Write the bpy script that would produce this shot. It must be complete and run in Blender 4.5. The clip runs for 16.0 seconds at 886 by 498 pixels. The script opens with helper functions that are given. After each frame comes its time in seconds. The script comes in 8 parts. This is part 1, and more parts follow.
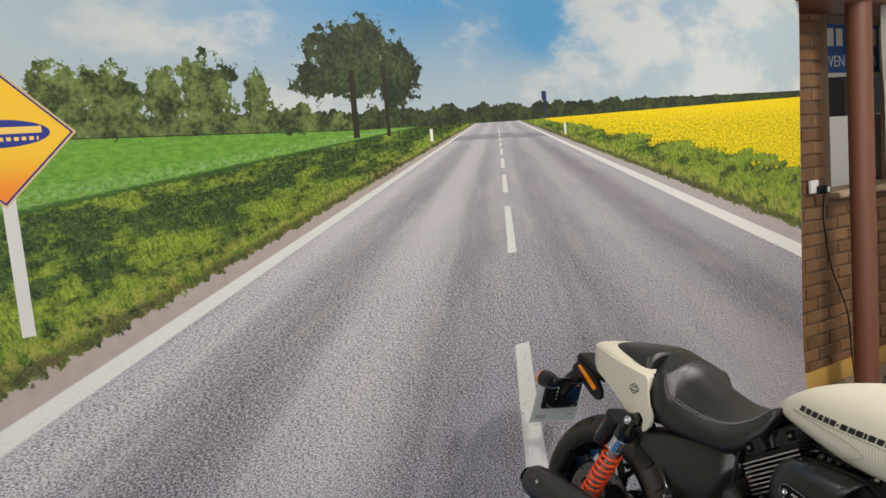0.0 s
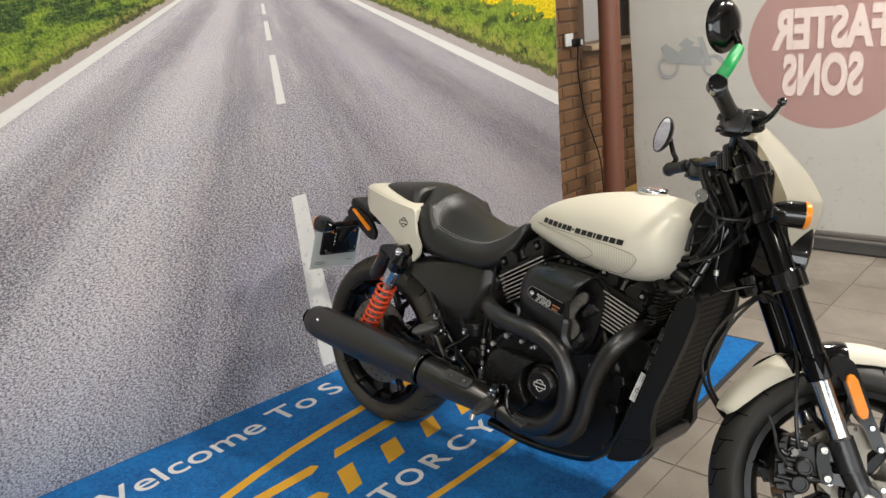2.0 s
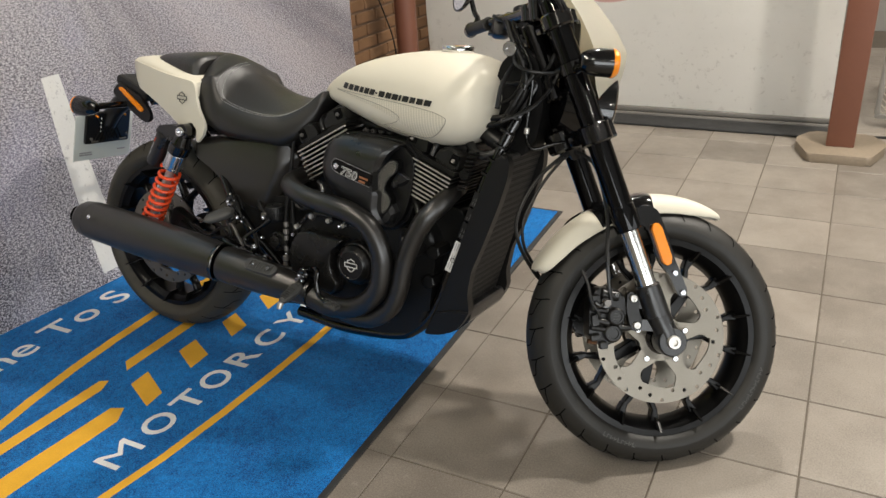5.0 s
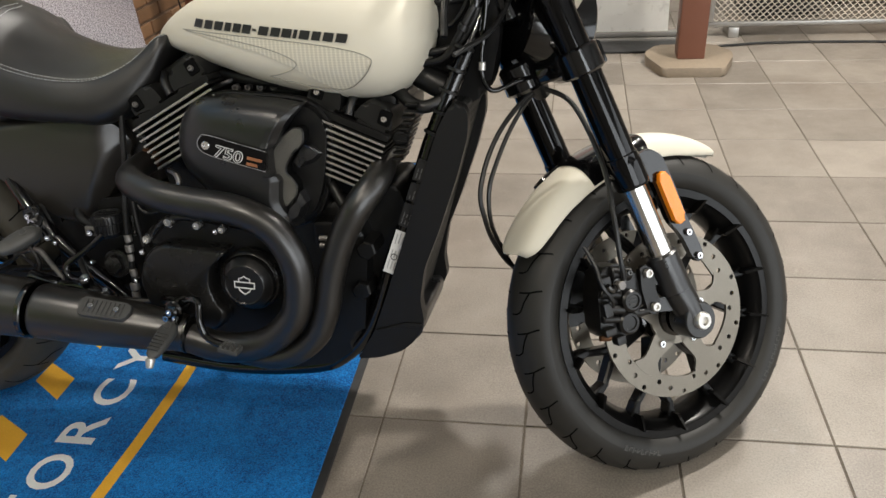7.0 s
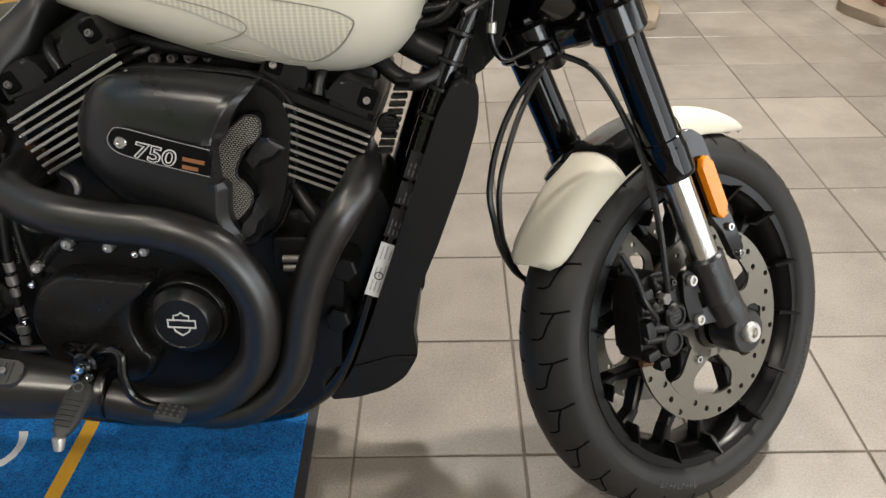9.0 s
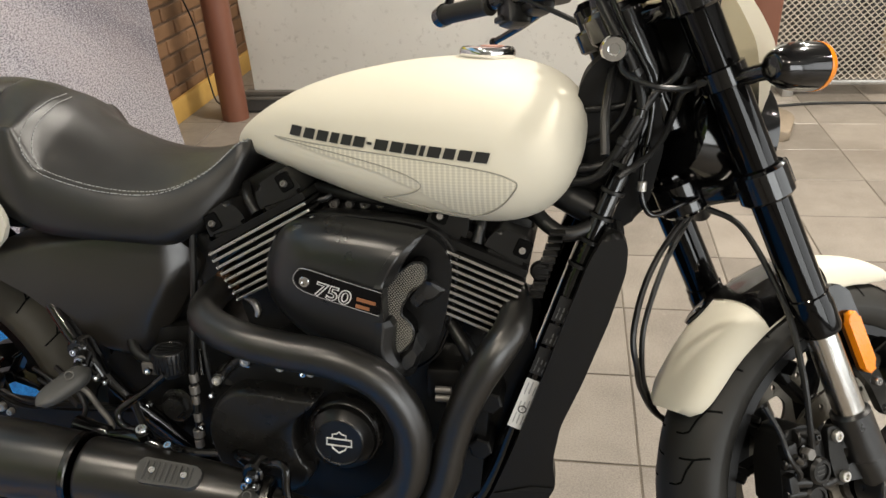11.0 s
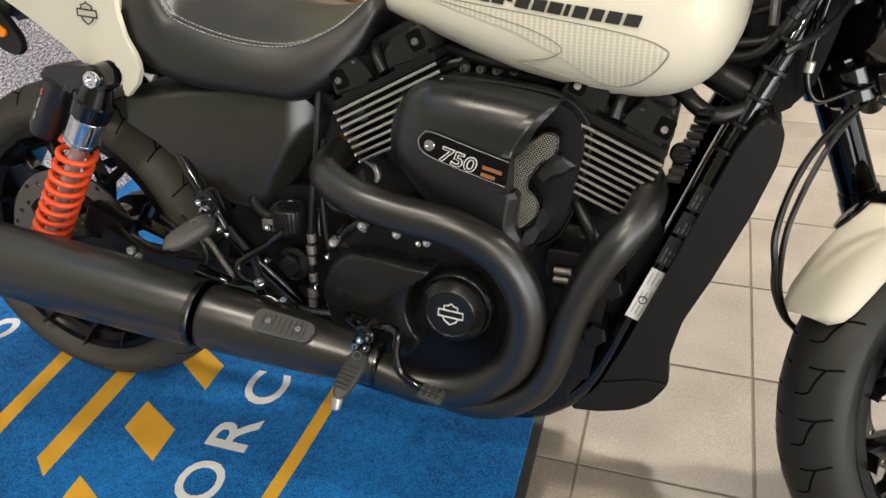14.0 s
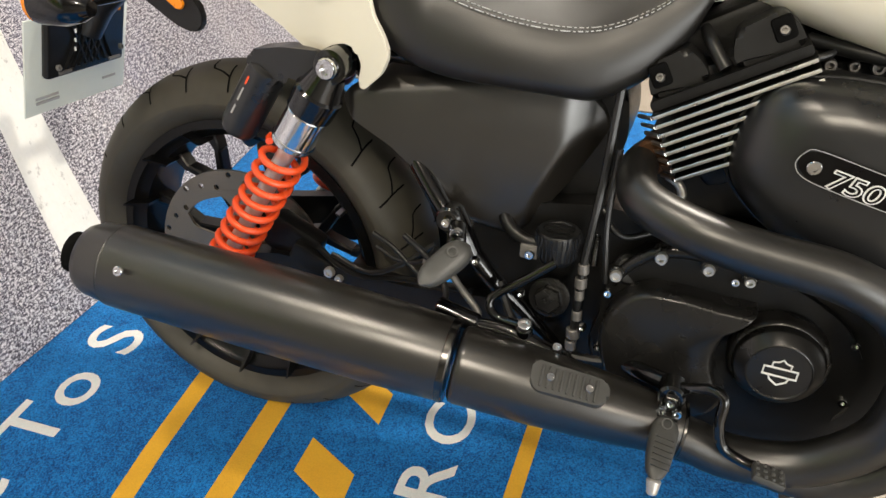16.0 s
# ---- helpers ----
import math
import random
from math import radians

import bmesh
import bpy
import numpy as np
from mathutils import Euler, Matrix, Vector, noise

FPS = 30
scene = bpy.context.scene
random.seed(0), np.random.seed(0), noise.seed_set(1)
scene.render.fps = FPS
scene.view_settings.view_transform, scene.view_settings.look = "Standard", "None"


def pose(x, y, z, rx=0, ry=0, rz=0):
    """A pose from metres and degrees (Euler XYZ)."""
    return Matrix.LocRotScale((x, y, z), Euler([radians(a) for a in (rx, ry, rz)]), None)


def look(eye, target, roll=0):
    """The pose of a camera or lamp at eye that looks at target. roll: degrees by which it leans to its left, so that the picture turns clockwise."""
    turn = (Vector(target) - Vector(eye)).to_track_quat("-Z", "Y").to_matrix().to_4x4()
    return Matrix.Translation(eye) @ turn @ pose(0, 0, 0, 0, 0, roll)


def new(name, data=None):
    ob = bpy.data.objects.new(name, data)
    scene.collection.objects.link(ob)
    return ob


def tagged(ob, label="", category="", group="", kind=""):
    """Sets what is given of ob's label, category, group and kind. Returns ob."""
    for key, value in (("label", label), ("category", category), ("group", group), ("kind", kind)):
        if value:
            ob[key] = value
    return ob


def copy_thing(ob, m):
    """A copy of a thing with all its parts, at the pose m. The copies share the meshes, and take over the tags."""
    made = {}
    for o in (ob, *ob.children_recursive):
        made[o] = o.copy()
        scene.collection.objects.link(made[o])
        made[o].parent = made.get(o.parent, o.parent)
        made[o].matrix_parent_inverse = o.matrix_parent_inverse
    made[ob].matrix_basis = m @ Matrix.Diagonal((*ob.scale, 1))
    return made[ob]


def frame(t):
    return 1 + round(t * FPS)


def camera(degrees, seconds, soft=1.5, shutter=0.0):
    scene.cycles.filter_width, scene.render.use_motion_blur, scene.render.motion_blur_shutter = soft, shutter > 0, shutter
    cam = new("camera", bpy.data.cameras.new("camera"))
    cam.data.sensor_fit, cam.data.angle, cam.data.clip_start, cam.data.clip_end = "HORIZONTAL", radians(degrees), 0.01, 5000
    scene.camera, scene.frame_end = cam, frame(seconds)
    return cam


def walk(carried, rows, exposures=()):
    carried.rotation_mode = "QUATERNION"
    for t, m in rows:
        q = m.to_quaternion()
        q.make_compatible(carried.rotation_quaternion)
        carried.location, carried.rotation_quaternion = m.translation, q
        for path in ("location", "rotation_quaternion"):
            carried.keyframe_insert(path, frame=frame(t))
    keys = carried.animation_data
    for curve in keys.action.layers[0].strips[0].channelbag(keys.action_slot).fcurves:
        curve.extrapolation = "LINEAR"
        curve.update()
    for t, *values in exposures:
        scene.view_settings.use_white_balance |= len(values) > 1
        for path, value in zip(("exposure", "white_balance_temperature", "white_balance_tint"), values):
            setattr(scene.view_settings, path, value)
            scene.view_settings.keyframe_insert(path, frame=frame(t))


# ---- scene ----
cam = camera(60.3, 16.0)
PATH = [
    (0, (-0.07, -0.083, 1.507), (-1.768, 0.947, 1.276), -5.0),
    (0.5, (-0.05, -0.079, 1.469), (-1.661, 1.057, 1.131), -5.7),
    (1, (-0.028, -0.074, 1.438), (-1.552, 1.148, 1.009), -6.1),
    (1.5, (-0.009, -0.078, 1.415), (-1.439, 1.223, 0.903), -6.1),
    (2, (0.017, -0.074, 1.388), (-1.313, 1.302, 0.806), -5.8),
    (2.5, (0.032, -0.072, 1.365), (-1.2, 1.365, 0.719), -5.6),
    (3, (0.036, -0.068, 1.341), (-1.099, 1.419, 0.635), -5.4),
    (3.5, (0.029, -0.059, 1.318), (-1.021, 1.466, 0.562), -5.0),
    (4, (0.008, -0.064, 1.307), (-0.97, 1.491, 0.514), -4.5),
    (4.2, (-0.001, -0.063, 1.302), (-0.954, 1.5, 0.496), -4.3),
    (6.3, (-0.401, 0.23, 1.194), (-0.965, 1.886, 0.224), -4.1),
    (6.5, (-0.468, 0.255, 1.182), (-0.951, 1.928, 0.198), -4.0),
    (7, (-0.556, 0.373, 1.134), (-0.88, 2.058, 0.106), -4.1),
    (7.5, (-0.601, 0.517, 1.078), (-0.791, 2.183, -0.011), -3.2),
    (8, (-0.659, 0.585, 1.038), (-0.712, 2.225, -0.105), -1.3),
    (8.5, (-0.718, 0.628, 1.037), (-0.715, 2.255, -0.126), -1.1),
    (9, (-0.759, 0.645, 1.064), (-0.779, 2.287, -0.078), -1.2),
    (9.5, (-0.787, 0.644, 1.105), (-0.873, 2.324, 0.023), -1.6),
    (10, (-0.804, 0.632, 1.146), (-0.958, 2.358, 0.147), -2.1),
    (10.2, (-0.807, 0.626, 1.161), (-0.986, 2.369, 0.197), -2.3),
    (12.3, (-0.809, 0.624, 1.181), (-1.313, 2.288, 0.194), -4.1),
    (12.5, (-0.811, 0.627, 1.175), (-1.332, 2.275, 0.167), -4.2),
    (13, (-0.802, 0.635, 1.148), (-1.363, 2.239, 0.094), -4.4),
    (13.5, (-0.802, 0.632, 1.131), (-1.363, 2.197, 0.018), -3.9),
    (14, (-0.844, 0.63, 1.118), (-1.388, 2.168, -0.039), -3.4),
    (14.5, (-0.936, 0.619, 1.102), (-1.451, 2.153, -0.073), -2.7),
    (15, (-1.059, 0.614, 1.108), (-1.569, 2.138, -0.081), -2.5),
    (15.5, (-1.168, 0.662, 1.083), (-1.71, 2.177, -0.105), -2.7),
    (16, (-1.283, 0.733, 1.069), (-1.802, 2.228, -0.155), -2.3),
]
# the clip's own camera brightens as the dark machine fills its picture
EXPOSURE = [(0.0, -0.98, 6750, 10), (0.7, -0.74, 6700, 10), (1.5, -0.66, 6700, 10), (2.5, -0.82, 6900, 10), (3.5, -0.80, 7000, 10), (4.2, -0.76, 6950, 10), (6.5, -0.62, 6750, 10), (8.0, -0.55, 6650, 10), (10.0, -0.48, 6850, 10), (12.5, -0.44, 7100, 10), (13.5, -0.24, 7050, 10), (14.5, -0.02, 7000, 10), (16.0, 0.14, 7200, 10)]
walk(cam, [(t, look(eye, target, roll)) for t, eye, target, roll in PATH], EXPOSURE)

# ---- light: a showroom under ceiling panels ----
world = bpy.data.worlds.new("world")
world.use_nodes = True
world.node_tree.nodes["Background"].inputs[0].default_value = (0.9, 0.93, 1.0, 1)
world.node_tree.nodes["Background"].inputs[1].default_value = 0.05
scene.world = world

# x, y, share of the power, warmth
LAMPS = [(-1.3, -0.5, 0.7, 1), (0.3, -1.3, 0.65, 1), (2.4, -0.9, 0.4, 1), (3.3, 2.0, 0.6, 0), (0.9, 2.7, 2.8, 0), (-1.8, 0.9, 0.35, 1), (-0.8, 3.2, 1.2, 0), (1.2, 4.2, 0.9, 0), (-1.2, 5.6, 0.7, 0), (1.2, 5.8, 0.7, 0), (-3.3, 4.7, 0.35, 0)]
LAMP_POWER = 60.0
CEIL = 3.1
for lx, ly, share, warm in LAMPS:
    lamp = bpy.data.lights.new("panel_lamp", "AREA")
    lamp.shape, lamp.size, lamp.size_y = "RECTANGLE", 0.14, 0.14
    lamp.energy, lamp.color = LAMP_POWER * share, (1.0, 0.93, 0.82) if warm else (1.0, 0.97, 0.92)
    new("panel_lamp", lamp).matrix_world = look((lx, ly, CEIL - 0.07), (lx, ly + 0.001, 0))

# daylight through the shop windows in the east and south walls
for power, w, h, eye, to in ((170.0, 5.4, 2.3, (5.24, -0.3, 1.45), (0.0, -0.3, 1.2)), (270.0, 4.0, 2.3, (3.1, -3.43, 1.45), (3.1, 0.0, 1.2))):
    day = bpy.data.lights.new("window_daylight", "AREA")
    day.shape, day.size, day.size_y = "RECTANGLE", w, h
    day.energy, day.color = power, (0.88, 0.94, 1.0)
    new("window_daylight", day).matrix_world = look(eye, to)


# ---- node helper ----
class V:
    """A value in a node tree, with arithmetic."""

    def __init__(self, tree, sock):
        self.t, self.s = tree, sock

    def op(self, kind, *others):
        n = self.t.nodes.new("ShaderNodeMath")
        n.operation = kind
        for i, o in enumerate((self, *others)):
            if isinstance(o, V):
                self.t.links.new(o.s, n.inputs[i])
            else:
                n.inputs[i].default_value = o
        return V(self.t, n.outputs[0])

    def __add__(self, o): return self.op("ADD", o)
    def __sub__(self, o): return self.op("SUBTRACT", o)
    def __mul__(self, o): return self.op("MULTIPLY", o)
    def __truediv__(self, o): return self.op("DIVIDE", o)
    def __neg__(self): return self * -1.0
    def gt(self, o): return self.op("GREATER_THAN", o)
    def lt(self, o): return self.op("LESS_THAN", o)
    def min(self, o): return self.op("MINIMUM", o)
    def max(self, o): return self.op("MAXIMUM", o)
    def abs(self): return self.op("ABSOLUTE")
    def step(self, a, b):
        n = self.t.nodes.new("ShaderNodeMapRange")
        n.interpolation_type = "SMOOTHSTEP"
        self.t.links.new(self.s, n.inputs[0])
        n.inputs[1].default_value, n.inputs[2].default_value = a, b
        return V(self.t, n.outputs[0])


def xyz(t, x, y, z):
    n = t.nodes.new("ShaderNodeCombineXYZ")
    for i, o in enumerate((x, y, z)):
        if isinstance(o, V):
            t.links.new(o.s, n.inputs[i])
        else:
            n.inputs[i].default_value = o
    return n.outputs[0]


def coords(t):
    n = t.nodes.new("ShaderNodeTexCoord")
    return n.outputs["Object"]


def split(t, vec):
    n = t.nodes.new("ShaderNodeSeparateXYZ")
    t.links.new(vec, n.inputs[0])
    return [V(t, o) for o in n.outputs]


def noise_v(t, vec, scale, detail=3.0, rough=0.5):
    n = t.nodes.new("ShaderNodeTexNoise")
    n.inputs["Scale"].default_value, n.inputs["Detail"].default_value, n.inputs["Roughness"].default_value = scale, detail, rough
    t.links.new(vec, n.inputs["Vector"])
    return V(t, n.outputs[0])


def mixc(t, f, a, b):
    n = t.nodes.new("ShaderNodeMix")
    n.data_type = "RGBA"
    if isinstance(f, V):
        t.links.new(f.s, n.inputs[0])
    else:
        n.inputs[0].default_value = f
    for i, c in ((6, a), (7, b)):
        if isinstance(c, tuple):
            n.inputs[i].default_value = (*c, 1)
        else:
            t.links.new(c, n.inputs[i])
    return n.outputs[2]


def blank(name):
    m = bpy.data.materials.new(name)
    m.use_nodes = True
    t = m.node_tree
    return m, t, t.nodes["Principled BSDF"]


def bump(t, b, h, strength, dist):
    n = t.nodes.new("ShaderNodeBump")
    n.inputs["Strength"].default_value, n.inputs["Distance"].default_value = strength, dist
    t.links.new(h.s, n.inputs["Height"])
    t.links.new(n.outputs[0], b.inputs["Normal"])


def plain(name, col, rough=0.5, metal=0.0, coat=0.0, var=0.15, scale=30.0, bump_d=0.0, bump_s=200.0, rvar=0.1, spec=0.5):
    """A surface with grain at two scales: colour, gloss and relief."""
    m, t, b = blank(name)
    co = coords(t)
    big, fine = noise_v(t, co, scale * 0.25, 3), noise_v(t, co, scale * 4, 2)
    f = big * 0.6 + fine * 0.4
    lo, hi = tuple(c * (1 - var) for c in col), tuple(min(1, c * (1 + var)) for c in col)
    t.links.new(mixc(t, f, lo, hi), b.inputs["Base Color"])
    r = (noise_v(t, co, scale, 4) - 0.5) * (2 * rvar) + rough
    t.links.new(r.s, b.inputs["Roughness"])
    b.inputs["Metallic"].default_value = metal
    b.inputs["Specular IOR Level"].default_value = spec
    b.inputs["Coat Weight"].default_value = coat
    b.inputs["Coat Roughness"].default_value = 0.06
    if bump_d:
        bump(t, b, noise_v(t, co, bump_s, 2), 0.6, bump_d)
    return m


M = {}
M["paint_white"] = plain("pearl white paint", (0.66, 0.62, 0.515), 0.52, 0.0, 0.0, 0.02, 20, spec=0.38, rvar=0.03)
M["satin"] = plain("satin black paint", (0.0085, 0.0088, 0.0094), 0.30, 0.0, 0.0, 0.2, 25, 0.0001, 900, spec=0.72)
M["exhaust"] = plain("satin black exhaust coating", (0.0070, 0.0065, 0.0058), 0.35, 0.0, 0.0, 0.2, 25, 0.0001, 700, spec=0.85, rvar=0.05)
M["muffler"] = plain("satin bronze-black muffler coating", (0.0085, 0.0075, 0.0062), 0.31, 0.0, 0.0, 0.15, 25, 0.0001, 700, spec=1.0, rvar=0.05)
M["clamp"] = plain("dark polished steel", (0.10, 0.098, 0.095), 0.22, 1.0, 0, 0.1, 40)
M["gloss"] = plain("gloss black paint", (0.0015, 0.0015, 0.0017), 0.13, 0.0, 0.4, 0.2, 25, rvar=0.05)
M["engine"] = plain("black wrinkle engine paint", (0.0046, 0.0045, 0.0043), 0.42, 0.0, 0.0, 0.3, 40, 0.0003, 500, spec=0.35)
M["rocker"] = plain("satin black cover enamel", (0.0075, 0.0073, 0.0070), 0.36, 0.0, 0.0, 0.2, 30, 0.0001, 700, spec=0.5)
M["plastic"] = plain("black moulded plastic", (0.005, 0.005, 0.0052), 0.34, 0.0, 0.0, 0.2, 40, 0.0002, 1200, spec=0.5)
M["cast"] = plain("black satin cast cover", (0.0090, 0.0086, 0.0082), 0.28, 0.0, 0.0, 0.2, 25, rvar=0.05)
M["rubber"] = plain("tyre rubber", (0.0175, 0.0168, 0.0148), 0.50, 0.0, 0.0, 0.35, 12, 0.00015, 350, spec=0.4)
M["rubber_dusty"] = plain("dusty tyre rubber", (0.046, 0.042, 0.032), 0.55, 0.0, 0.0, 0.4, 12, 0.00015, 350, spec=0.4)
M["caliper"] = plain("black caliper enamel", (0.0055, 0.0053, 0.0050), 0.32, 0, 0, 0.3, 40, 0.0002, 500, spec=0.45)
M["fork"] = plain("gloss black fork coating", (0.0016, 0.0016, 0.0018), 0.07, 0, 0, 0.2, 25, rvar=0.03, spec=0.32)
M["peg"] = plain("grey peg rubber", (0.045, 0.045, 0.043), 0.5, 0, 0, 0.25, 40, 0.0003, 400)
M["dull"] = plain("dull worn steel", (0.20, 0.19, 0.18), 0.45, 0.6, 0, 0.25, 60)
M["rim"] = plain("satin black cast rim", (0.003, 0.003, 0.0031), 0.30, 0.0, 0.0, 0.2, 25, rvar=0.05, spec=0.28)
# darker than the other plastic: the neck's inner shade is in this colour
M["neck"] = plain("matt black neck cover", (0.0035, 0.0035, 0.0036), 0.6, 0, 0, 0.2, spec=0.2)
# the shade inside cuts and openings, given as a near-black colour
M["groove"] = plain("tread groove", (0.005, 0.005, 0.005), 0.9, 0, 0, 0.1, spec=0.03)
M["moulded"] = plain("raised grey tyre lettering", (0.060, 0.059, 0.055), 0.7, 0, 0, 0.2)
M["leather"] = plain("black seat vinyl", (0.0120, 0.0114, 0.0107), 0.40, 0.0, 0.0, 0.25, 20, 0.00022, 900, spec=0.65)
M["thread"] = plain("grey stitching thread", (0.32, 0.33, 0.33), 0.7)
M["chrome"] = plain("chrome", (0.75, 0.75, 0.76), 0.12, 1.0, 0, 0.05, rvar=0.06)
M["steel"] = plain("brushed steel", (0.68, 0.66, 0.62), 0.36, 0.85, 0, 0.12, 60, 0.0001, 900)
M["disc"] = plain("ground disc steel", (0.225, 0.204, 0.170), 0.37, 0.9, 0, 0.15, 60)
M["slider"] = plain("polished fork slider", (0.66, 0.65, 0.63), 0.20, 1.0, 0, 0.08, 30, rvar=0.08)
M["alu"] = plain("machined aluminium edge", (0.72, 0.70, 0.66), 0.3, 1.0, 0, 0.1, 80)
M["orange"] = plain("orange spring paint", (0.85, 0.085, 0.02), 0.3, 0, 0.4, 0.05)
M["amber"] = plain("amber lens", (0.88, 0.26, 0.008), 0.18, 0, 0.5, 0.12, 120, 0.001, 260)
M["plate"] = plain("pale reflective sheet", (0.62, 0.66, 0.62), 0.4, 0, 0, 0.05)
M["mirror"] = plain("mirror glass", (0.82, 0.84, 0.86), 0.02, 1.0, 0, 0.0, rvar=0.0)
M["green"] = plain("green tape", (0.01, 0.35, 0.09), 0.4, 0, 0, 0.15)
M["copper"] = plain("browned exhaust joint", (0.13, 0.062, 0.03), 0.4, 0.7, 0, 0.3)
M["labelw"] = plain("white label film", (0.72, 0.72, 0.7), 0.4, 0, 0, 0.05)
M["labelg"] = plain("grey print", (0.35, 0.35, 0.35), 0.5)
M["print_dim"] = plain("faint grey print", (0.13, 0.13, 0.13), 0.5)
M["ink"] = plain("black print", (0.012, 0.012, 0.012), 0.4)
M["line"] = plain("thin grey pinstripe", (0.30, 0.285, 0.24), 0.4)
M["red_sticker"] = plain("faded red sticker", (0.42, 0.20, 0.15), 0.4)
M["hose"] = plain("black ribbed hose", (0.0055, 0.0055, 0.0055), 0.36, 0, 0, 0.3, 30, 0.0006, 420, spec=0.4)
M["cable"] = plain("black cable sleeve", (0.007, 0.007, 0.007), 0.36, 0, 0, 0.2, 60)
M["brown"] = plain("red-brown painted steel", (0.17, 0.066, 0.04), 0.45, 0, 0, 0.12, 10, 0.0003, 120)
M["oak"] = plain("varnished wood board", (0.40, 0.30, 0.20), 0.5, 0, 0, 0.3, 14, 0.0006, 90)
M["rail"] = plain("dull dark aluminium rail", (0.17, 0.16, 0.145), 0.5, 0.3, 0, 0.2)
M["shroud"] = plain("matt black moulded shroud", (0.0062, 0.0060, 0.0058), 0.46, 0.0, 0.0, 0.2, 40, 0.0002, 1200, spec=0.35)
M["footwood"] = plain("dusty worn wood", (0.215, 0.17, 0.122), 0.6, 0, 0, 0.4, 16, 0.001, 70)
M["sidecover"] = plain("satin dark bronze-black paint", (0.0130, 0.0112, 0.0090), 0.33, 0.0, 0.0, 0.12, 25, 0.0001, 900, spec=1.0)
M["badge"] = plain("deep black badge enamel", (0.003, 0.0025, 0.0025), 0.3, 0, 0, 0.1, spec=0.2)
M["badge_copper"] = plain("copper print", (0.45, 0.19, 0.09), 0.35, 0.5, 0, 0.15)
M["pine"] = plain("yellow varnished skirting", (0.55, 0.33, 0.09), 0.4, 0, 0, 0.2, 8)
M["tin"] = plain("grey aluminium rail", (0.42, 0.41, 0.39), 0.4, 0.8, 0, 0.15)
M["wallpaint"] = plain("off-white wall paint", (0.34, 0.33, 0.31), 0.8, 0, 0, 0.05, 3, 0.001, 80)
M["ceil"] = plain("white ceiling paint", (0.30, 0.29, 0.28), 0.85, 0, 0, 0.04, 3)
M["mortar"] = plain("grey mortar", (0.17, 0.112, 0.074), 0.9, 0, 0, 0.25, 20, 0.002, 80)
M["grout"] = plain("dark grey grout", (0.12, 0.100, 0.078), 0.85, 0, 0, 0.6, 9, 0.001, 120)
M["grille"] = plain("galvanised expanded metal", (0.52, 0.47, 0.40), 0.5, 0.4, 0, 0.2, 20)
M["dark"] = plain("dark machinery", (0.03, 0.03, 0.03), 0.5, 0, 0, 0.4, 5)
M["signblue"] = plain("blue sign print", (0.02, 0.10, 0.34), 0.4, 0, 0, 0.05)
M["signwhite"] = plain("white sign print", (0.78, 0.78, 0.78), 0.4, 0, 0, 0.03)
M["yarn_white"] = plain("white carpet yarn", (0.66, 0.68, 0.68), 0.95, 0, 0, 0.25, 60, 0.003, 420)
M["yarn_yellow"] = plain("golden carpet yarn", (0.72, 0.38, 0.03), 0.95, 0, 0, 0.25, 60, 0.003, 420)
M["yarn_black"] = plain("black rubber mat edge", (0.02, 0.02, 0.02), 0.7, 0, 0, 0.2, 60)


def perforated(name, pitch, hole, lo, hi, rough=0.4, spec=0.5):
    """Woven wire or punched sheet: bright wire round dark holes, in the thing's own plane."""
    m, t, b = blank(name)
    x, y, z = split(t, coords(t))
    a = ((x + z * 0.2) * (6.2832 / pitch)).op("SINE")
    c = ((z - x * 0.2) * (6.2832 / pitch)).op("SINE")
    f = (a * c).step(-hole, hole)
    t.links.new(mixc(t, f, lo, hi), b.inputs["Base Color"])
    b.inputs["Roughness"].default_value, b.inputs["Metallic"].default_value = rough, 0.1
    b.inputs["Specular IOR Level"].default_value = spec
    bump(t, b, f, 0.8, 0.001)
    return m


M["wire"] = plain("bright screen wire", (0.55, 0.53, 0.48), 0.40, 0.5, 0, 0.2, 60)
M["radcore"] = perforated("black radiator mesh", 0.008, 0.3, (0.002, 0.002, 0.002), (0.035, 0.035, 0.034), 0.6, 0.2)


def halftone_mat():
    """Fine upright lines over a faint grid, printed on the paint."""
    m, t, b = blank("halftone tank print")
    x, y, z = split(t, coords(t))
    a, c = (x * (6.2832 / 0.0072)).op("SINE").step(-0.2, 0.6), (z * (6.2832 / 0.0040)).op("SINE").step(-0.2, 0.6)
    t.links.new(mixc(t, a * 0.65 + c * 0.35, (0.52, 0.485, 0.395), (0.69, 0.65, 0.535)), b.inputs["Base Color"])
    b.inputs["Roughness"].default_value = 0.38
    return m


M["halftone"] = halftone_mat()


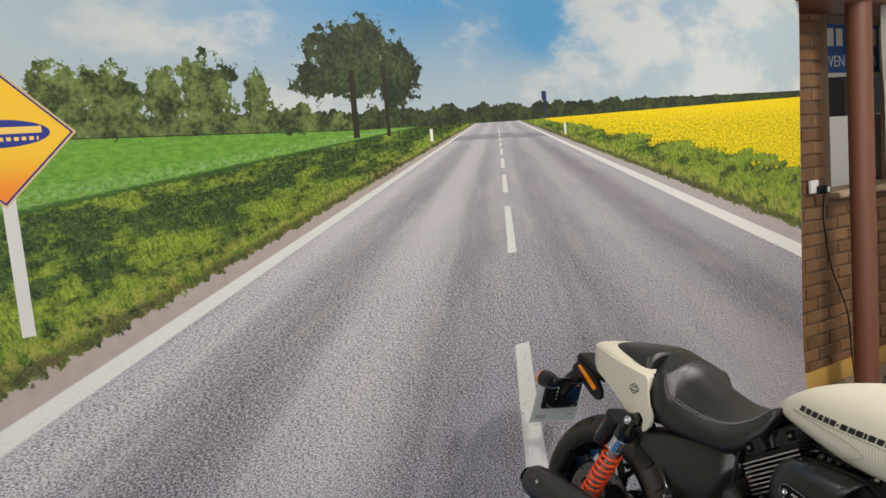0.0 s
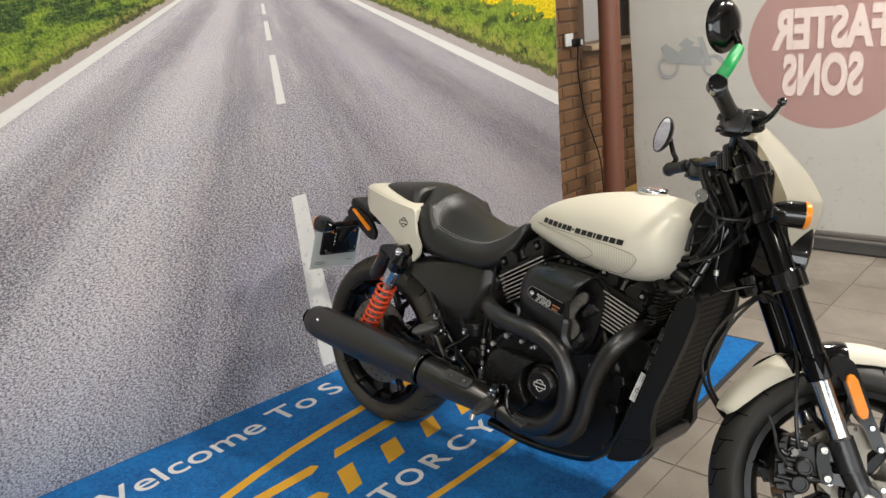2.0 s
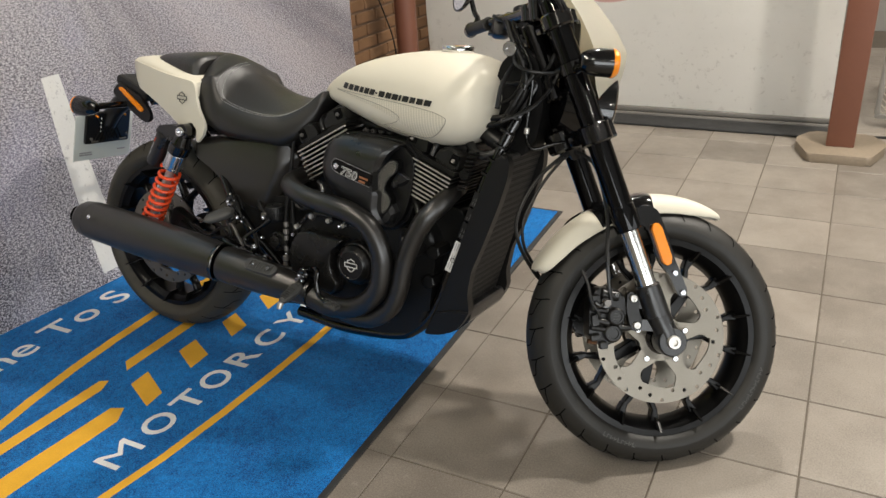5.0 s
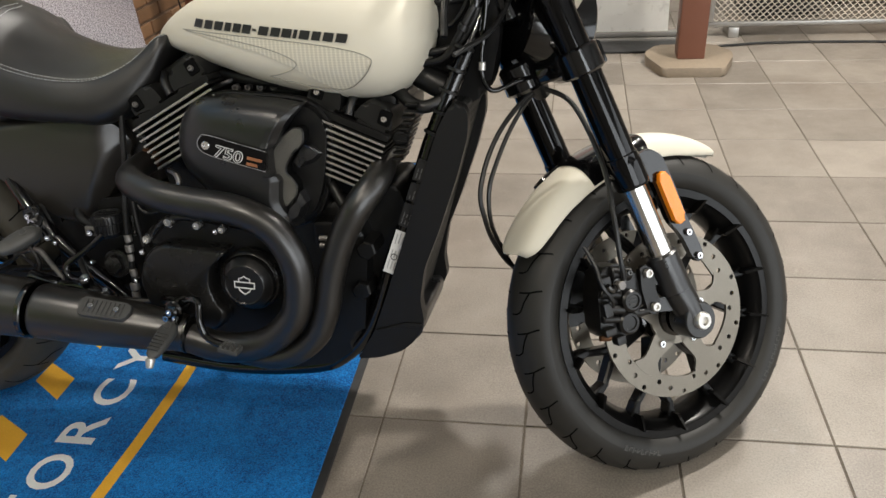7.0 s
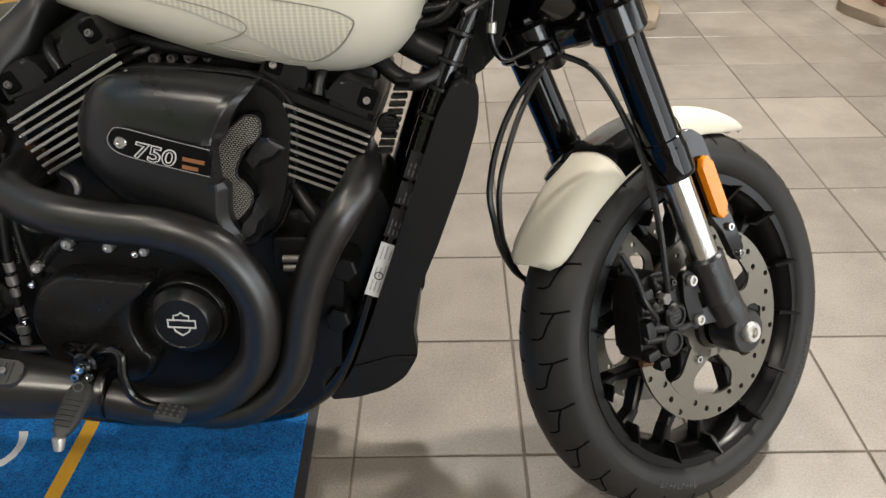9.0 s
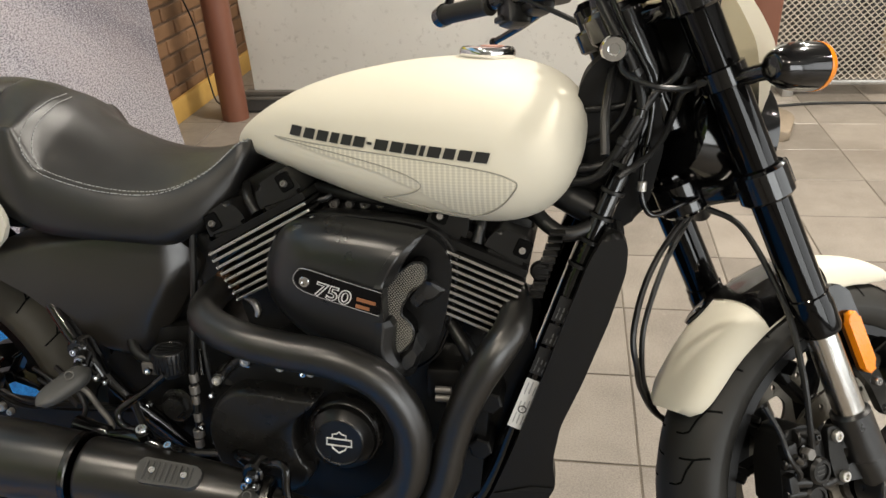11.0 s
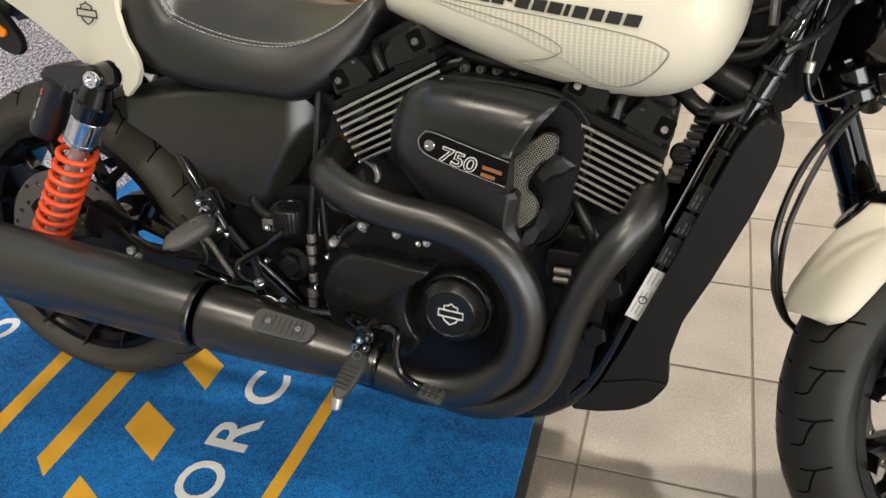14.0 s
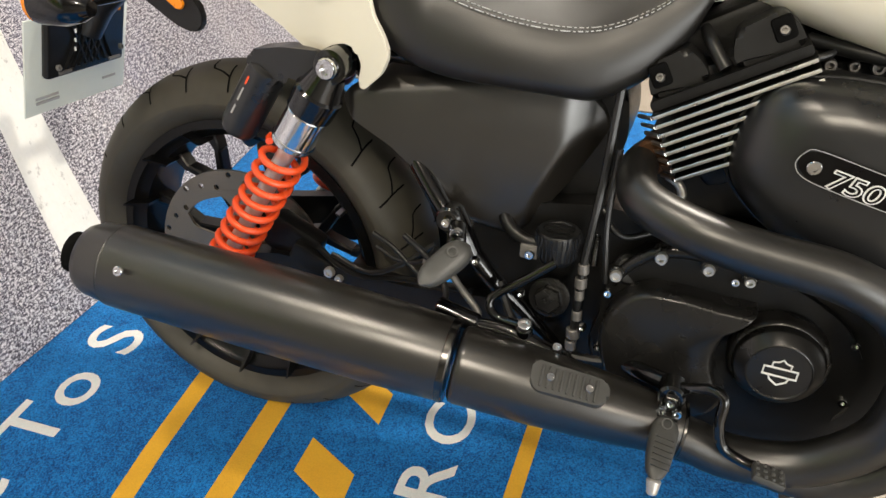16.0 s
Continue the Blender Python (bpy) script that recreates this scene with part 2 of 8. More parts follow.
def tile_mat():
    m, t, b = blank("beige ceramic tile")
    co = coords(t)
    info = t.nodes.new("ShaderNodeObjectInfo")
    geo = t.nodes.new("ShaderNodeNewGeometry")
    pos = geo.outputs["Position"]
    rnd = V(t, info.outputs["Random"])
    speck, cloud, dirt = noise_v(t, pos, 260, 2, 0.6), noise_v(t, pos, 7, 4), noise_v(t, pos, 1.6, 4)
    f = speck * 0.5 + cloud * 0.34 + rnd * 0.16
    c = mixc(t, f.step(0.24, 0.76), (0.125, 0.107, 0.089), (0.290, 0.256, 0.218))
    c = mixc(t, dirt.step(0.50, 0.72) * 0.5, c, (0.135, 0.110, 0.088))
    scuff = noise_v(t, pos, 20, 5, 0.7).step(0.62, 0.72)
    c = mixc(t, scuff * 0.25, c, (0.42, 0.39, 0.35))
    t.links.new(c, b.inputs["Base Color"])
    t.links.new((noise_v(t, pos, 30, 3) * 0.25 + 0.27).s, b.inputs["Roughness"])
    bump(t, b, noise_v(t, pos, 320, 2) + noise_v(t, pos, 25, 2) * 0.6, 0.35, 0.0006)
    return m


M["tile"] = tile_mat()


def brick_mat():
    m, t, b = blank("brown glazed brick")
    info = t.nodes.new("ShaderNodeObjectInfo")
    pos = t.nodes.new("ShaderNodeNewGeometry").outputs["Position"]
    rnd = V(t, info.outputs["Random"])
    n1, n2 = noise_v(t, pos, 18, 4), noise_v(t, pos, 140, 3)
    c = mixc(t, rnd * 0.5 + n1 * 0.3 + n2 * 0.2, (0.12, 0.060, 0.027), (0.29, 0.155, 0.077))
    t.links.new(c, b.inputs["Base Color"])
    b.inputs["Roughness"].default_value = 0.6
    bump(t, b, n1 + n2 * 0.5, 0.5, 0.002)
    return m


M["brick"] = brick_mat()


def carpet_mat():
    m, t, b = blank("blue looped carpet")
    co = coords(t)
    yarn, wear, pile = noise_v(t, co, 300, 2, 0.6), noise_v(t, co, 5, 4), noise_v(t, co, 60, 3)
    f = yarn * 0.62 + pile * 0.18 + wear * 0.2
    c = mixc(t, f.step(0.32, 0.68), (0.0015, 0.042, 0.165), (0.005, 0.225, 0.64))
    t.links.new(c, b.inputs["Base Color"])
    b.inputs["Roughness"].default_value = 0.95
    b.inputs["Sheen Weight"].default_value = 0.06
    b.inputs["Specular IOR Level"].default_value = 0.15
    bump(t, b, yarn + pile, 0.9, 0.004)
    return m


M["carpet"] = carpet_mat()


def banner_mat():
    """Thin white cloth printed on its other side; the print shows faintly through."""
    m, t, b = blank("white banner cloth, print showing through")
    x, y, z = split(t, coords(t))
    co = coords(t)
    base = mixc(t, noise_v(t, co, 3, 4), (0.80, 0.79, 0.76), (0.90, 0.89, 0.86))
    speck = noise_v(t, co, 26, 5, 0.7).step(0.58, 0.66) * z.step(0.75, 0.25)
    base = mixc(t, speck * 0.35, base, (0.48, 0.46, 0.43))
    base = mixc(t, (z - 0.78).abs().step(0.012, 0.0) * 0.06, base, (0.5, 0.48, 0.45))
    d = ((x + 1.277) * (x + 1.277) + (z - 1.035) * (z - 1.035)).op("SQRT")
    base = mixc(t, d.step(0.421, 0.415) * 0.9, base, (0.73, 0.50, 0.475))
    t.links.new(base, b.inputs["Base Color"])
    b.inputs["Roughness"].default_value = 0.75
    tr = t.nodes.new("ShaderNodeBsdfTranslucent")
    t.links.new(base, tr.inputs[0])
    mix = t.nodes.new("ShaderNodeMixShader")
    mix.inputs[0].default_value = 0.45
    t.links.new(b.outputs[0], mix.inputs[1])
    t.links.new(tr.outputs[0], mix.inputs[2])
    t.links.new(mix.outputs[0], t.nodes["Material Output"].inputs[0])
    return m


M["banner"] = banner_mat()
M["banner_text"] = plain("faint white print", (0.76, 0.63, 0.58), 0.75)
M["banner_bike"] = plain("faint grey print", (0.36, 0.38, 0.38), 0.75)


def mural_mat():
    """A printed picture: a country road to the horizon, fields, trees, sky. y runs along the wall, z up."""
    m, t, b = blank("printed road picture on vinyl")
    co = coords(t)
    x, y, z = split(t, co)
    n_fine, n_mid, n_big = noise_v(t, co, 160, 3, 0.6), noise_v(t, co, 34, 5, 0.65), noise_v(t, co, 5, 4, 0.6)
    # sky
    cl = noise_v(t, xyz(t, 0.0, y * 1.0, z * 1.9), 1.55, 6, 0.62)
    blue = ((y - 1.3).abs() * -0.5 + 1.0).max(0.0) * (z - 1.62).step(0.05, 0.5)
    sky = mixc(t, blue, (0.40, 0.49, 0.55), (0.05, 0.27, 0.55))
    sky = mixc(t, (cl + (y - 1.6).step(0.0, 1.4) * 0.10).step(0.50, 0.66), sky, (0.56, 0.60, 0.61))
    sky = mixc(t, (y - 0.9).step(0.3, -1.3) * 0.7, sky, (0.42, 0.48, 0.51))
    deep = ((y - 1.88).abs() * -2.9 + 1.0).max(0.0) * (z - 1.62).step(0.16, 0.36)
    sky = mixc(t, (deep * 1.5).min(1.0) * (cl * -1.0 + 1.0).step(0.30, 0.52) * 0.85, sky, (0.06, 0.29, 0.56))
    # the ground plane, seen in perspective
    right = y.gt(1.70)
    hor = right * -0.005 + 1.675
    inv = (hor - z).max(0.012)
    one = inv * 0.0 + 1.0
    d = one / inv
    s = (y - 1.635) * d
    # asphalt: the grain grows towards the viewer
    gv = xyz(t, 0.0, s * 1.0, d * 1.0)
    g1, g2 = noise_v(t, gv, 190, 3, 0.6), noise_v(t, gv, 90, 2, 0.5)
    speck = g1 * 0.62 + g2 * 0.38
    # wheel tracks: pale worn bands and darker ones between
    wob = (noise_v(t, xyz(t, 0.0, s * 0.8, d * 0.35), 2.0, 3, 0.55) - 0.5) * 0.5
    sw = s + wob * 0.35
    pale = (sw + 0.78).abs().step(0.36, 0.05) + (sw + 1.82).abs().step(0.26, 0.06) + (sw - 1.05).abs().step(0.42, 0.08) + (sw - 1.95).abs().step(0.3, 0.05) * 0.4
    dim = (sw + 1.30).abs().step(0.30, 0.05) + (sw + 0.33).abs().step(0.24, 0.04) * 0.8 + (sw - 0.45).abs().step(0.28, 0.04) * 0.6 + (sw - 1.62).abs().step(0.35, 0.05) * 1.1
    tone = (pale * 0.055 - dim * 0.035) + wob * 0.10
    road = mixc(t, (speck + tone).step(0.36, 0.64), (0.060, 0.055, 0.078), (0.74, 0.715, 0.745))
    gn = noise_v(t, xyz(t, 0.0, s * 1.0, d * 1.4), 330, 1, 0.5)
    near = mixc(t, (gn * 0.75 + g1 * 0.25 + tone).step(0.43, 0.58), (0.045, 0.041, 0.064), (0.74, 0.715, 0.745))
    road = mixc(t, d.step(2.1, 0.85) * 0.85, road, near)
    flat = mixc(t, (tone * 5.0 + 0.45).max(0.0).min(1.0), (0.30, 0.27, 0.32), (0.70, 0.675, 0.69))
    road = mixc(t, (d - 1.2).step(0.0, 2.6) * 0.34, road, flat)
    streak = noise_v(t, xyz(t, 0.0, s * 9.0, d * 0.5), 2.4, 4, 0.65)
    fuzz = noise_v(t, xyz(t, 0.0, y * 1.0, z * 1.4), 230, 3, 0.72)
    road = mixc(t, streak.step(0.50, 0.72) * 0.06, road, (0.56, 0.54, 0.53))
    road = mixc(t, streak.step(0.46, 0.28) * 0.08, road, (0.14, 0.125, 0.15))
    road = mixc(t, fuzz.step(0.53, 0.42) * 0.50, road, (0.080, 0.072, 0.092))
    road = mixc(t, fuzz.step(0.54, 0.66) * 0.50, road, (0.76, 0.735, 0.75))
    # close to the viewer the grains lie flat and stand out one by one
    grit = noise_v(t, xyz(t, 0.0, y * 0.55, z * 1.35), 165, 2, 0.65)
    close = d.step(2.6, 0.75)
    road = mixc(t, grit.step(0.49, 0.40) * close * 0.80, road, (0.050, 0.042, 0.055))
    road = mixc(t, grit.step(0.53, 0.64) * close * 0.45, road, (0.76, 0.73, 0.745))
    tint = noise_v(t, xyz(t, 0.0, s * 1.6, d * 0.9), 1.7, 4, 0.6)
    road = mixc(t, tint.step(0.50, 0.68) * 0.18, road, (0.62, 0.52, 0.50))
    road = mixc(t, tint.step(0.46, 0.30) * 0.26, road, (0.33, 0.32, 0.45))
    wash = noise_v(t, xyz(t, 0.0, s * 2.2, d * 0.4), 3.1, 2, 0.5)
    road = mixc(t, wash.step(0.46, 0.78) * 0.16, road, (0.76, 0.735, 0.73))
    road = mixc(t, (s - 1.25).abs().step(1.15, 0.5) * right * 0.30, road, (0.15, 0.13, 0.155))
    road = mixc(t, (d - 10.6).abs().step(1.2, 0.7) * 0.7, road, (0.10, 0.10, 0.14))
    road = mixc(t, (d - 3.2).step(-1.0, 12.0) * 0.5, road, (0.44, 0.44, 0.48))
    shoulder = mixc(t, n_mid, (0.34, 0.28, 0.26), (0.46, 0.40, 0.38))
    lm = noise_v(t, gv, 14, 4, 0.7).step(0.30, 0.40)
    white = mixc(t, speck, (0.60, 0.60, 0.575), (0.76, 0.75, 0.72))
    white = mixc(t, noise_v(t, gv, 60, 3, 0.7).step(0.60, 0.70) * 0.4, white, (0.12, 0.11, 0.12))
    road = mixc(t, s.lt(-2.15), road, shoulder)
    road = mixc(t, (s * right).gt(2.48), road, mixc(t, 0.6, road, shoulder))
    wl = (s + 2.105).abs().step(0.095, 0.070) * lm.max(0.8)
    wr = (s - 2.375).abs().lt(0.105) * lm.max(0.8)
    ph = ((d - 0.455) / 1.38).op("FRACT")
    dash = (s - 0.039).abs().lt(0.038) * (ph.lt(0.66) * z.gt(0.95)).max((z - 0.41).abs().lt(0.36)) * d.lt(16.0) * lm.max(0.55)
    road = mixc(t, (wl + wr + dash).min(1.0), road, white)
    # verges and fields
    tn, tf = noise_v(t, xyz(t, 0.0, y * 1.0 + z * 0.25, z * 0.8), 26, 7, 0.74), noise_v(t, xyz(t, 0.0, y * 1.0, z * 1.4), 62, 5, 0.72)
    fd = (d - 2.0).step(0.0, 3.5)
    tv = tn + (tf - tn) * fd
    clump = noise_v(t, xyz(t, 0.0, y * 1.0, z * 2.0), 10, 4, 0.6)
    tb = noise_v(t, xyz(t, 0.0, s * 0.5, d * 0.35), 3.2, 5, 0.7)
    blade = noise_v(t, xyz(t, 0.0, y * 2.6 + z * 0.5, z * 0.9), 46, 4, 0.6)
    verge = mixc(t, (tv * 0.55 + blade * 0.45).step(0.34, 0.64), (0.030, 0.080, 0.010), (0.30, 0.40, 0.050))
    big = noise_v(t, xyz(t, 0.0, y * 1.0 - z * 0.6, z * 2.3), 6.0, 6, 0.62)
    lane = (s + 5.6).abs().step(2.6, 1.2) * right.lt(0.5) * 0.10
    shade = (big + lane + (blade - 0.5) * 0.30).step(0.49, 0.60)
    verge = mixc(t, shade * 0.96, verge, mixc(t, tv.step(0.4, 0.65), (0.010, 0.026, 0.010), (0.06, 0.12, 0.03)))
    verge = mixc(t, tb.step(0.46, 0.34) * blade.step(0.42, 0.60) * 0.5, verge, (0.36, 0.46, 0.05))
    rim = (s + 2.52 + (tn - 0.5) * 0.5).abs().step(0.16, 0.02).max(((s - 2.88 + (tn - 0.5) * 0.6).abs().step(0.22, 0.03)) * right)
    dry = (s + 2.65).abs().step(0.45, 0.0).max((s - 3.15).abs().step(0.7, 0.0) * right)
    verge = mixc(t, dry * tv.step(0.42, 0.58) * 0.7, verge, (0.34, 0.31, 0.08))
    field = mixc(t, noise_v(t, xyz(t, 0.0, y * 1.0, z * 3.0), 30, 5, 0.7).step(0.35, 0.65), (0.070, 0.20, 0.024), (0.19, 0.36, 0.060))
    field = mixc(t, (z - 1.50).step(-0.05, 0.10) * 0.35, field, (0.15, 0.36, 0.045))
    verge = mixc(t, rim * 0.75, verge, (0.06, 0.05, 0.03))
    field = mixc(t, (s + 9.0).abs().step(2.2, 0.3) * tf.step(0.46, 0.60) * 0.65, field, (0.30, 0.43, 0.20))
    edge = (tv - 0.5) * 1.6
    ground = mixc(t, (s + edge).lt(-7.5), verge, field)
    ground = mixc(t, (s + 7.6 + edge).abs().step(0.55, 0.1) * s.lt(-5.0) * 0.8, ground, (0.02, 0.06, 0.012))
    rape = mixc(t, noise_v(t, xyz(t, 0.0, y * 1.0, z * 2.2), 46, 5, 0.75).step(0.36, 0.62), (0.40, 0.33, 0.012), (0.86, 0.66, 0.006))
    rape = mixc(t, (z - 1.55).step(0.0, 0.1), rape, (0.84, 0.62, 0.01))
    bush = (s - 5.7 + (big - 0.5) * 6.0 + (tv - 0.5) * 4.0).gt(0.0)
    ground = mixc(t, bush * right, ground, rape)
    onroad = (s + (tv - 0.5) * 0.5).gt(-2.42) * ((s + (tv - 0.5) * 0.6) * right).lt(2.77)
    ground = mixc(t, onroad, ground, road)
    crisp = noise_v(t, xyz(t, 0.0, y * 1.0, z * 1.2), 120, 4, 0.78)
    wild = onroad.lt(0.5)
    ground = mixc(t, crisp.step(0.50, 0.36) * wild * (s.gt(-7.0)).max(0.35) * 0.50, ground, (0.015, 0.030, 0.008))
    ground = mixc(t, crisp.step(0.55, 0.70) * wild * (s.gt(-7.0)).max(0.3) * 0.40, ground, (0.48, 0.56, 0.14))
    top = (y - 1.7).max(0.0) * 0.0195 + (y * -1.0 + 1.0).max(0.0) * 0.025 + 1.643
    pic = mixc(t, z.gt(top), ground, sky)

    # trees stand against the sky
    leaf = noise_v(t, co, 24, 6, 0.72)
    leaf2 = noise_v(t, co, 70, 3, 0.7)
    lump = noise_v(t, xyz(t, 0.0, y * 1.0 + 0.3, z * 1.0 + 0.2), 13, 3, 0.6)
    green = mixc(t, (leaf2 * 0.30 + leaf * 0.30 + lump * 0.40).step(0.40, 0.62), (0.018, 0.034, 0.014), (0.17, 0.23, 0.070))
    dark = mixc(t, (leaf2 * 0.35 + leaf * 0.30 + lump * 0.35).step(0.42, 0.66), (0.020, 0.030, 0.018), (0.085, 0.12, 0.042))

    def blob(cy, cz, ry, rz, rag=1.25):
        e = ((y - cy) * (y - cy) / (ry * ry) + (z - cz) * (z - cz) / (rz * rz)).op("SQRT")
        return (e + (leaf - 0.5) * (2 * rag)).lt(0.92)

    def add(pic, mask, colour):
        return mixc(t, mask.min(1.0), pic, colour)

    far = noise_v(t, xyz(t, 0.0, y * 1.0, 0.0), 11, 4, 0.7)
    strip = (z - top).lt((far - 0.25) * 0.14 * (y - 3.6).step(0.2, -2.2) + 0.018) * z.gt(top - 0.012)
    pic = add(pic, strip, dark)
    hedge = (z - top).lt(0.05) * (z - top).gt(-0.008) * y.lt(1.04) * (leaf + (z - top) * -6.0).gt(0.28)
    pic = add(pic, hedge, green)
    clumps = None
    for cy, cz, ry, rz in ((-0.31, 1.75, 0.12, 0.13), (-0.58, 1.77, 0.16, 0.15), (0.16, 1.765, 0.10, 0.11), (0.29, 1.755, 0.10, 0.10), (0.44, 1.76, 0.07, 0.09), (0.56, 1.775, 0.10, 0.11),
                           (0.72, 1.75, 0.05, 0.09), (0.84, 1.68, 0.09, 0.05)):
        k = blob(cy, cz, ry, rz)
        clumps = k if clumps is None else clumps.max(k)
    pic = add(pic, clumps, green)
    crown = None
    for cy, cz, ry, rz in ((1.02, 1.88, 0.15, 0.11), (1.10, 1.905, 0.12, 0.10), (0.92, 1.80, 0.09, 0.06), (1.21, 1.805, 0.10, 0.12), (1.08, 1.81, 0.14, 0.09)):
        k = blob(cy, cz, ry, rz, 1.3)
        crown = k if crown is None else crown.max(k)
    pic = add(pic, crown, dark)
    trunk = ((y - 1.047).abs().lt(0.011) + (y - 1.170).abs().lt(0.007)).min(1.0) * z.gt(1.605) * z.lt(1.83)
    pic = mixc(t, trunk, pic, (0.03, 0.026, 0.016))
    # small road-side posts and the warning board far off
    board = (z - 1.722).abs().lt(0.018) * (y - 1.866).abs().lt(0.012) + (y - 1.866).abs().lt(0.003) * (z - 1.68).abs().lt(0.04)
    pic = mixc(t, board.min(1.0), pic, (0.02, 0.04, 0.10))
    posts = (y - 1.964).abs().lt(0.005) * (z - 1.59).abs().lt(0.022) + (y - 1.340).abs().lt(0.006) * (z - 1.598).abs().lt(0.022)
    pic = mixc(t, posts.min(1.0), pic, (0.75, 0.75, 0.72))
    # yellow diamond sign on a white post, also printed
    post = (y - 0.002).abs().lt(0.017) * (z - 1.315).abs().lt(0.19)
    pic = mixc(t, post, pic, (0.60, 0.60, 0.60))
    dia = (y + 0.005).abs() + (z - 1.674).abs()
    pic = mixc(t, dia.lt(0.196), pic, (0.55, 0.42, 0.25))
    pic = mixc(t, dia.lt(0.188), pic, (0.02, 0.025, 0.16))
    face = mixc(t, (z - 1.535).step(0.10, -0.03), (0.82, 0.50, 0.04), (0.80, 0.24, 0.03))
    pic = mixc(t, dia.lt(0.181), pic, face)
    oval = ((y + 0.005) * (y + 0.005) / 0.0169 + (z - 1.677) * (z - 1.677) / 0.0014).lt(1.0)
    pic = mixc(t, oval, pic, (0.03, 0.04, 0.24))
    bars = ((z - 1.685).abs().lt(0.009) * (y - 0.05).abs().lt(0.055)) + ((z - 1.662).abs().lt(0.005) * (y - 0.035).abs().lt(0.06) * ((y * 55.0).op("FRACT")).lt(0.6))
    pic = mixc(t, (bars * oval).min(1.0), pic, (0.80, 0.55, 0.15))
    t.links.new(pic, b.inputs["Base Color"])
    b.inputs["Roughness"].default_value = 0.42
    b.inputs["Specular IOR Level"].default_value = 0.2
    return m


M["mural"] = mural_mat()


# ---- mesh helpers ----
def link_mesh(name, bm, mat, angle=38):
    bmesh.ops.recalc_face_normals(bm, faces=bm.faces)
    me = bpy.data.meshes.new(name)
    bm.to_mesh(me)
    bm.free()
    me.polygons.foreach_set("use_smooth", [True] * len(me.polygons))
    me.set_sharp_from_angle(angle=radians(angle))
    me.materials.append(M[mat])
    return new(name, me)


def part(name, bm, mat, parent=None, label="", angle=38):
    """Links a bmesh as one mesh object under a thing or a part."""
    ob = link_mesh(name, bm, mat, angle)
    if parent is not None:
        ob.parent = parent
    if label:
        tagged(ob, label)
    return ob


def thing(name, label, category, m=None, group="", kind=""):
    ob = tagged(new(name), label, category, group, kind)
    if m is not None:
        ob.matrix_world = m
    return ob


def box(bm, c, s, bev=0.0, m=None, seg=2):
    """A box of centre c and full size s, its edges rounded by bev."""
    mm = Matrix.Translation(c) @ (m or Matrix()) @ Matrix.Diagonal((*s, 1))
    vs = bmesh.ops.create_cube(bm, size=1, matrix=mm)["verts"]
    if bev:
        es = {e for v in vs for e in v.link_edges}
        bmesh.ops.bevel(bm, geom=list(es), offset=bev, segments=seg, profile=0.5, affect="EDGES")
    return bm


def frame_of(axis):
    a = Vector(axis).normalized()
    u = a.orthogonal().normalized()
    return a, u, a.cross(u)


def lathe(bm, prof, origin, axis, seg=32, cap=True):
    """Turns a profile of (radius, height) about an axis."""
    a, u, w = frame_of(axis)
    o = Vector(origin)
    rings = []
    for r, h in prof:
        rings.append([bm.verts.new(o + a * h + (u * math.cos(k * 2 * math.pi / seg) + w * math.sin(k * 2 * math.pi / seg)) * max(r, 1e-5)) for k in range(seg)])
    for p, q in zip(rings, rings[1:]):
        for k in range(seg):
            bm.faces.new((p[k], p[(k + 1) % seg], q[(k + 1) % seg], q[k]))
    if cap:
        bm.faces.new(rings[0][::-1])
        bm.faces.new(rings[-1])
    return bm


def cyl(bm, p, q, r, r2=None, seg=16, bev=0.0):
    p, q = Vector(p), Vector(q)
    h = (q - p).length
    r2 = r if r2 is None else r2
    prof = [(r, 0), (r2, h)]
    if bev:
        prof = [(r - bev, 0), (r, bev), (r2, h - bev), (r2 - bev, h)]
    return lathe(bm, prof, p, q - p, seg)


def spline(pts, n=8):
    """Catmull-Rom through the points, n steps to each span."""
    ps = [Vector(p) for p in pts]
    ps = [ps[0] * 2 - ps[1], *ps, ps[-1] * 2 - ps[-2]]
    out = []
    for i in range(1, len(ps) - 2):
        a, b, c, d = ps[i - 1:i + 3]
        for k in range(n):
            s = k / n
            out.append(0.5 * ((2 * b) + (c - a) * s + (2 * a - 5 * b + 4 * c - d) * s * s + (3 * b - a - 3 * c + d) * s ** 3))
    out.append(ps[-2].copy())
    return out


def tube(bm, pts, r, seg=10, n=8, smooth=True, cap=True):
    """A round tube along points; r is one radius or one for each point."""
    path = spline(pts, n) if smooth and len(pts) > 2 else [Vector(p) for p in pts]
    if isinstance(r, (list, tuple)):
        rs = [np.interp(i / (len(path) - 1) * (len(r) - 1), range(len(r)), r) for i in range(len(path))]
    else:
        rs = [r] * len(path)
    tang = [(path[min(i + 1, len(path) - 1)] - path[max(i - 1, 0)]).normalized() for i in range(len(path))]
    u = tang[0].orthogonal().normalized()
    rings = []
    for p, tg, rr in zip(path, tang, rs):
        u = (u - tg * u.dot(tg)).normalized()
        w = tg.cross(u)
        rings.append([bm.verts.new(p + (u * math.cos(k * 2 * math.pi / seg) + w * math.sin(k * 2 * math.pi / seg)) * rr) for k in range(seg)])
    for p, q in zip(rings, rings[1:]):
        for k in range(seg):
            bm.faces.new((p[k], p[(k + 1) % seg], q[(k + 1) % seg], q[k]))
    if cap:
        bm.faces.new(rings[0][::-1])
        bm.faces.new(rings[-1])
    return bm


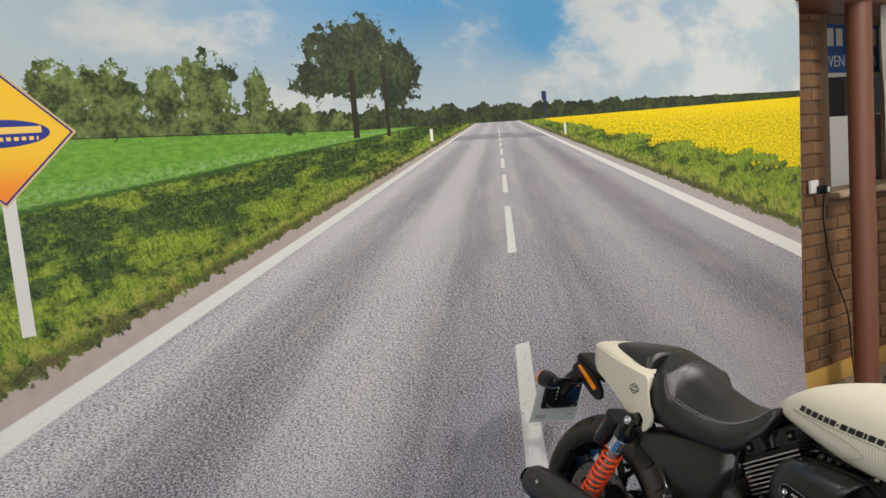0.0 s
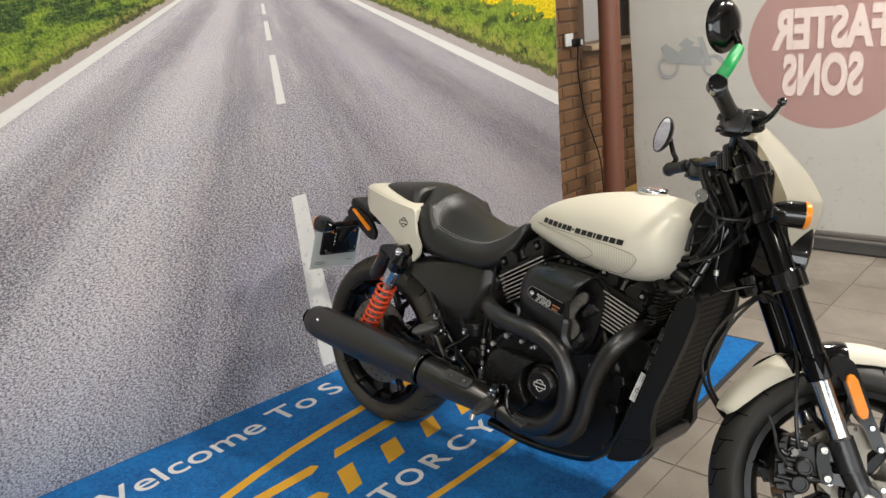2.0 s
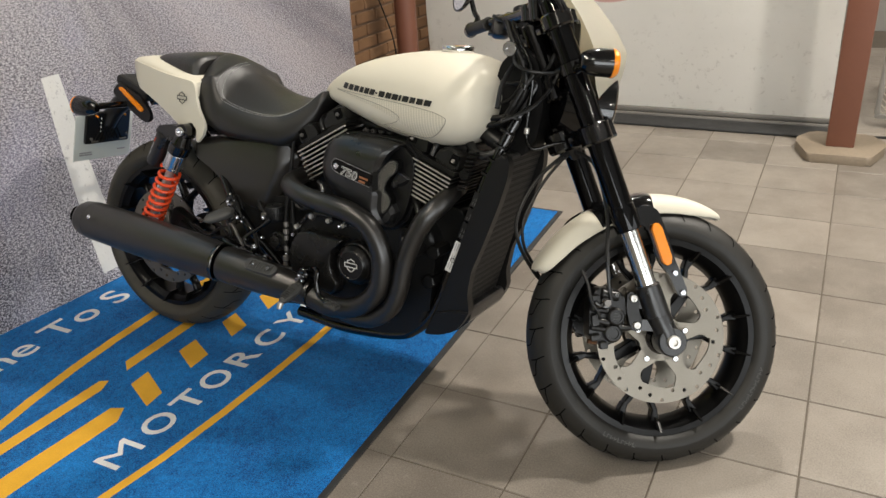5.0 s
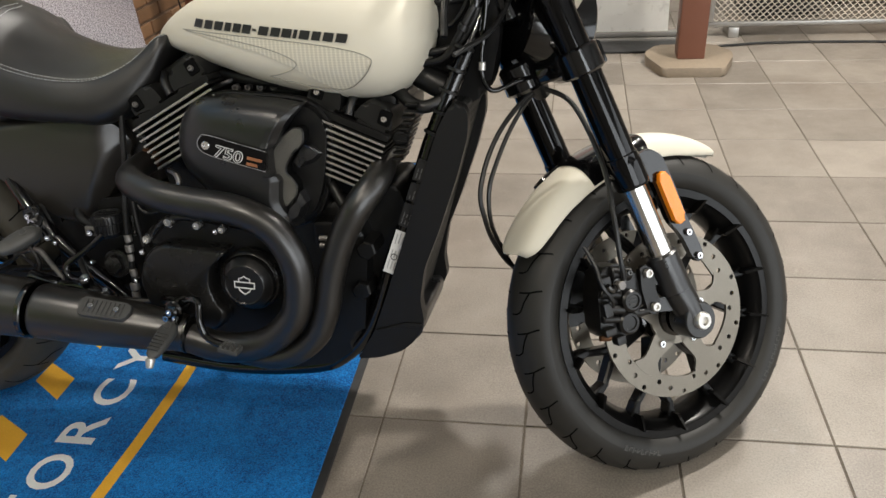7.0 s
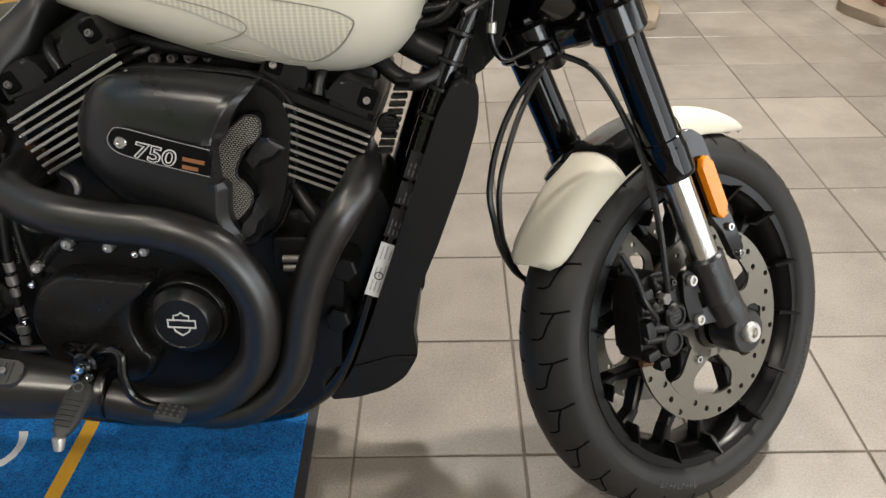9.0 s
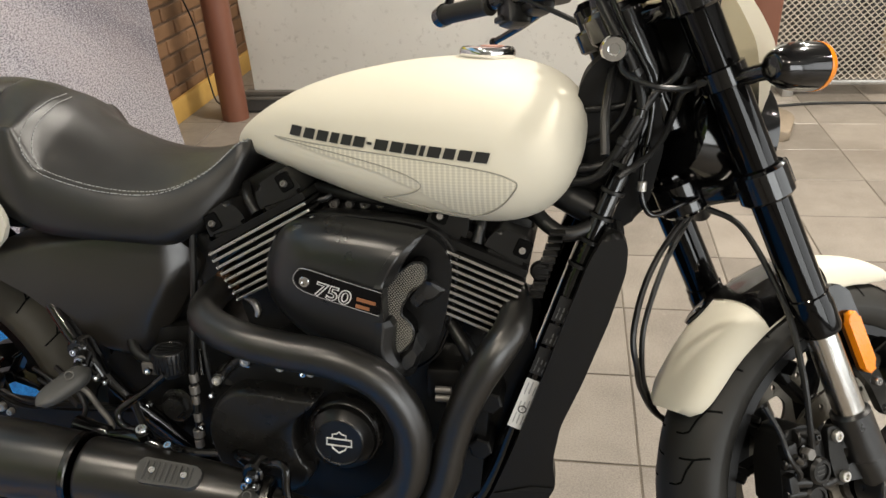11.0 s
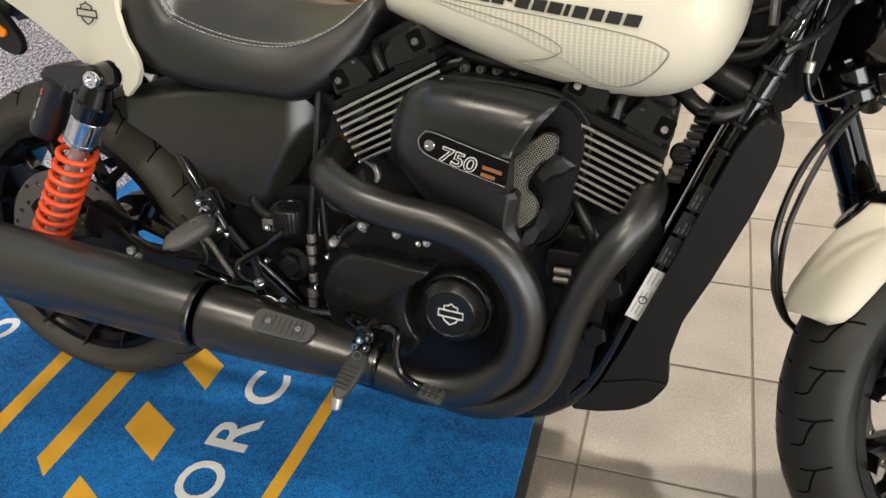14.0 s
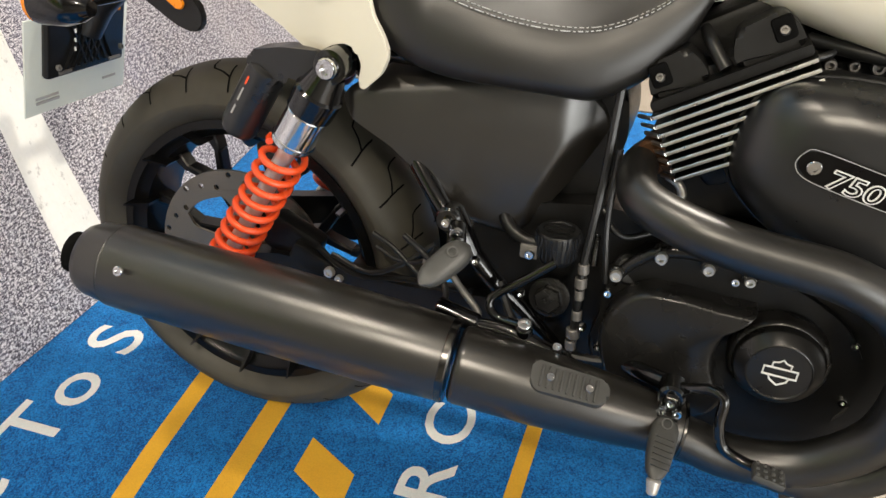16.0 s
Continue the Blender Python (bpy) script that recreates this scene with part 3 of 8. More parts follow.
def rounded(pts, r, n=4):
    """A closed outline with its corners rounded."""
    out = []
    k = len(pts)
    for i in range(k):
        a, b, c = (Vector(pts[(i + j) % k]) for j in (-1, 0, 1))
        u, w = a - b, c - b
        q = min(r, u.length * 0.45, w.length * 0.45)
        p0, p2 = b + u.normalized() * q, b + w.normalized() * q
        for j in range(n + 1):
            s = j / n
            out.append(p0 * (1 - s) ** 2 + b * 2 * s * (1 - s) + p2 * s * s)
    return out


def prism(bm, outline, y0, y1, bev=0.0, corner=0.0, seg=2, shape=None):
    """An outline in x, z, carried from y0 to y1; the edges of both faces rounded by bev. shape(x, y, z) may bend it."""
    pts = rounded(outline, corner) if corner else [Vector(p) for p in outline]
    lo = [bm.verts.new((p[0], y0, p[1])) for p in pts]
    hi = [bm.verts.new((p[0], y1, p[1])) for p in pts]
    faces = [bm.faces.new(lo), bm.faces.new(hi[::-1])]
    k = len(pts)
    for i in range(k):
        faces.append(bm.faces.new((lo[i], hi[i], hi[(i + 1) % k], lo[(i + 1) % k])))
    verts = lo + hi
    if bev:
        es = list({e for f in faces[:2] for e in f.edges})
        res = bmesh.ops.bevel(bm, geom=es, offset=bev, segments=seg, profile=0.5, affect="EDGES")
        verts = list({*[v for v in verts if v.is_valid], *res["verts"]})
    if shape:
        for v in verts:
            v.co = Vector(shape(*v.co))
    return bm


def loft(bm, rings, cap=True, closed=True):
    vs = [[bm.verts.new(p) for p in r] for r in rings]
    k = len(vs[0])
    for p, q in zip(vs, vs[1:]):
        for i in range(k if closed else k - 1):
            bm.faces.new((p[i], p[(i + 1) % k], q[(i + 1) % k], q[i]))
    if cap and closed:
        bm.faces.new(vs[0][::-1])
        bm.faces.new(vs[-1])
    return bm


def apply(bm, m):
    bmesh.ops.transform(bm, matrix=m, verts=bm.verts)
    return bm


def text_bm(body, size, depth, sx=1.0, bold=0.0):
    """Letters in x, y, lying on z = 0, with a little thickness."""
    cu = bpy.data.curves.new("letters", "FONT")
    cu.body, cu.size, cu.extrude, cu.offset, cu.resolution_u = body, size, depth, bold, 4
    ob = bpy.data.objects.new("letters", cu)
    scene.collection.objects.link(ob)
    bpy.context.view_layer.update()
    me = bpy.data.meshes.new_from_object(ob.evaluated_get(bpy.context.evaluated_depsgraph_get()))
    bm = bmesh.new()
    bm.from_mesh(me)
    bmesh.ops.remove_doubles(bm, verts=bm.verts, dist=size * 1e-5)
    bmesh.ops.triangulate(bm, faces=bm.faces[:])
    bpy.data.objects.remove(ob)
    bpy.data.curves.remove(cu)
    bpy.data.meshes.remove(me)
    bmesh.ops.scale(bm, vec=(sx, 1, 1), verts=bm.verts)
    return bm


def islands(bm):
    """Each letter of a text as a bmesh of its own."""
    seen, out = set(), []
    for v0 in bm.verts:
        if v0 in seen:
            continue
        group, todo = [], [v0]
        seen.add(v0)
        while todo:
            v = todo.pop()
            group.append(v)
            for e in v.link_edges:
                w = e.other_vert(v)
                if w not in seen:
                    seen.add(w)
                    todo.append(w)
        one, table = bmesh.new(), {}
        for v in group:
            table[v] = one.verts.new(v.co)
        for f in {f for v in group for f in v.link_faces}:
            one.faces.new([table[v] for v in f.verts])
        out.append(one)
    return out


def span(bm):
    xs = [v.co.x for v in bm.verts]
    return min(xs), max(xs)


# ---- the room ----
X_MURAL, X_BRICK = -2.43, -2.67
X_EAST, Y_SOUTH, Y_NORTH = 5.2, -3.4, 7.0


def structure(name, bm, mat, label, category):
    return tagged(link_mesh(name, bm, mat), label, category, kind="structure")


floor = structure("floor", box(bmesh.new(), (0.9, 1.8, -0.0527), (9.2, 10.8, 0.1)), "grout", "floor of square beige ceramic tiles with dark joints", "floor")
structure("ceiling", box(bmesh.new(), (0.9, 1.8, CEIL + 0.1), (9.2, 10.8, 0.2)), "ceil", "plain white ceiling with light panels", "ceiling")
bm = bmesh.new()
for c, sz in (((X_EAST + 0.1, -3.3, 1.5), (0.2, 0.6, 3.4)), ((X_EAST + 0.1, 4.8, 1.5), (0.2, 4.8, 3.4)), ((X_EAST + 0.1, -0.3, 0.05), (0.2, 5.4, 0.5)), ((X_EAST + 0.1, -0.3, 2.9), (0.2, 5.4, 0.6))):
    box(bm, c, sz)
structure("wall_east", bm, "wallpaint", "plain off-white painted wall with a shop window", "wall")
bm = bmesh.new()
for c, sz in (((0, -2.68, 0), (0.06, 0.04, 2.30)), ((0, 2.68, 0), (0.06, 0.04, 2.30)), ((0, 0, -1.13), (0.06, 5.32, 0.04)), ((0, 0, 1.13), (0.06, 5.32, 0.04)), ((0, -0.9, 0), (0.05, 0.04, 2.22)), ((0, 0.9, 0), (0.05, 0.04, 2.22))):
    box(bm, (X_EAST - 0.02 + c[0], -0.3 + c[1], 1.45 + c[2]), sz, 0.004)
structure("window_1", bm, "tin", "aluminium frame of the shop window", "window")
bm = bmesh.new()
for c, sz in (((-1.3, Y_SOUTH - 0.1, 1.5), (4.8, 0.2, 3.4)), ((5.3, Y_SOUTH - 0.1, 1.5), (0.4, 0.2, 3.4)), ((3.1, Y_SOUTH - 0.1, 0.05), (4.0, 0.2, 0.5)), ((3.1, Y_SOUTH - 0.1, 2.9), (4.0, 0.2, 0.6))):
    box(bm, c, sz)
structure("wall_south", bm, "wallpaint", "plain off-white painted wall with a wide shop window", "wall")
bm = bmesh.new()
for c, sz in (((-1.98, 0, 0), (0.04, 0.06, 2.30)), ((1.98, 0, 0), (0.04, 0.06, 2.30)), ((0, 0, -1.13), (3.92, 0.06, 0.04)), ((0, 0, 1.13), (3.92, 0.06, 0.04)), ((-0.66, 0, 0), (0.04, 0.05, 2.22)), ((0.66, 0, 0), (0.04, 0.05, 2.22))):
    box(bm, (3.1 + c[0], Y_SOUTH + 0.02 + c[1], 1.45 + c[2]), sz, 0.004)
structure("window_2", bm, "tin", "aluminium frame of the wide shop window", "window")
structure("wall_north", box(bmesh.new(), (0.9, Y_NORTH + 0.1, 1.5), (9.2, 0.2, 3.4)), "wallpaint", "plain off-white painted wall", "wall")
bm = bmesh.new()
box(bm, (X_BRICK - 0.1, -0.3, 1.5), (0.2, 6.6, 3.2))
structure("wall_west", bm, "wallpaint", "plain painted wall behind the road mural", "wall")

# ceiling panels
for lx, ly, share, warm in LAMPS:
    lamp_thing = thing("ceiling_light", "white rectangular ceiling light panel", "ceiling light", Matrix.Translation((lx, ly, CEIL - 0.06)), group="ceiling panels")
    bm = bmesh.new()
    for c, s in (((-0.17, 0, 0), (0.03, 0.63, 0.05)), ((0.17, 0, 0), (0.03, 0.63, 0.05)), ((0, -0.30, 0), (0.31, 0.03, 0.05)), ((0, 0.30, 0), (0.31, 0.03, 0.05)), ((0, 0, 0.035), (0.37, 0.63, 0.02))):
        box(bm, c, s, 0.003)
    part("frame", bm, "ceil", lamp_thing)

# mural panel
def mural_x(y, z):
    """The sheet hangs flat; its hem swings a little on the mat."""
    return X_MURAL + max(0.0, 1 - z / 0.55) ** 2 * max(-0.13, min(0.045, 0.128 * (y - 1.32)))


def mural_sheet(off, y0, edge, z0):
    ny, nz = 48, 40
    g = []
    for j in range(nz + 1):
        f = j / nz
        z = z0 + (2.6 - z0) * f ** 1.6
        y1 = edge + 0.036 * z
        g.append([Vector((mural_x(y0 + (y1 - y0) * i / ny, z) + off, y0 + (y1 - y0) * i / ny, z)) for i in range(ny + 1)])
    return g


bm = bmesh.new()
front, back = mural_sheet(0, -1.3, 3.462, 0.009), mural_sheet(-0.016, -1.3, 3.462, 0.009)
rings = [f[::1] + b[::-1] for f, b in zip(front, back)]
loft(bm, rings)
mural = tagged(link_mesh("mural_panel", bm, "signwhite"), "large printed panel with a country road, fields and sky", "mural")
bm = bmesh.new()
loft(bm, mural_sheet(0.0042, -1.298, 3.455, 0.012), cap=False, closed=False)
part("print", bm, "mural", mural, "printed picture of a road between green and yellow fields")

# brick wall with a window opening
W_Y0, W_Y1, W_Z0, W_Z1 = 4.195, 5.10, 1.125, 2.13
bm = bmesh.new()
box(bm, (X_BRICK - 0.12, (3.0 + W_Y0) / 2, 1.55), (0.2, W_Y0 - 3.0, 3.1))
box(bm, (X_BRICK - 0.12, (W_Y1 + Y_NORTH) / 2, 1.55), (0.2, Y_NORTH - W_Y1, 3.1))
box(bm, (X_BRICK - 0.12, (W_Y0 + W_Y1) / 2, W_Z0 / 2), (0.2, W_Y1 - W_Y0, W_Z0))
box(bm, (X_BRICK - 0.12, (W_Y0 + W_Y1) / 2, (W_Z1 + 3.1) / 2), (0.2, W_Y1 - W_Y0, 3.1 - W_Z1))
brick_wall = structure("wall_brick", bm, "mortar", "brown glazed brick wall with a window opening", "wall")
structure("lintel", box(bmesh.new(), (X_BRICK + 0.17, 4.35, 2.27), (0.36, 1.7, 0.27), 0.006), "brown", "dark brown beam over the window", "beam")
structure("window_sill", box(bmesh.new(), (X_BRICK - 0.07, (W_Y0 + W_Y1) / 2, W_Z0 - 0.018), (0.24, W_Y1 - W_Y0 + 0.06, 0.034), 0.006), "oak", "light wooden window sill on the brick wall", "window sill")
structure("baseboard", box(bmesh.new(), (X_BRICK + 0.012, 4.6, 0.055), (0.022, 2.9, 0.11), 0.004), "pine", "yellow varnished skirting along the brick wall", "skirting")

# the room behind the window
structure("wall_far", box(bmesh.new(), (-4.6, 5.0, 1.5), (0.1, 5.0, 3.2)), "wallpaint", "grey wall seen through the window", "wall")
sign = thing("hanging_sign", "blue sign with white lettering behind the window", "sign", Matrix.Translation((-3.0, 5.15, 2.0)))
part("board", box(bmesh.new(), (0, 0, 0), (0.02, 1.1, 0.36), 0.004), "signwhite", sign)
part("field", box(bmesh.new(), (0.0115, 0, 0), (0.004, 1.04, 0.31), 0.001), "signblue", sign, "blue printed field")
for body, yy, zz, sz in (("VEN", -0.47, -0.115, 0.10), ("A", 0.02, -0.115, 0.10)):
    bm = text_bm(body, sz, 0.001)
    apply(bm, Matrix.Translation((0.015, yy, zz)) @ Euler((radians(90), 0, radians(90))).to_matrix().to_4x4())
    part("lettering", bm, "signwhite", sign)
for yy in (-0.44, -0.34, -0.21, -0.08, 0.05):
    part("mark", box(bmesh.new(), (0.015, yy, 0.07), (0.003, 0.07, 0.11), 0.001), "signwhite", sign)
for yy in (-0.5, 0.5):
    part("hanger", cyl(bmesh.new(), (0, yy, 0.17), (0, yy, CEIL - 2.0), 0.004), "steel", sign, "thin hanging rod")
counter = tagged(link_mesh("display_counter", box(bmesh.new(), (-3.25, 5.1, 0.785), (0.5, 1.5, 1.56), 0.01), "signwhite"), "white display counter seen through the window", "counter")

# round column, socket, cable
bm = bmesh.new()
lathe(bm, [(0.063, 0), (0.063, 1.0), (0.063, 2.14)], (-2.395, 4.0, 0), (0, 0, 1), 32)
tagged(link_mesh("column", bm, "brown"), "round red-brown painted steel column before the brick wall", "column", kind="structure")
socket = thing("wall_socket", "white wall socket with a black plug", "socket", Matrix.Translation((X_BRICK + 0.004, 3.985, 1.165)))
part("plate", box(bmesh.new(), (0.012, -0.02, 0.01), (0.02, 0.075, 0.075), 0.006), "signwhite", socket)
part("plug", box(bmesh.new(), (0.05, 0.01, -0.01), (0.06, 0.045, 0.05), 0.01), "plastic", socket, "black plug")
part("indicator", box(bmesh.new(), (0.0815, 0.012, -0.008), (0.004, 0.02, 0.03), 0.001), "plate", socket)
tagged(link_mesh("power_cord", tube(bmesh.new(), [(-2.615, 4.0, 1.13), (-2.635, 4.02, 0.98), (-2.64, 4.08, 0.73), (-2.64, 4.17, 0.55), (-2.635, 4.24, 0.38), (-2.62, 4.25, 0.10), (-2.57, 4.2, 0.012), (-2.50, 4.22, 0.01)], 0.0045, 8), "cable"),
       "black cord hanging from the wall socket", "cord")


# banner on a low rail
def banner_shape(x, z):
    return 4.28 + 0.012 * math.sin(x * 5.0 + z * 2.0) * (0.3 + 0.4 * abs(z - 1.0)) + 0.02 * max(0.0, -2.1 - x) * math.sin(z * 9)


banner = thing("banner", "white cloth banner, print showing through in reverse, on a rail", "banner")
bm = bmesh.new()
nx, nz = 60, 40
grid = [[bm.verts.new((-2.40 + 2.30 * i / nx - 0.03 * (j / nz), banner_shape(-2.4 + 2.30 * i / nx, 0.05 + 2.3 * j / nz), 0.05 + 2.3 * j / nz)) for i in range(nx + 1)] for j in range(nz + 1)]
for j in range(nz):
    for i in range(nx):
        bm.faces.new((grid[j][i], grid[j][i + 1], grid[j + 1][i + 1], grid[j + 1][i]))
bmesh.ops.solidify(bm, geom=list(bm.faces), thickness=0.002)
part("cloth", bm, "banner", banner)
bm = bmesh.new()
box(bm, (-1.22, 4.285, 0.040), (2.45, 0.05, 0.024), 0.004)
box(bm, (-1.22, 4.27, 0.014), (2.45, 0.06, 0.022), 0.004)
part("rail", bm, "rail", banner, "dull grey aluminium rail")
# the shade on the floor before the rail, put in as a flat black strip
bm = bmesh.new()
box(bm, (-1.22, 4.16, 0.008), (2.40, 0.17, 0.012), 0.004)
part("base_strip", bm, "yarn_black", banner, "black strip standing in for the shade before the banner rail")
for body, cx, cz, wd, hg in (("FASTER", -1.285, 1.14, 0.565, 0.215), ("SONS", -1.304, 0.902, 0.40, 0.225)):
    bm = text_bm(body, 1.0, 0.0, bold=0.045)
    x0, x1 = span(bm)
    ys = [v.co.y for v in bm.verts]
    y0, y1 = min(ys), max(ys)
    bmesh.ops.subdivide_edges(bm, edges=[e for e in bm.edges if e.calc_length() > 0.2], cuts=3)
    for v in bm.verts:
        px, pz = cx - ((v.co.x - x0) / (x1 - x0) - 0.5) * wd, cz + ((v.co.y - y0) / (y1 - y0) - 0.5) * hg
        v.co = (px, banner_shape(px + 0.03 * (pz / 2.3), pz) - 0.0055, pz)
    part("lettering", bm, "banner_text", banner, "faint reversed lettering")
bm = bmesh.new()
for cx, cz in ((-2.165, 0.965), (-1.885, 0.965)):
    for k in range(24):
        a0, a1 = 2 * math.pi * k / 24, 2 * math.pi * (k + 1) / 24
        bm.faces.new([bm.verts.new((cx + r * math.cos(a), banner_shape(cx, cz) - 0.006, cz + r * math.sin(a))) for r, a in ((0.05, a0), (0.066, a0), (0.066, a1), (0.05, a1))])
for pts in ([(-2.17, 0.99), (-1.95, 0.97), (-1.96, 1.07), (-2.05, 1.09), (-2.10, 1.05), (-2.18, 1.10), (-2.21, 1.08)], [(-1.93, 0.97), (-1.895, 0.97), (-1.95, 1.13), (-1.98, 1.13)], [(-2.10, 1.09), (-2.05, 1.13), (-2.00, 1.10), (-2.03, 1.07)]):
    bm.faces.new([bm.verts.new((px, banner_shape(px, pz) - 0.006, pz)) for px, pz in pts])
part("printed_shape", bm, "banner_bike", banner, "faint grey print of a motorcycle")


# posts on wooden feet
def post_on_foot(m, label):
    p = thing("post", label, "post", m, group="posts on wooden feet")
    bm = bmesh.new()
    prism(bm, [(-0.19, 0.09), (-0.19, 0.02), (-0.13, -0.155), (0.13, -0.155), (0.19, 0.02), (0.19, 0.09), (0.13, 0.20), (-0.13, 0.20)], 0, 0.042, 0.010, 0.02)
    apply(bm, Matrix(((1, 0, 0, 0), (0, 0, 1, 0), (0, 1, 0, 0), (0, 0, 0, 1))))
    part("foot", bm, "footwood", p, "thick bevelled wooden foot")
    part("shaft", box(bmesh.new(), (0, 0.02, 1.24), (0.12, 0.10, 2.4), 0.008), "brown", p, "red-brown square steel shaft")
    return p


first_post = post_on_foot(Matrix.Translation((-0.04, 3.875, 0)), "red-brown square post on a thick wooden foot")
copy_thing(first_post, pose(1.12, 3.87, 0, 0, 0, 3))


# expanded metal screen
def grille():
    g = thing("wire_grille", "dusty expanded metal grille standing behind the posts", "grille", Matrix.Translation((1.02, 4.34, 0.075)))
    bm = bmesh.new()
    w, h, px, pz, r = 1.8, 0.95, 0.031, 0.0152, 0.0022
    for j in range(int(h / pz)):
        for i in range(int(w / px)):
            for sx in (-1, 1):
                ox = -w / 2 + i * px + (px / 2 if j % 2 else 0)
                a, c = Vector((ox + px / 2, 0.003 * sx, j * pz)), Vector((ox + px / 2 + sx * px / 2, -0.003 * sx, (j + 1) * pz))
                dn = (c - a).normalized()
                n1 = Vector((-dn.z, 0, dn.x)) * r
                n2 = Vector((0, 1, 0)) * 0.003
                q = [[bm.verts.new(e + n1 * s1 + n2 * s2) for s1, s2 in ((-1, -1), (1, -1), (1, 1), (-1, 1))] for e in (a, c)]
                for k in range(4):
                    bm.faces.new((q[0][k], q[0][(k + 1) % 4], q[1][(k + 1) % 4], q[1][k]))
    tagged(part("mesh_sheet", bm, "grille", g), kind="stuff")
    bm = bmesh.new()
    box(bm, (0, 0, -0.012), (w + 0.04, 0.03, 0.022), 0.004)
    box(bm, (-w / 2 - 0.012, 0, h / 2), (0.024, 0.03, h), 0.004)
    box(bm, (0, 0, h), (w + 0.04, 0.03, 0.024), 0.004)
    part("frame", bm, "tin", g)
    for xx in (-0.8, 0.0, 0.8):
        part("foot", box(bmesh.new(), (xx, 0.05, -0.05), (0.05, 0.16, 0.050), 0.004), "tin", g)


grille()
crate = thing("engine_block", "dark bare engine standing behind the wire grille", "engine", Matrix.Translation((0.52, 4.85, 0)))
bm = bmesh.new()
box(bm, (0, 0, 0.25), (0.42, 0.4, 0.5), 0.06)
cyl(bm, (-0.05, -0.28, 0.24), (-0.05, -0.15, 0.24), 0.14, seg=32, bev=0.02)
cyl(bm, (0.15, -0.25, 0.34), (0.15, -0.15, 0.34), 0.08, seg=24, bev=0.01)
box(bm, (-0.06, 0, 0.62), (0.2, 0.3, 0.3), 0.03)
part("casing", bm, "dark", crate)
tagged(link_mesh("dust_sheet", box(bmesh.new(), (1.15, 5.1, 0.45), (0.8, 0.5, 0.9), 0.1), "oak"), "pale covered crate behind the wire grille", "crate")
tagged(link_mesh("floor_cable", tube(bmesh.new(), [(-2.2, 4.02, 0.006), (-1.6, 4.14, 0.006), (-0.75, 4.16, 0.006), (-0.45, 4.12, 0.006), (-0.2, 4.14, 0.006), (0.12, 4.16, 0.006), (0.35, 4.20, 0.006), (0.7, 4.20, 0.006), (1.4, 4.16, 0.006), (2.2, 4.2, 0.006)], 0.006, 8), "cable"),
       "black cable lying along the floor", "cable")


# ---- the welcome mat ----
mat_thing = thing("welcome_mat", "blue carpet mat with golden stripes and white lettering", "mat")


def slab(inset, z0, z1):
    """The mat lies a little askew: a four-sided slab between two heights."""
    bm = bmesh.new()
    c = [(-2.60 + inset, -0.15 + inset), (-0.982 - inset, -0.15 + inset), (-1.030 - inset, 2.815 - inset), (-2.56 + inset, 2.83 - inset)]
    lo, hi = [bm.verts.new((*p, z0)) for p in c], [bm.verts.new((*p, z1)) for p in c]
    bm.faces.new(lo[::-1])
    bm.faces.new(hi)
    for i in range(4):
        bm.faces.new((lo[i], lo[(i + 1) % 4], hi[(i + 1) % 4], hi[i]))
    bmesh.ops.bevel(bm, geom=[e for e in bm.edges if all(v.co.z > z1 - 1e-6 for v in e.verts)], offset=0.002, segments=1, affect="EDGES")
    return bm


bm = slab(0, 0, 0.005)
part("backing", bm, "yarn_black", mat_thing, "black rubber backing with a narrow rim")
bm = slab(0.018, 0.004, 0.009)
part("carpet_top", bm, "carpet", mat_thing, "blue looped pile")
ZM = 0.0092


def flat_strip(centre, half):
    """A flat strip along points (x, y) on the mat."""
    bm = bmesh.new()
    ps = [Vector((x, y, 0)) for x, y in centre]
    rows = []
    for i, p in enumerate(ps):
        tg = (ps[min(i + 1, len(ps) - 1)] - ps[max(i - 1, 0)]).normalized()
        n = Vector((-tg.y, tg.x, 0)) * half
        rows.append([(p + n).to_tuple()[:2], (p - n).to_tuple()[:2]])
    for a, c in zip(rows, rows[1:]):
        vs = [bm.verts.new((px, py, ZM)) for px, py in (a[0], a[1], c[1], c[0])]
        bm.faces.new(vs)
    bmesh.ops.remove_doubles(bm, verts=bm.verts, dist=1e-5)
    return bm


def flat_poly(pts):
    bm = bmesh.new()
    bm.faces.new([bm.verts.new((px, py, ZM)) for px, py in pts])
    return bm


arc = [(-1.83, 0.42), (-1.885, 0.53), (-1.937, 0.68), (-1.975, 0.85), (-2.008, 1.03), (-2.030, 1.20), (-2.041, 1.36), (-2.045, 1.55), (-2.043, 1.75), (-2.03, 1.95), (-2.0, 2.15), (-1.95, 2.35), (-1.87, 2.52), (-1.78, 2.64)]
part("stripe", flat_strip(arc, 0.0185), "yarn_yellow", mat_thing, "golden curved stripe")
part("stripe", flat_strip([(-1.60, 0.42), (-1.56, 0.60), (-1.500, 0.78), (-1.462, 1.0), (-1.443, 1.2), (-1.431, 1.4), (-1.424, 1.6), (-1.43, 1.85), (-1.46, 2.1)], 0.0135), "yarn_yellow", mat_thing, "golden curved stripe")
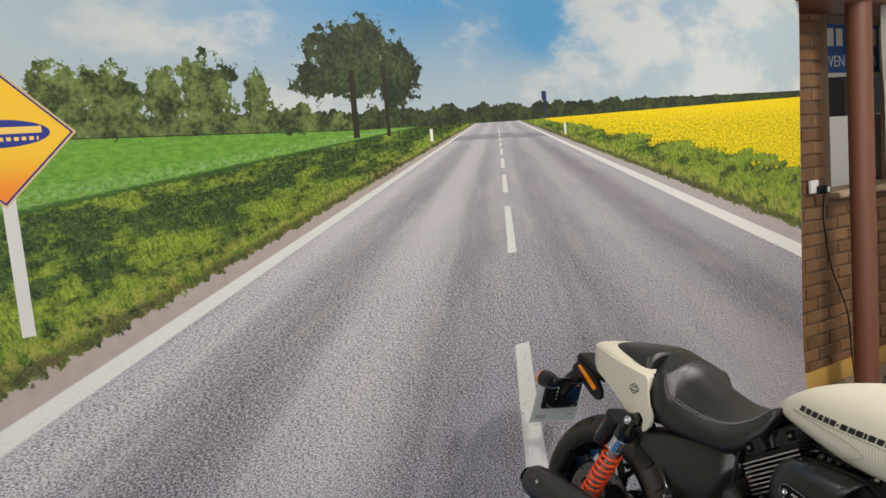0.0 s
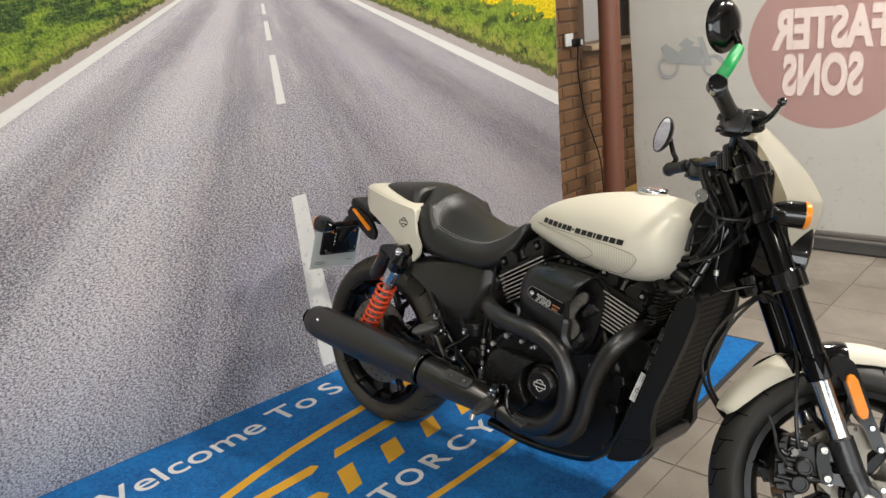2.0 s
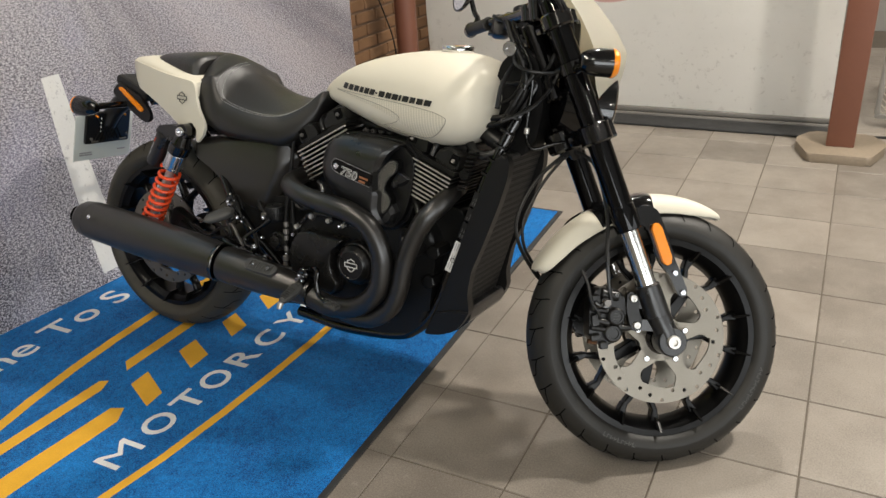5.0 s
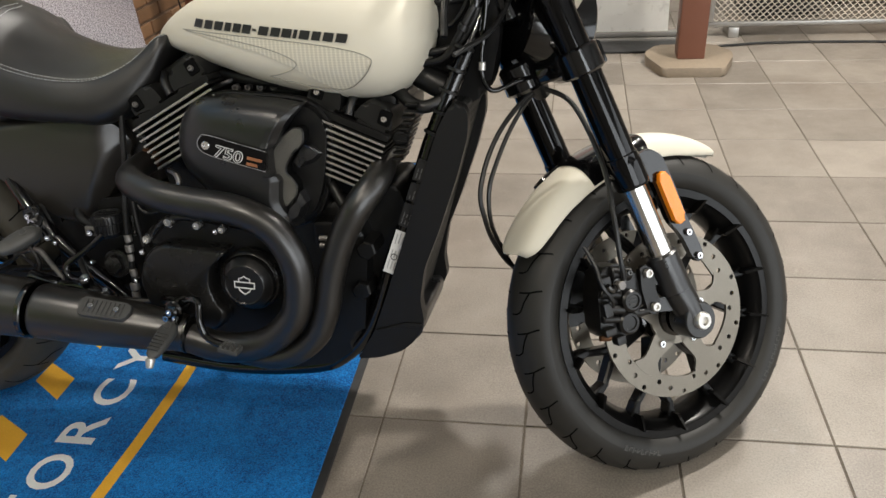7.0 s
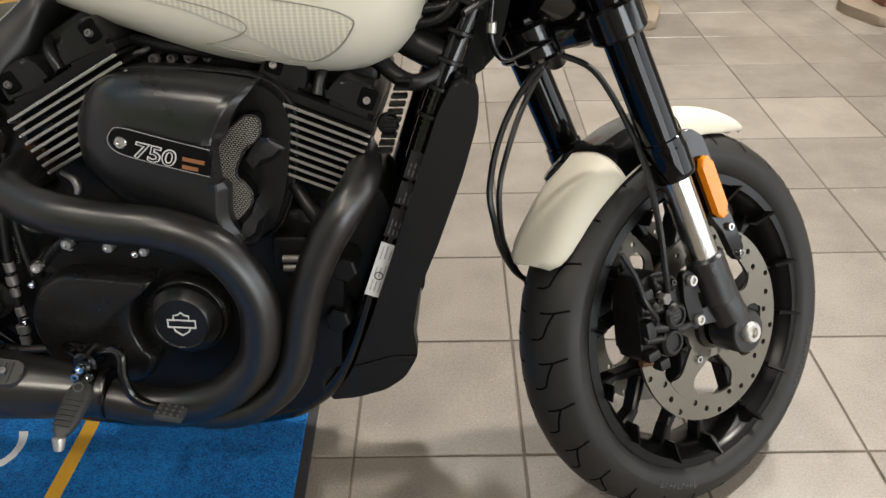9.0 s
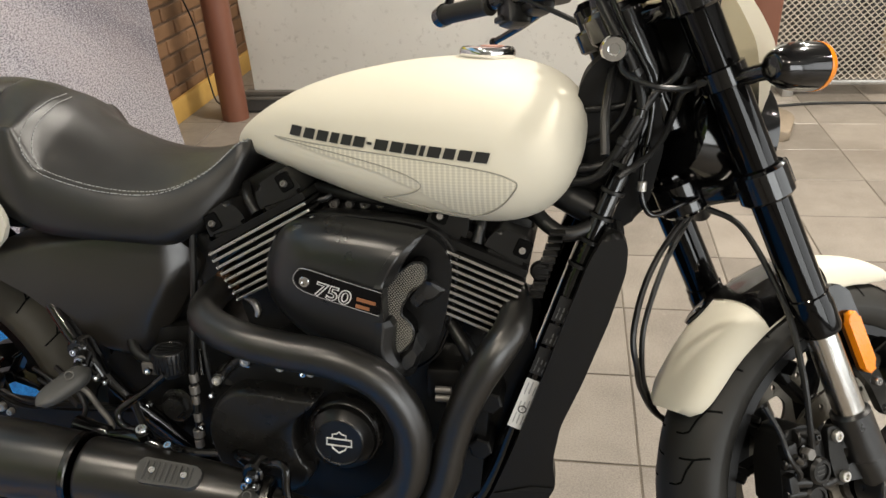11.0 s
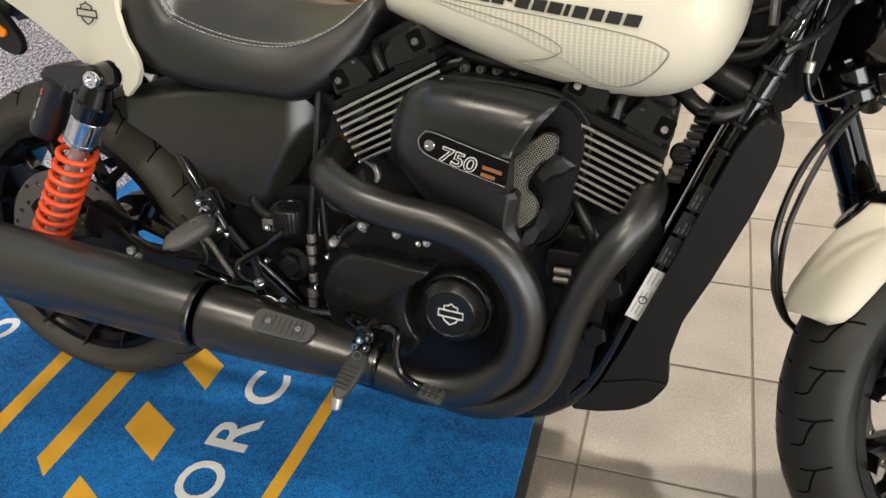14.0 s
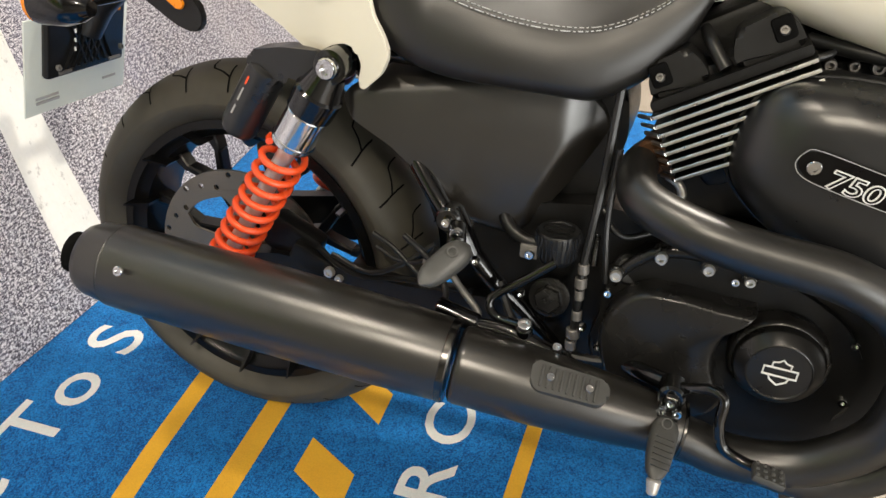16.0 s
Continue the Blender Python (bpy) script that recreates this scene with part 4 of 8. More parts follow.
for pts in ([(-1.918, 0.750), (-1.878, 0.722), (-1.853, 1.145), (-1.872, 1.188), (-1.897, 1.175)], [(-1.905, 1.281), (-1.862, 1.247), (-1.858, 1.60), (-1.902, 1.60)],
            [(-1.80, 0.66), (-1.725, 0.62), (-1.692, 1.06), (-1.722, 1.110), (-1.758, 1.095)],
            [(-1.794, 1.200), (-1.796, 1.268), (-1.674, 1.205), (-1.668, 1.140)], [(-1.789, 1.388), (-1.787, 1.460), (-1.688, 1.409), (-1.685, 1.331)], [(-1.780, 1.575), (-1.778, 1.640), (-1.688, 1.590), (-1.688, 1.517)],
            [(-1.775, 1.76), (-1.773, 1.825), (-1.688, 1.775), (-1.688, 1.70)]):
    part("stripe", flat_poly(pts), "yarn_yellow", mat_thing, "golden block")


def mat_text(body, x_base, y0, y1, cap, bold=0.006, rise=0.028):
    bm = text_bm(body, 1.0, 0.001, bold=bold)
    a, c = span(bm)
    k = cap / 0.72
    for v in bm.verts:
        v.co = (x_base + rise * (v.co.x - a) / (c - a) - v.co.y * k, y0 + (v.co.x - a) / (c - a) * (y1 - y0), ZM + 0.0006 + v.co.z * 0.3)
    for letter in islands(bm):
        part("letter", letter, "yarn_white", mat_thing, "white woven letter")


mat_text("Welcome To S", -2.250, 0.565, 1.605, 0.115)
for ch, yc, wd in (("M", 0.968, 0.088), ("O", 1.100, 0.083), ("T", 1.212, 0.074), ("O", 1.318, 0.083), ("R", 1.437, 0.072), ("C", 1.556, 0.078), ("Y", 1.676, 0.080), ("C", 1.79, 0.078)):
    mat_text(ch, -1.537 + 0.014 * (yc - 1.0), yc - wd / 2 - 0.008, yc + wd / 2 + 0.002, 0.086, 0.0 if ch == "M" else 0.014, 0.0)


# ---- the motorcycle: x forward from the rear axle, y to its left, z up; it leans on its side stand with the bars turned ----
# lean first, then heading
BIKE = Matrix.Translation((-1.901, 1.547, -0.001)) @ Euler((0, 0, radians(-1.3))).to_matrix().to_4x4() @ Euler((radians(-11.0), 0, 0)).to_matrix().to_4x4()
bike = thing("motorcycle", "pearl white and black motorcycle with orange springs, on its stand", "motorcycle", BIKE)
AXP, AXD = Vector((1.464, 0, 0.30)), Vector((-math.sin(radians(26)), 0, math.cos(radians(26))))
STEER = Matrix.Translation(AXP) @ Matrix.Rotation(radians(36.0), 4, AXD) @ Matrix.Translation(-AXP)
HUB_R, HUB_F = Vector((0, 0, 0.312)), Vector((1.512, 0, 0.283))
R_ = Vector((0, -1, 0))


def bp(name, bm, mat, label="", parent=None, steer=False, angle=38):
    """A part of the motorcycle."""
    if steer:
        apply(bm, STEER)
    ob = part(name, bm, mat, parent or bike, label, angle)
    if len(ob.data.polygons) < 4000:
        ob.modifiers.new("weighted_normal", "WEIGHTED_NORMAL").keep_sharp = True
    return ob


def bar(bm, p, q, w0, w1, depth, n=Vector((0, 1, 0))):
    """A flat tapered bar from p to q: w0, w1 wide at its ends, deep along n."""
    p, q = Vector(p), Vector(q)
    s = (q - p).normalized().cross(n).normalized()
    vs = []
    for c, w in ((p, w0), (q, w1)):
        for a, e in ((-1, -1), (1, -1), (1, 1), (-1, 1)):
            vs.append(bm.verts.new(c + s * (a * w / 2) + n * (e * depth / 2)))
    for f in ((0, 1, 2, 3), (7, 6, 5, 4), (0, 4, 5, 1), (1, 5, 6, 2), (2, 6, 7, 3), (3, 7, 4, 0)):
        bm.faces.new([vs[i] for i in f])
    return bm


def bolt(p, axis, r=0.007, h=0.006, mat="chrome", parent=None, steer=False, name="bolt"):
    bm = bmesh.new()
    a = Vector(axis).normalized()
    lathe(bm, [(r, 0), (r, h * 0.7), (r * 0.85, h), (r * 0.5, h), (r * 0.5, h * 0.5)], p, a, 12)
    return bp(name, bm, mat, "", parent, steer)


def ring_with_holes(r0, r1, holes, thick, wave=0.0, n=72):
    """A flat ring in x, z with real round holes through it."""
    bm = bmesh.new()
    edges = []

    def loop(pts):
        vs = [bm.verts.new((px, 0, pz)) for px, pz in pts]
        for i in range(len(vs)):
            edges.append(bm.edges.new((vs[i], vs[(i + 1) % len(vs)])))
    loop([(r1 * math.cos(2 * math.pi * k / n), r1 * math.sin(2 * math.pi * k / n)) for k in range(n)])
    loop([((r0 + wave * math.cos(5 * 2 * math.pi * k / n)) * math.cos(2 * math.pi * k / n), (r0 + wave * math.cos(5 * 2 * math.pi * k / n)) * math.sin(2 * math.pi * k / n)) for k in range(n)])
    for hx, hz, hr in holes:
        loop([(hx + hr * math.cos(2 * math.pi * k / 8), hz + hr * math.sin(2 * math.pi * k / 8)) for k in range(8)])
    bmesh.ops.triangle_fill(bm, use_beauty=True, use_dissolve=False, edges=edges, normal=(0, 1, 0))
    faces = list(bm.faces)
    ext = bmesh.ops.extrude_face_region(bm, geom=faces)
    bmesh.ops.translate(bm, vec=(0, thick, 0), verts=[g for g in ext["geom"] if isinstance(g, bmesh.types.BMVert)])
    return bm


def wheel(name, label, hub, r_out, width, lip, half, steer, tread, turn):
    """Cast wheel: rim as the part, with tyre, spokes and hub under it."""
    bm = bmesh.new()
    prof = [(lip + 0.004, -half), (lip - 0.010, -half - 0.001), (lip - 0.014, -half + 0.008), (lip - 0.024, -half + 0.016), (lip - 0.034, 0), (lip - 0.024, half - 0.016), (lip - 0.014, half - 0.008),
            (lip - 0.010, half + 0.001), (lip + 0.004, half), (lip - 0.004, half - 0.012), (lip - 0.016, 0), (lip - 0.004, -half + 0.012), (lip + 0.004, -half)]
    lathe(bm, prof, hub, (0, 1, 0), 96, cap=False)
    bmesh.ops.remove_doubles(bm, verts=bm.verts, dist=1e-5)
    rim = bp(name, bm, "rim", label, None, steer)
    for k in range(7):
        for sg in (-1, 1):
            a = 2 * math.pi * k / 7 + turn + sg * 0.215
            e = Vector((math.cos(a), 0, math.sin(a)))
            bm = bmesh.new()
            bar(bm, hub + e * (lip - 0.034) + R_ * (half * 0.45), hub + e * (lip - 0.008) + R_ * (half - 0.004), 0.006, 0.004, half * 0.9)
            bp("rib", bm, "rim", "", rim, steer)
    bm = bmesh.new()
    w = width / 2
    prof = []
    for k in range(25):
        a = -1.0 + 2.0 * k / 24
        h = w * math.sin(a * math.pi / 2)
        crown = r_out - (r_out - lip - 0.022) * (1 - math.sqrt(max(0, 1 - (h / w) ** 2 * 0.98)))
        prof.append((crown, h))
    side = [(lip + 0.003, -half + 0.004), (lip + 0.010, -half - 0.006), (lip + 0.020, -w * 0.97)]
    full = side + prof + [(r, -h) for r, h in side[::-1]]
    lathe(bm, full, hub, (0, 1, 0), 128, cap=False)
    tyre = bp("tyre", bm, "rubber" if steer else "rubber_dusty", "black road tyre with cut tread grooves", rim, steer, 60)

    def crown_at(h):
        return r_out - (r_out - lip - 0.022) * (1 - math.sqrt(max(0, 1 - (h / w) ** 2 * 0.98)))
    # grooves are dark strips laid on the rubber, their shade in the colour
    bm = bmesh.new()
    for k in range(tread):
        for sgn in (-1, 1):
            a0 = 2 * math.pi * (k + (0.5 if sgn > 0 else 0)) / tread
            # a cross cut, and a slanted cut that ends in a second cross cut
            path = [(0.90 * w, -0.012), (0.68 * w, 0.010), (0.50 * w, 0.018), (0.34 * w, 0.020)]
            path2 = [(0.66 * w, 0.012), (0.55 * w, 0.065), (0.46 * w, 0.125), (0.34 * w, 0.140), (0.14 * w, 0.144)]
            for pp, wd in ((path, 0.0015), (path2, 0.0014)):
                ps = []
                for h, da in pp:
                    r = crown_at(h) + 0.0006
                    a = a0 + da * 1.05
                    ps.append(hub + Vector((r * math.cos(a), sgn * h, r * math.sin(a))))
                for p, q in zip(ps, ps[1:]):
                    mid = ((p + q) / 2 - hub)
                    nrm = Vector((mid.x, mid.y * 1.6, mid.z)).normalized()
                    s = (q - p).cross(nrm).normalized() * wd
                    steps = 3
                    for i in range(steps):
                        u0, u1 = p.lerp(q, i / steps), p.lerp(q, (i + 1) / steps)
                        quad = []
                        for c, g in ((u0, -1), (u0, 1), (u1, 1), (u1, -1)):
                            v = c + s * g - hub
                            h = v.y
                            rr = crown_at(max(-w * 0.995, min(w * 0.995, h))) + 0.0011
                            ln = math.hypot(v.x, v.z)
                            quad.append(bm.verts.new(hub + Vector((v.x / ln * rr, h, v.z / ln * rr))))
                        bm.faces.new(quad)
    tagged(bp("tread_groove", bm, "groove", "", tyre, steer), kind="stuff")
    return rim, tyre


def spokes(rim, hub, lip, steer, n=7, off=0.0, y=-0.012):
    for k in range(n):
        a = 2 * math.pi * k / n + off
        e = Vector((math.cos(a), 0, math.sin(a)))
        t = Vector((-math.sin(a), 0, math.cos(a)))
        bm = bmesh.new()
        root, fork = hub + e * 0.045, hub + e * 0.128 + Vector((0, y * 0.5, 0))
        bar(bm, root, fork, 0.030, 0.022, 0.034)
        for sg in (-1, 1):
            elbow, end = hub + e * (lip - 0.056) + t * (sg * 0.036) + Vector((0, y, 0)), hub + e * (lip - 0.026) + t * (sg * 0.042) + Vector((0, y, 0))
            bar(bm, fork - e * 0.010 + t * (sg * 0.003), elbow, 0.016, 0.012, 0.026)
            bar(bm, elbow - e * 0.004, end, 0.012, 0.022, 0.026)
        bmesh.ops.bevel(bm, geom=[e2 for e2 in bm.edges if e2.calc_length() > 0.012], offset=0.003, segments=1, affect="EDGES")
        bp("spoke", bm, "rim", "", rim, steer)
    bm = bmesh.new()
    lathe(bm, [(0.030, -0.075), (0.036, -0.07), (0.040, -0.04), (0.052, -0.035), (0.056, 0), (0.052, 0.035), (0.040, 0.04), (0.036, 0.07), (0.030, 0.075)], hub, (0, 1, 0), 32)
    bp("hub", bm, "gloss", "", rim, steer)


def disc(hub, y, r0, r1, steer, arms, name="brake_disc", rows=3):
    holes = []
    n = 30
    for k in range(n):
        a = 2 * math.pi * k / n
        r = r0 + (r1 - r0) * (0.30, 0.55, 0.80)[k % 3]
        holes.append((r * math.cos(a), r * math.sin(a), 0.0048))
    bm = ring_with_holes(r0, r1, holes, 0.005, 0.004)
    apply(bm, Matrix.Translation(hub + Vector((0, y, 0))))
    d = bp(name, bm, "disc", "drilled steel brake disc", None, steer, 30)
    bm = bmesh.new()
    c = hub + Vector((0, y, 0))
    for k in range(arms):
        a = 2 * math.pi * (k + 0.3) / arms
        polar = lambda r, da: (c.x + r * math.cos(a + da), c.z + r * math.sin(a + da))
        prism(bm, [polar(0.036, -0.50), polar(0.056, -0.40), polar(0.078, -0.26), polar(0.098, -0.20), polar(r0 + 0.004, -0.34), polar(r0 + 0.007, -0.10), polar(r0 + 0.007, 0.18), polar(r0 + 0.002, 0.30), polar(0.100, 0.12), polar(0.084, 0.10), polar(0.066, 0.26), polar(0.050, 0.52), polar(0.036, 0.60)], c.y - 0.001, c.y + 0.004, 0.0008, 0.008)
    lathe(bm, [(0.052, -0.001), (0.052, 0.006)], hub + Vector((0, y, 0)), (0, 1, 0), 40)
    bp("carrier", bm, "disc", "bright steel carrier", d, steer)
    for k in range(arms):
        a = 2 * math.pi * (k + 0.3) / arms
        bolt(hub + Vector((0.058 * math.cos(a), y - 0.001 if y < 0 else y + 0.006, 0.058 * math.sin(a))), R_ if y < 0 else -R_, 0.0065, 0.005, "chrome", d, steer)
    return d


# wheels
rear_rim, rear_tyre = wheel("rear_wheel", "gloss black cast rear wheel", HUB_R, 0.304, 0.160, 0.224, 0.062, False, 24, 0.35)
spokes(rear_rim, HUB_R, 0.224, False, off=0.35)
disc(HUB_R, -0.066, 0.112, 0.150, False, 5, "brake_disc")
front_rim, front_tyre = wheel("front_wheel", "gloss black cast front wheel", HUB_F, 0.300, 0.118, 0.226, 0.047, True, 26, 0.1)
spokes(front_rim, HUB_F, 0.226, True, off=0.1)
disc(HUB_F, -0.062, 0.113, 0.150, True, 5)
disc(HUB_F, 0.057, 0.113, 0.150, True, 5)
# moulded tyre lettering: plain bars on the side wall
bm = bmesh.new()
for a0, cnt in ((-0.62, 12), (-2.02, 9)):
    for k in range(cnt):
        a = a0 + 0.036 * k
        e, t = Vector((math.cos(a), 0, math.sin(a))), Vector((-math.sin(a), 0, math.cos(a)))
        c = HUB_F + e * 0.2545 + R_ * 0.0585
        hi = (0.0050, 0.0044, 0.0050, 0.0038)[k % 4]
        bar(bm, c - e * hi - t * 0.0026, c + e * hi - t * 0.0026, 0.0022, 0.0022, 0.0014)
        bar(bm, c + e * (hi - 0.0012) * (1, -1, 0, 1)[k % 4] - t * 0.002, c + e * (hi - 0.0012) * (1, -1, 0, -1)[k % 4] + t * 0.0038, 0.0022, 0.0022, 0.0014)
tagged(bp("lettering", bm, "moulded", "raised grey side wall marking", front_tyre, True), kind="stuff")


# fuel tank
TXS = [0.598, 0.606, 0.625, 0.655, 0.70, 0.76, 0.83, 0.90, 0.96, 1.01, 1.05, 1.08, 1.103, 1.117, 1.123]
T_TOP = [0.788, 0.807, 0.825, 0.845, 0.868, 0.888, 0.903, 0.912, 0.914, 0.911, 0.903, 0.890, 0.872, 0.852, 0.833]
T_BOT = [0.785, 0.782, 0.777, 0.769, 0.754, 0.736, 0.713, 0.699, 0.691, 0.690, 0.698, 0.715, 0.742, 0.778, 0.815]
T_W = [0.012, 0.034, 0.058, 0.084, 0.110, 0.136, 0.155, 0.167, 0.172, 0.171, 0.163, 0.148, 0.120, 0.080, 0.030]


T_SM = [tuple(zip(*[(p.x, p.y) for p in spline([(a, c, 0) for a, c in zip(TXS, q)], 10)])) for q in (T_TOP, T_BOT, T_W)]


def tank_ring(x, n=40):
    top, bot, w = (float(np.interp(x, *q)) for q in T_SM)
    mid = bot + (top - bot) * 0.42
    out = []
    for k in range(n):
        a = 2 * math.pi * k / n
        c, s = math.cos(a), math.sin(a)
        if s >= 0:
            yy = w * math.copysign(abs(c) ** 0.85, c)
            zz = mid + (top - mid) * abs(s) ** 0.95
        else:
            yy = w * math.copysign(abs(c) ** 0.62, c)
            zz = mid - (mid - bot) * abs(s) ** 0.85
        out.append(Vector((x, yy, zz)))
    return out


def tank_y(x, z):
    """How far the tank's right side stands out at x, z."""
    ring = tank_ring(x, 200)
    best = min((p for p in ring if p.y < 0), key=lambda p: abs(p.z - z))
    return best.y


def smooth_vals(xs, n):
    """More stations between the given ones, along a smooth curve."""
    pts = spline([(x, 0, 0) for x in xs], n)
    return [p.x for p in pts]


bm = bmesh.new()
loft(bm, [tank_ring(x, 56) for x in smooth_vals(TXS, 5)])
for _ in range(6):
    bmesh.ops.smooth_vert(bm, verts=bm.verts, factor=0.4, use_axis_x=True, use_axis_y=True, use_axis_z=True)
tank = bp("fuel_tank", bm, "paint_white", "pearl white teardrop fuel tank", angle=80)
bm = bmesh.new()
lathe(bm, [(0.036, -0.01), (0.038, 0.002), (0.040, 0.006), (0.040, 0.012), (0.037, 0.016), (0.030, 0.017), (0.027, 0.015), (0.008, 0.0155), (0.001, 0.0155)], (0.978, 0, 0.909), (0.02, 0, 1), 40)
cap_part = bp("filler_cap", bm, "chrome", "polished chrome filler cap", tank)
bm = bmesh.new()
lathe(bm, [(0.017, 0), (0.017, 0.0012)], (0.985, 0, 0.9255), (0.02, 0, 1), 24)
bp("cap_sticker", bm, "red_sticker", "small red sticker", cap_part)


def on_tank(pts, lift=0.0012):
    return [Vector((x, tank_y(x, z) - lift, z)) for x, z in pts]


def tank_patch(outline, nx=26, nz=7, lift=0.0009):
    """A piece of film that follows the tank; outline gives lower and upper z at each x."""
    bm = bmesh.new()
    g = []
    for i in range(nx + 1):
        x, lo, hi = outline(i / nx)
        g.append([bm.verts.new((x, tank_y(x, lo + (hi - lo) * j / nz) - lift, lo + (hi - lo) * j / nz)) for j in range(nz + 1)])
    for i in range(nx):
        for j in range(nz):
            bm.faces.new((g[i][j], g[i + 1][j], g[i + 1][j + 1], g[i][j + 1]))
    return bm


P_UP = ([0.694, 0.75, 0.80, 0.85, 0.91, 0.96, 1.00, 1.025, 1.036], [0.813, 0.809, 0.805, 0.801, 0.795, 0.789, 0.782, 0.774, 0.763])
P_LO = ([0.694, 0.75, 0.80, 0.85, 0.91, 0.96, 0.981, 1.015, 1.036], [0.813, 0.800, 0.789, 0.777, 0.752, 0.722, 0.717, 0.734, 0.763])


def panel_span(s):
    x = 0.696 + (1.034 - 0.696) * s
    return x, float(np.interp(x, *P_LO)), float(np.interp(x, *P_UP))


bp("side_print", tank_patch(panel_span), "halftone", "grey halftone side print", tank)
bm = bmesh.new()
loop = [(x, z) for x, z in zip(*P_UP)] + [(1.015, 0.734), (0.981, 0.717), (0.93, 0.722), (0.856, 0.739)]
tube(bm, on_tank(loop, 0.0012), 0.0008, 6, 4)
tube(bm, on_tank([(0.700, 0.811), (0.76, 0.803), (0.82, 0.793), (0.870, 0.782), (0.902, 0.770), (0.912, 0.760), (0.900, 0.750), (0.874, 0.742), (0.856, 0.739)], 0.0012), 0.0008, 6, 4)
bp("pinstripe", bm, "line", "thin grey outline", tank)
# the maker's name stays plain: one slanted block for each letter
k = 0
for i, (wd, gap) in enumerate(((0.017, 0.005), (0.016, 0.004), (0.016, 0.004), (0.012, 0.004), (0.014, 0.003), (0.015, 0.003), (0.007, 0.004), (0.017, 0.004), (0.016, 0.003), (0.016, 0.003), (0.006, 0.004), (0.016, 0.004), (0.014, 0.004), (0.016, 0.004), (0.017, 0.004))):
    x0 = 0.722 + k * 1.04
    k += wd + gap
    wd *= 1.04
    zc = 0.824 - (x0 - 0.722) * 0.088
    hh = 0.0018 if i == 6 else 0.0066
    sl = 0.0 if i == 6 else 0.004
    bm = bmesh.new()
    cols = []
    for q in range(4):
        col = []
        for v in (-1, 1):
            z = zc - 0.100 * wd * q / 3 + hh * v
            x = x0 + wd * q / 3 + sl * v * 0.5
            col.append(bm.verts.new((x, tank_y(x, z) - 0.0013, z)))
        cols.append(col)
    for p, q in zip(cols, cols[1:]):
        bm.faces.new((p[0], q[0], q[1], p[1]))
    bp("name_block", bm, "ink", "", tank)


# seat
S_X = [0.212, 0.222, 0.25, 0.30, 0.35, 0.41, 0.47, 0.53, 0.58, 0.615, 0.640, 0.648]
S_TOP = [0.866, 0.880, 0.882, 0.858, 0.827, 0.797, 0.778, 0.774, 0.782, 0.797, 0.808, 0.804]
S_BOT = [0.775, 0.730, 0.700, 0.672, 0.660, 0.656, 0.653, 0.650, 0.676, 0.715, 0.766, 0.786]
S_W = [0.118, 0.136, 0.148, 0.156, 0.162, 0.164, 0.160, 0.148, 0.130, 0.112, 0.098, 0.080]


CREASE = ([0.212, 0.25, 0.285, 0.300, 0.310, 0.325, 0.348, 0.434, 0.519, 0.584, 0.630, 0.648], [0.788, 0.812, 0.822, 0.818, 0.804, 0.777, 0.756, 0.734, 0.730, 0.756, 0.796, 0.798])


CREASE = tuple(zip(*[(p.x, p.y) for p in spline([(a, c, 0) for a, c in zip(*CREASE)], 8)]))
S_SM = [tuple(zip(*[(p.x, p.y) for p in spline([(a, c, 0) for a, c in zip(S_X, q)], 8)])) for q in (S_TOP, S_BOT, S_W)]


def seat_half(x):
    """The right half of the seat's section, from under it up to the middle of its top."""
    top, bot, w, zc = (float(np.interp(x, *S_SM[0])), float(np.interp(x, *S_SM[1])), float(np.interp(x, *S_SM[2])), float(np.interp(x, *CREASE)))
    top = max(top, zc + 0.004)
    h = zc - bot
    return [(0.0, bot), (0.5 * w, bot), (0.86 * w, bot + 0.001), (0.97 * w, bot + min(0.010, h * 0.12)), (1.0 * w, bot + h * 0.30), (0.985 * w, bot + h * 0.60), (0.93 * w, bot + h * 0.88), (0.875 * w, zc), (0.85 * w, zc + 0.003), (0.82 * w, zc + 0.0035), (0.80 * w, zc + 0.001),
            (0.70 * w, zc + (top - zc) * 0.22), (0.50 * w, zc + (top - zc) * 0.62), (0.25 * w, zc + (top - zc) * 0.90), (0.0, top)]


bm = bmesh.new()
rings = []
for k in range(110):
    x = 0.212 + 0.436 * k / 109
    half = seat_half(x)
    rings.append([Vector((x, -yy, zz)) for yy, zz in half] + [Vector((x, yy, zz)) for yy, zz in half[-2:0:-1]])
loft(bm, rings)
for _ in range(2):
    bmesh.ops.smooth_vert(bm, verts=bm.verts, factor=0.4, use_axis_x=True, use_axis_y=True, use_axis_z=True)
seat = bp("seat", bm, "leather", "black grained vinyl rider seat with grey double stitching", angle=80)


def seat_top(x, y):
    half = seat_half(x)[7:]
    return float(np.interp(-abs(y), [-p[0] for p in half], [p[1] for p in half]))


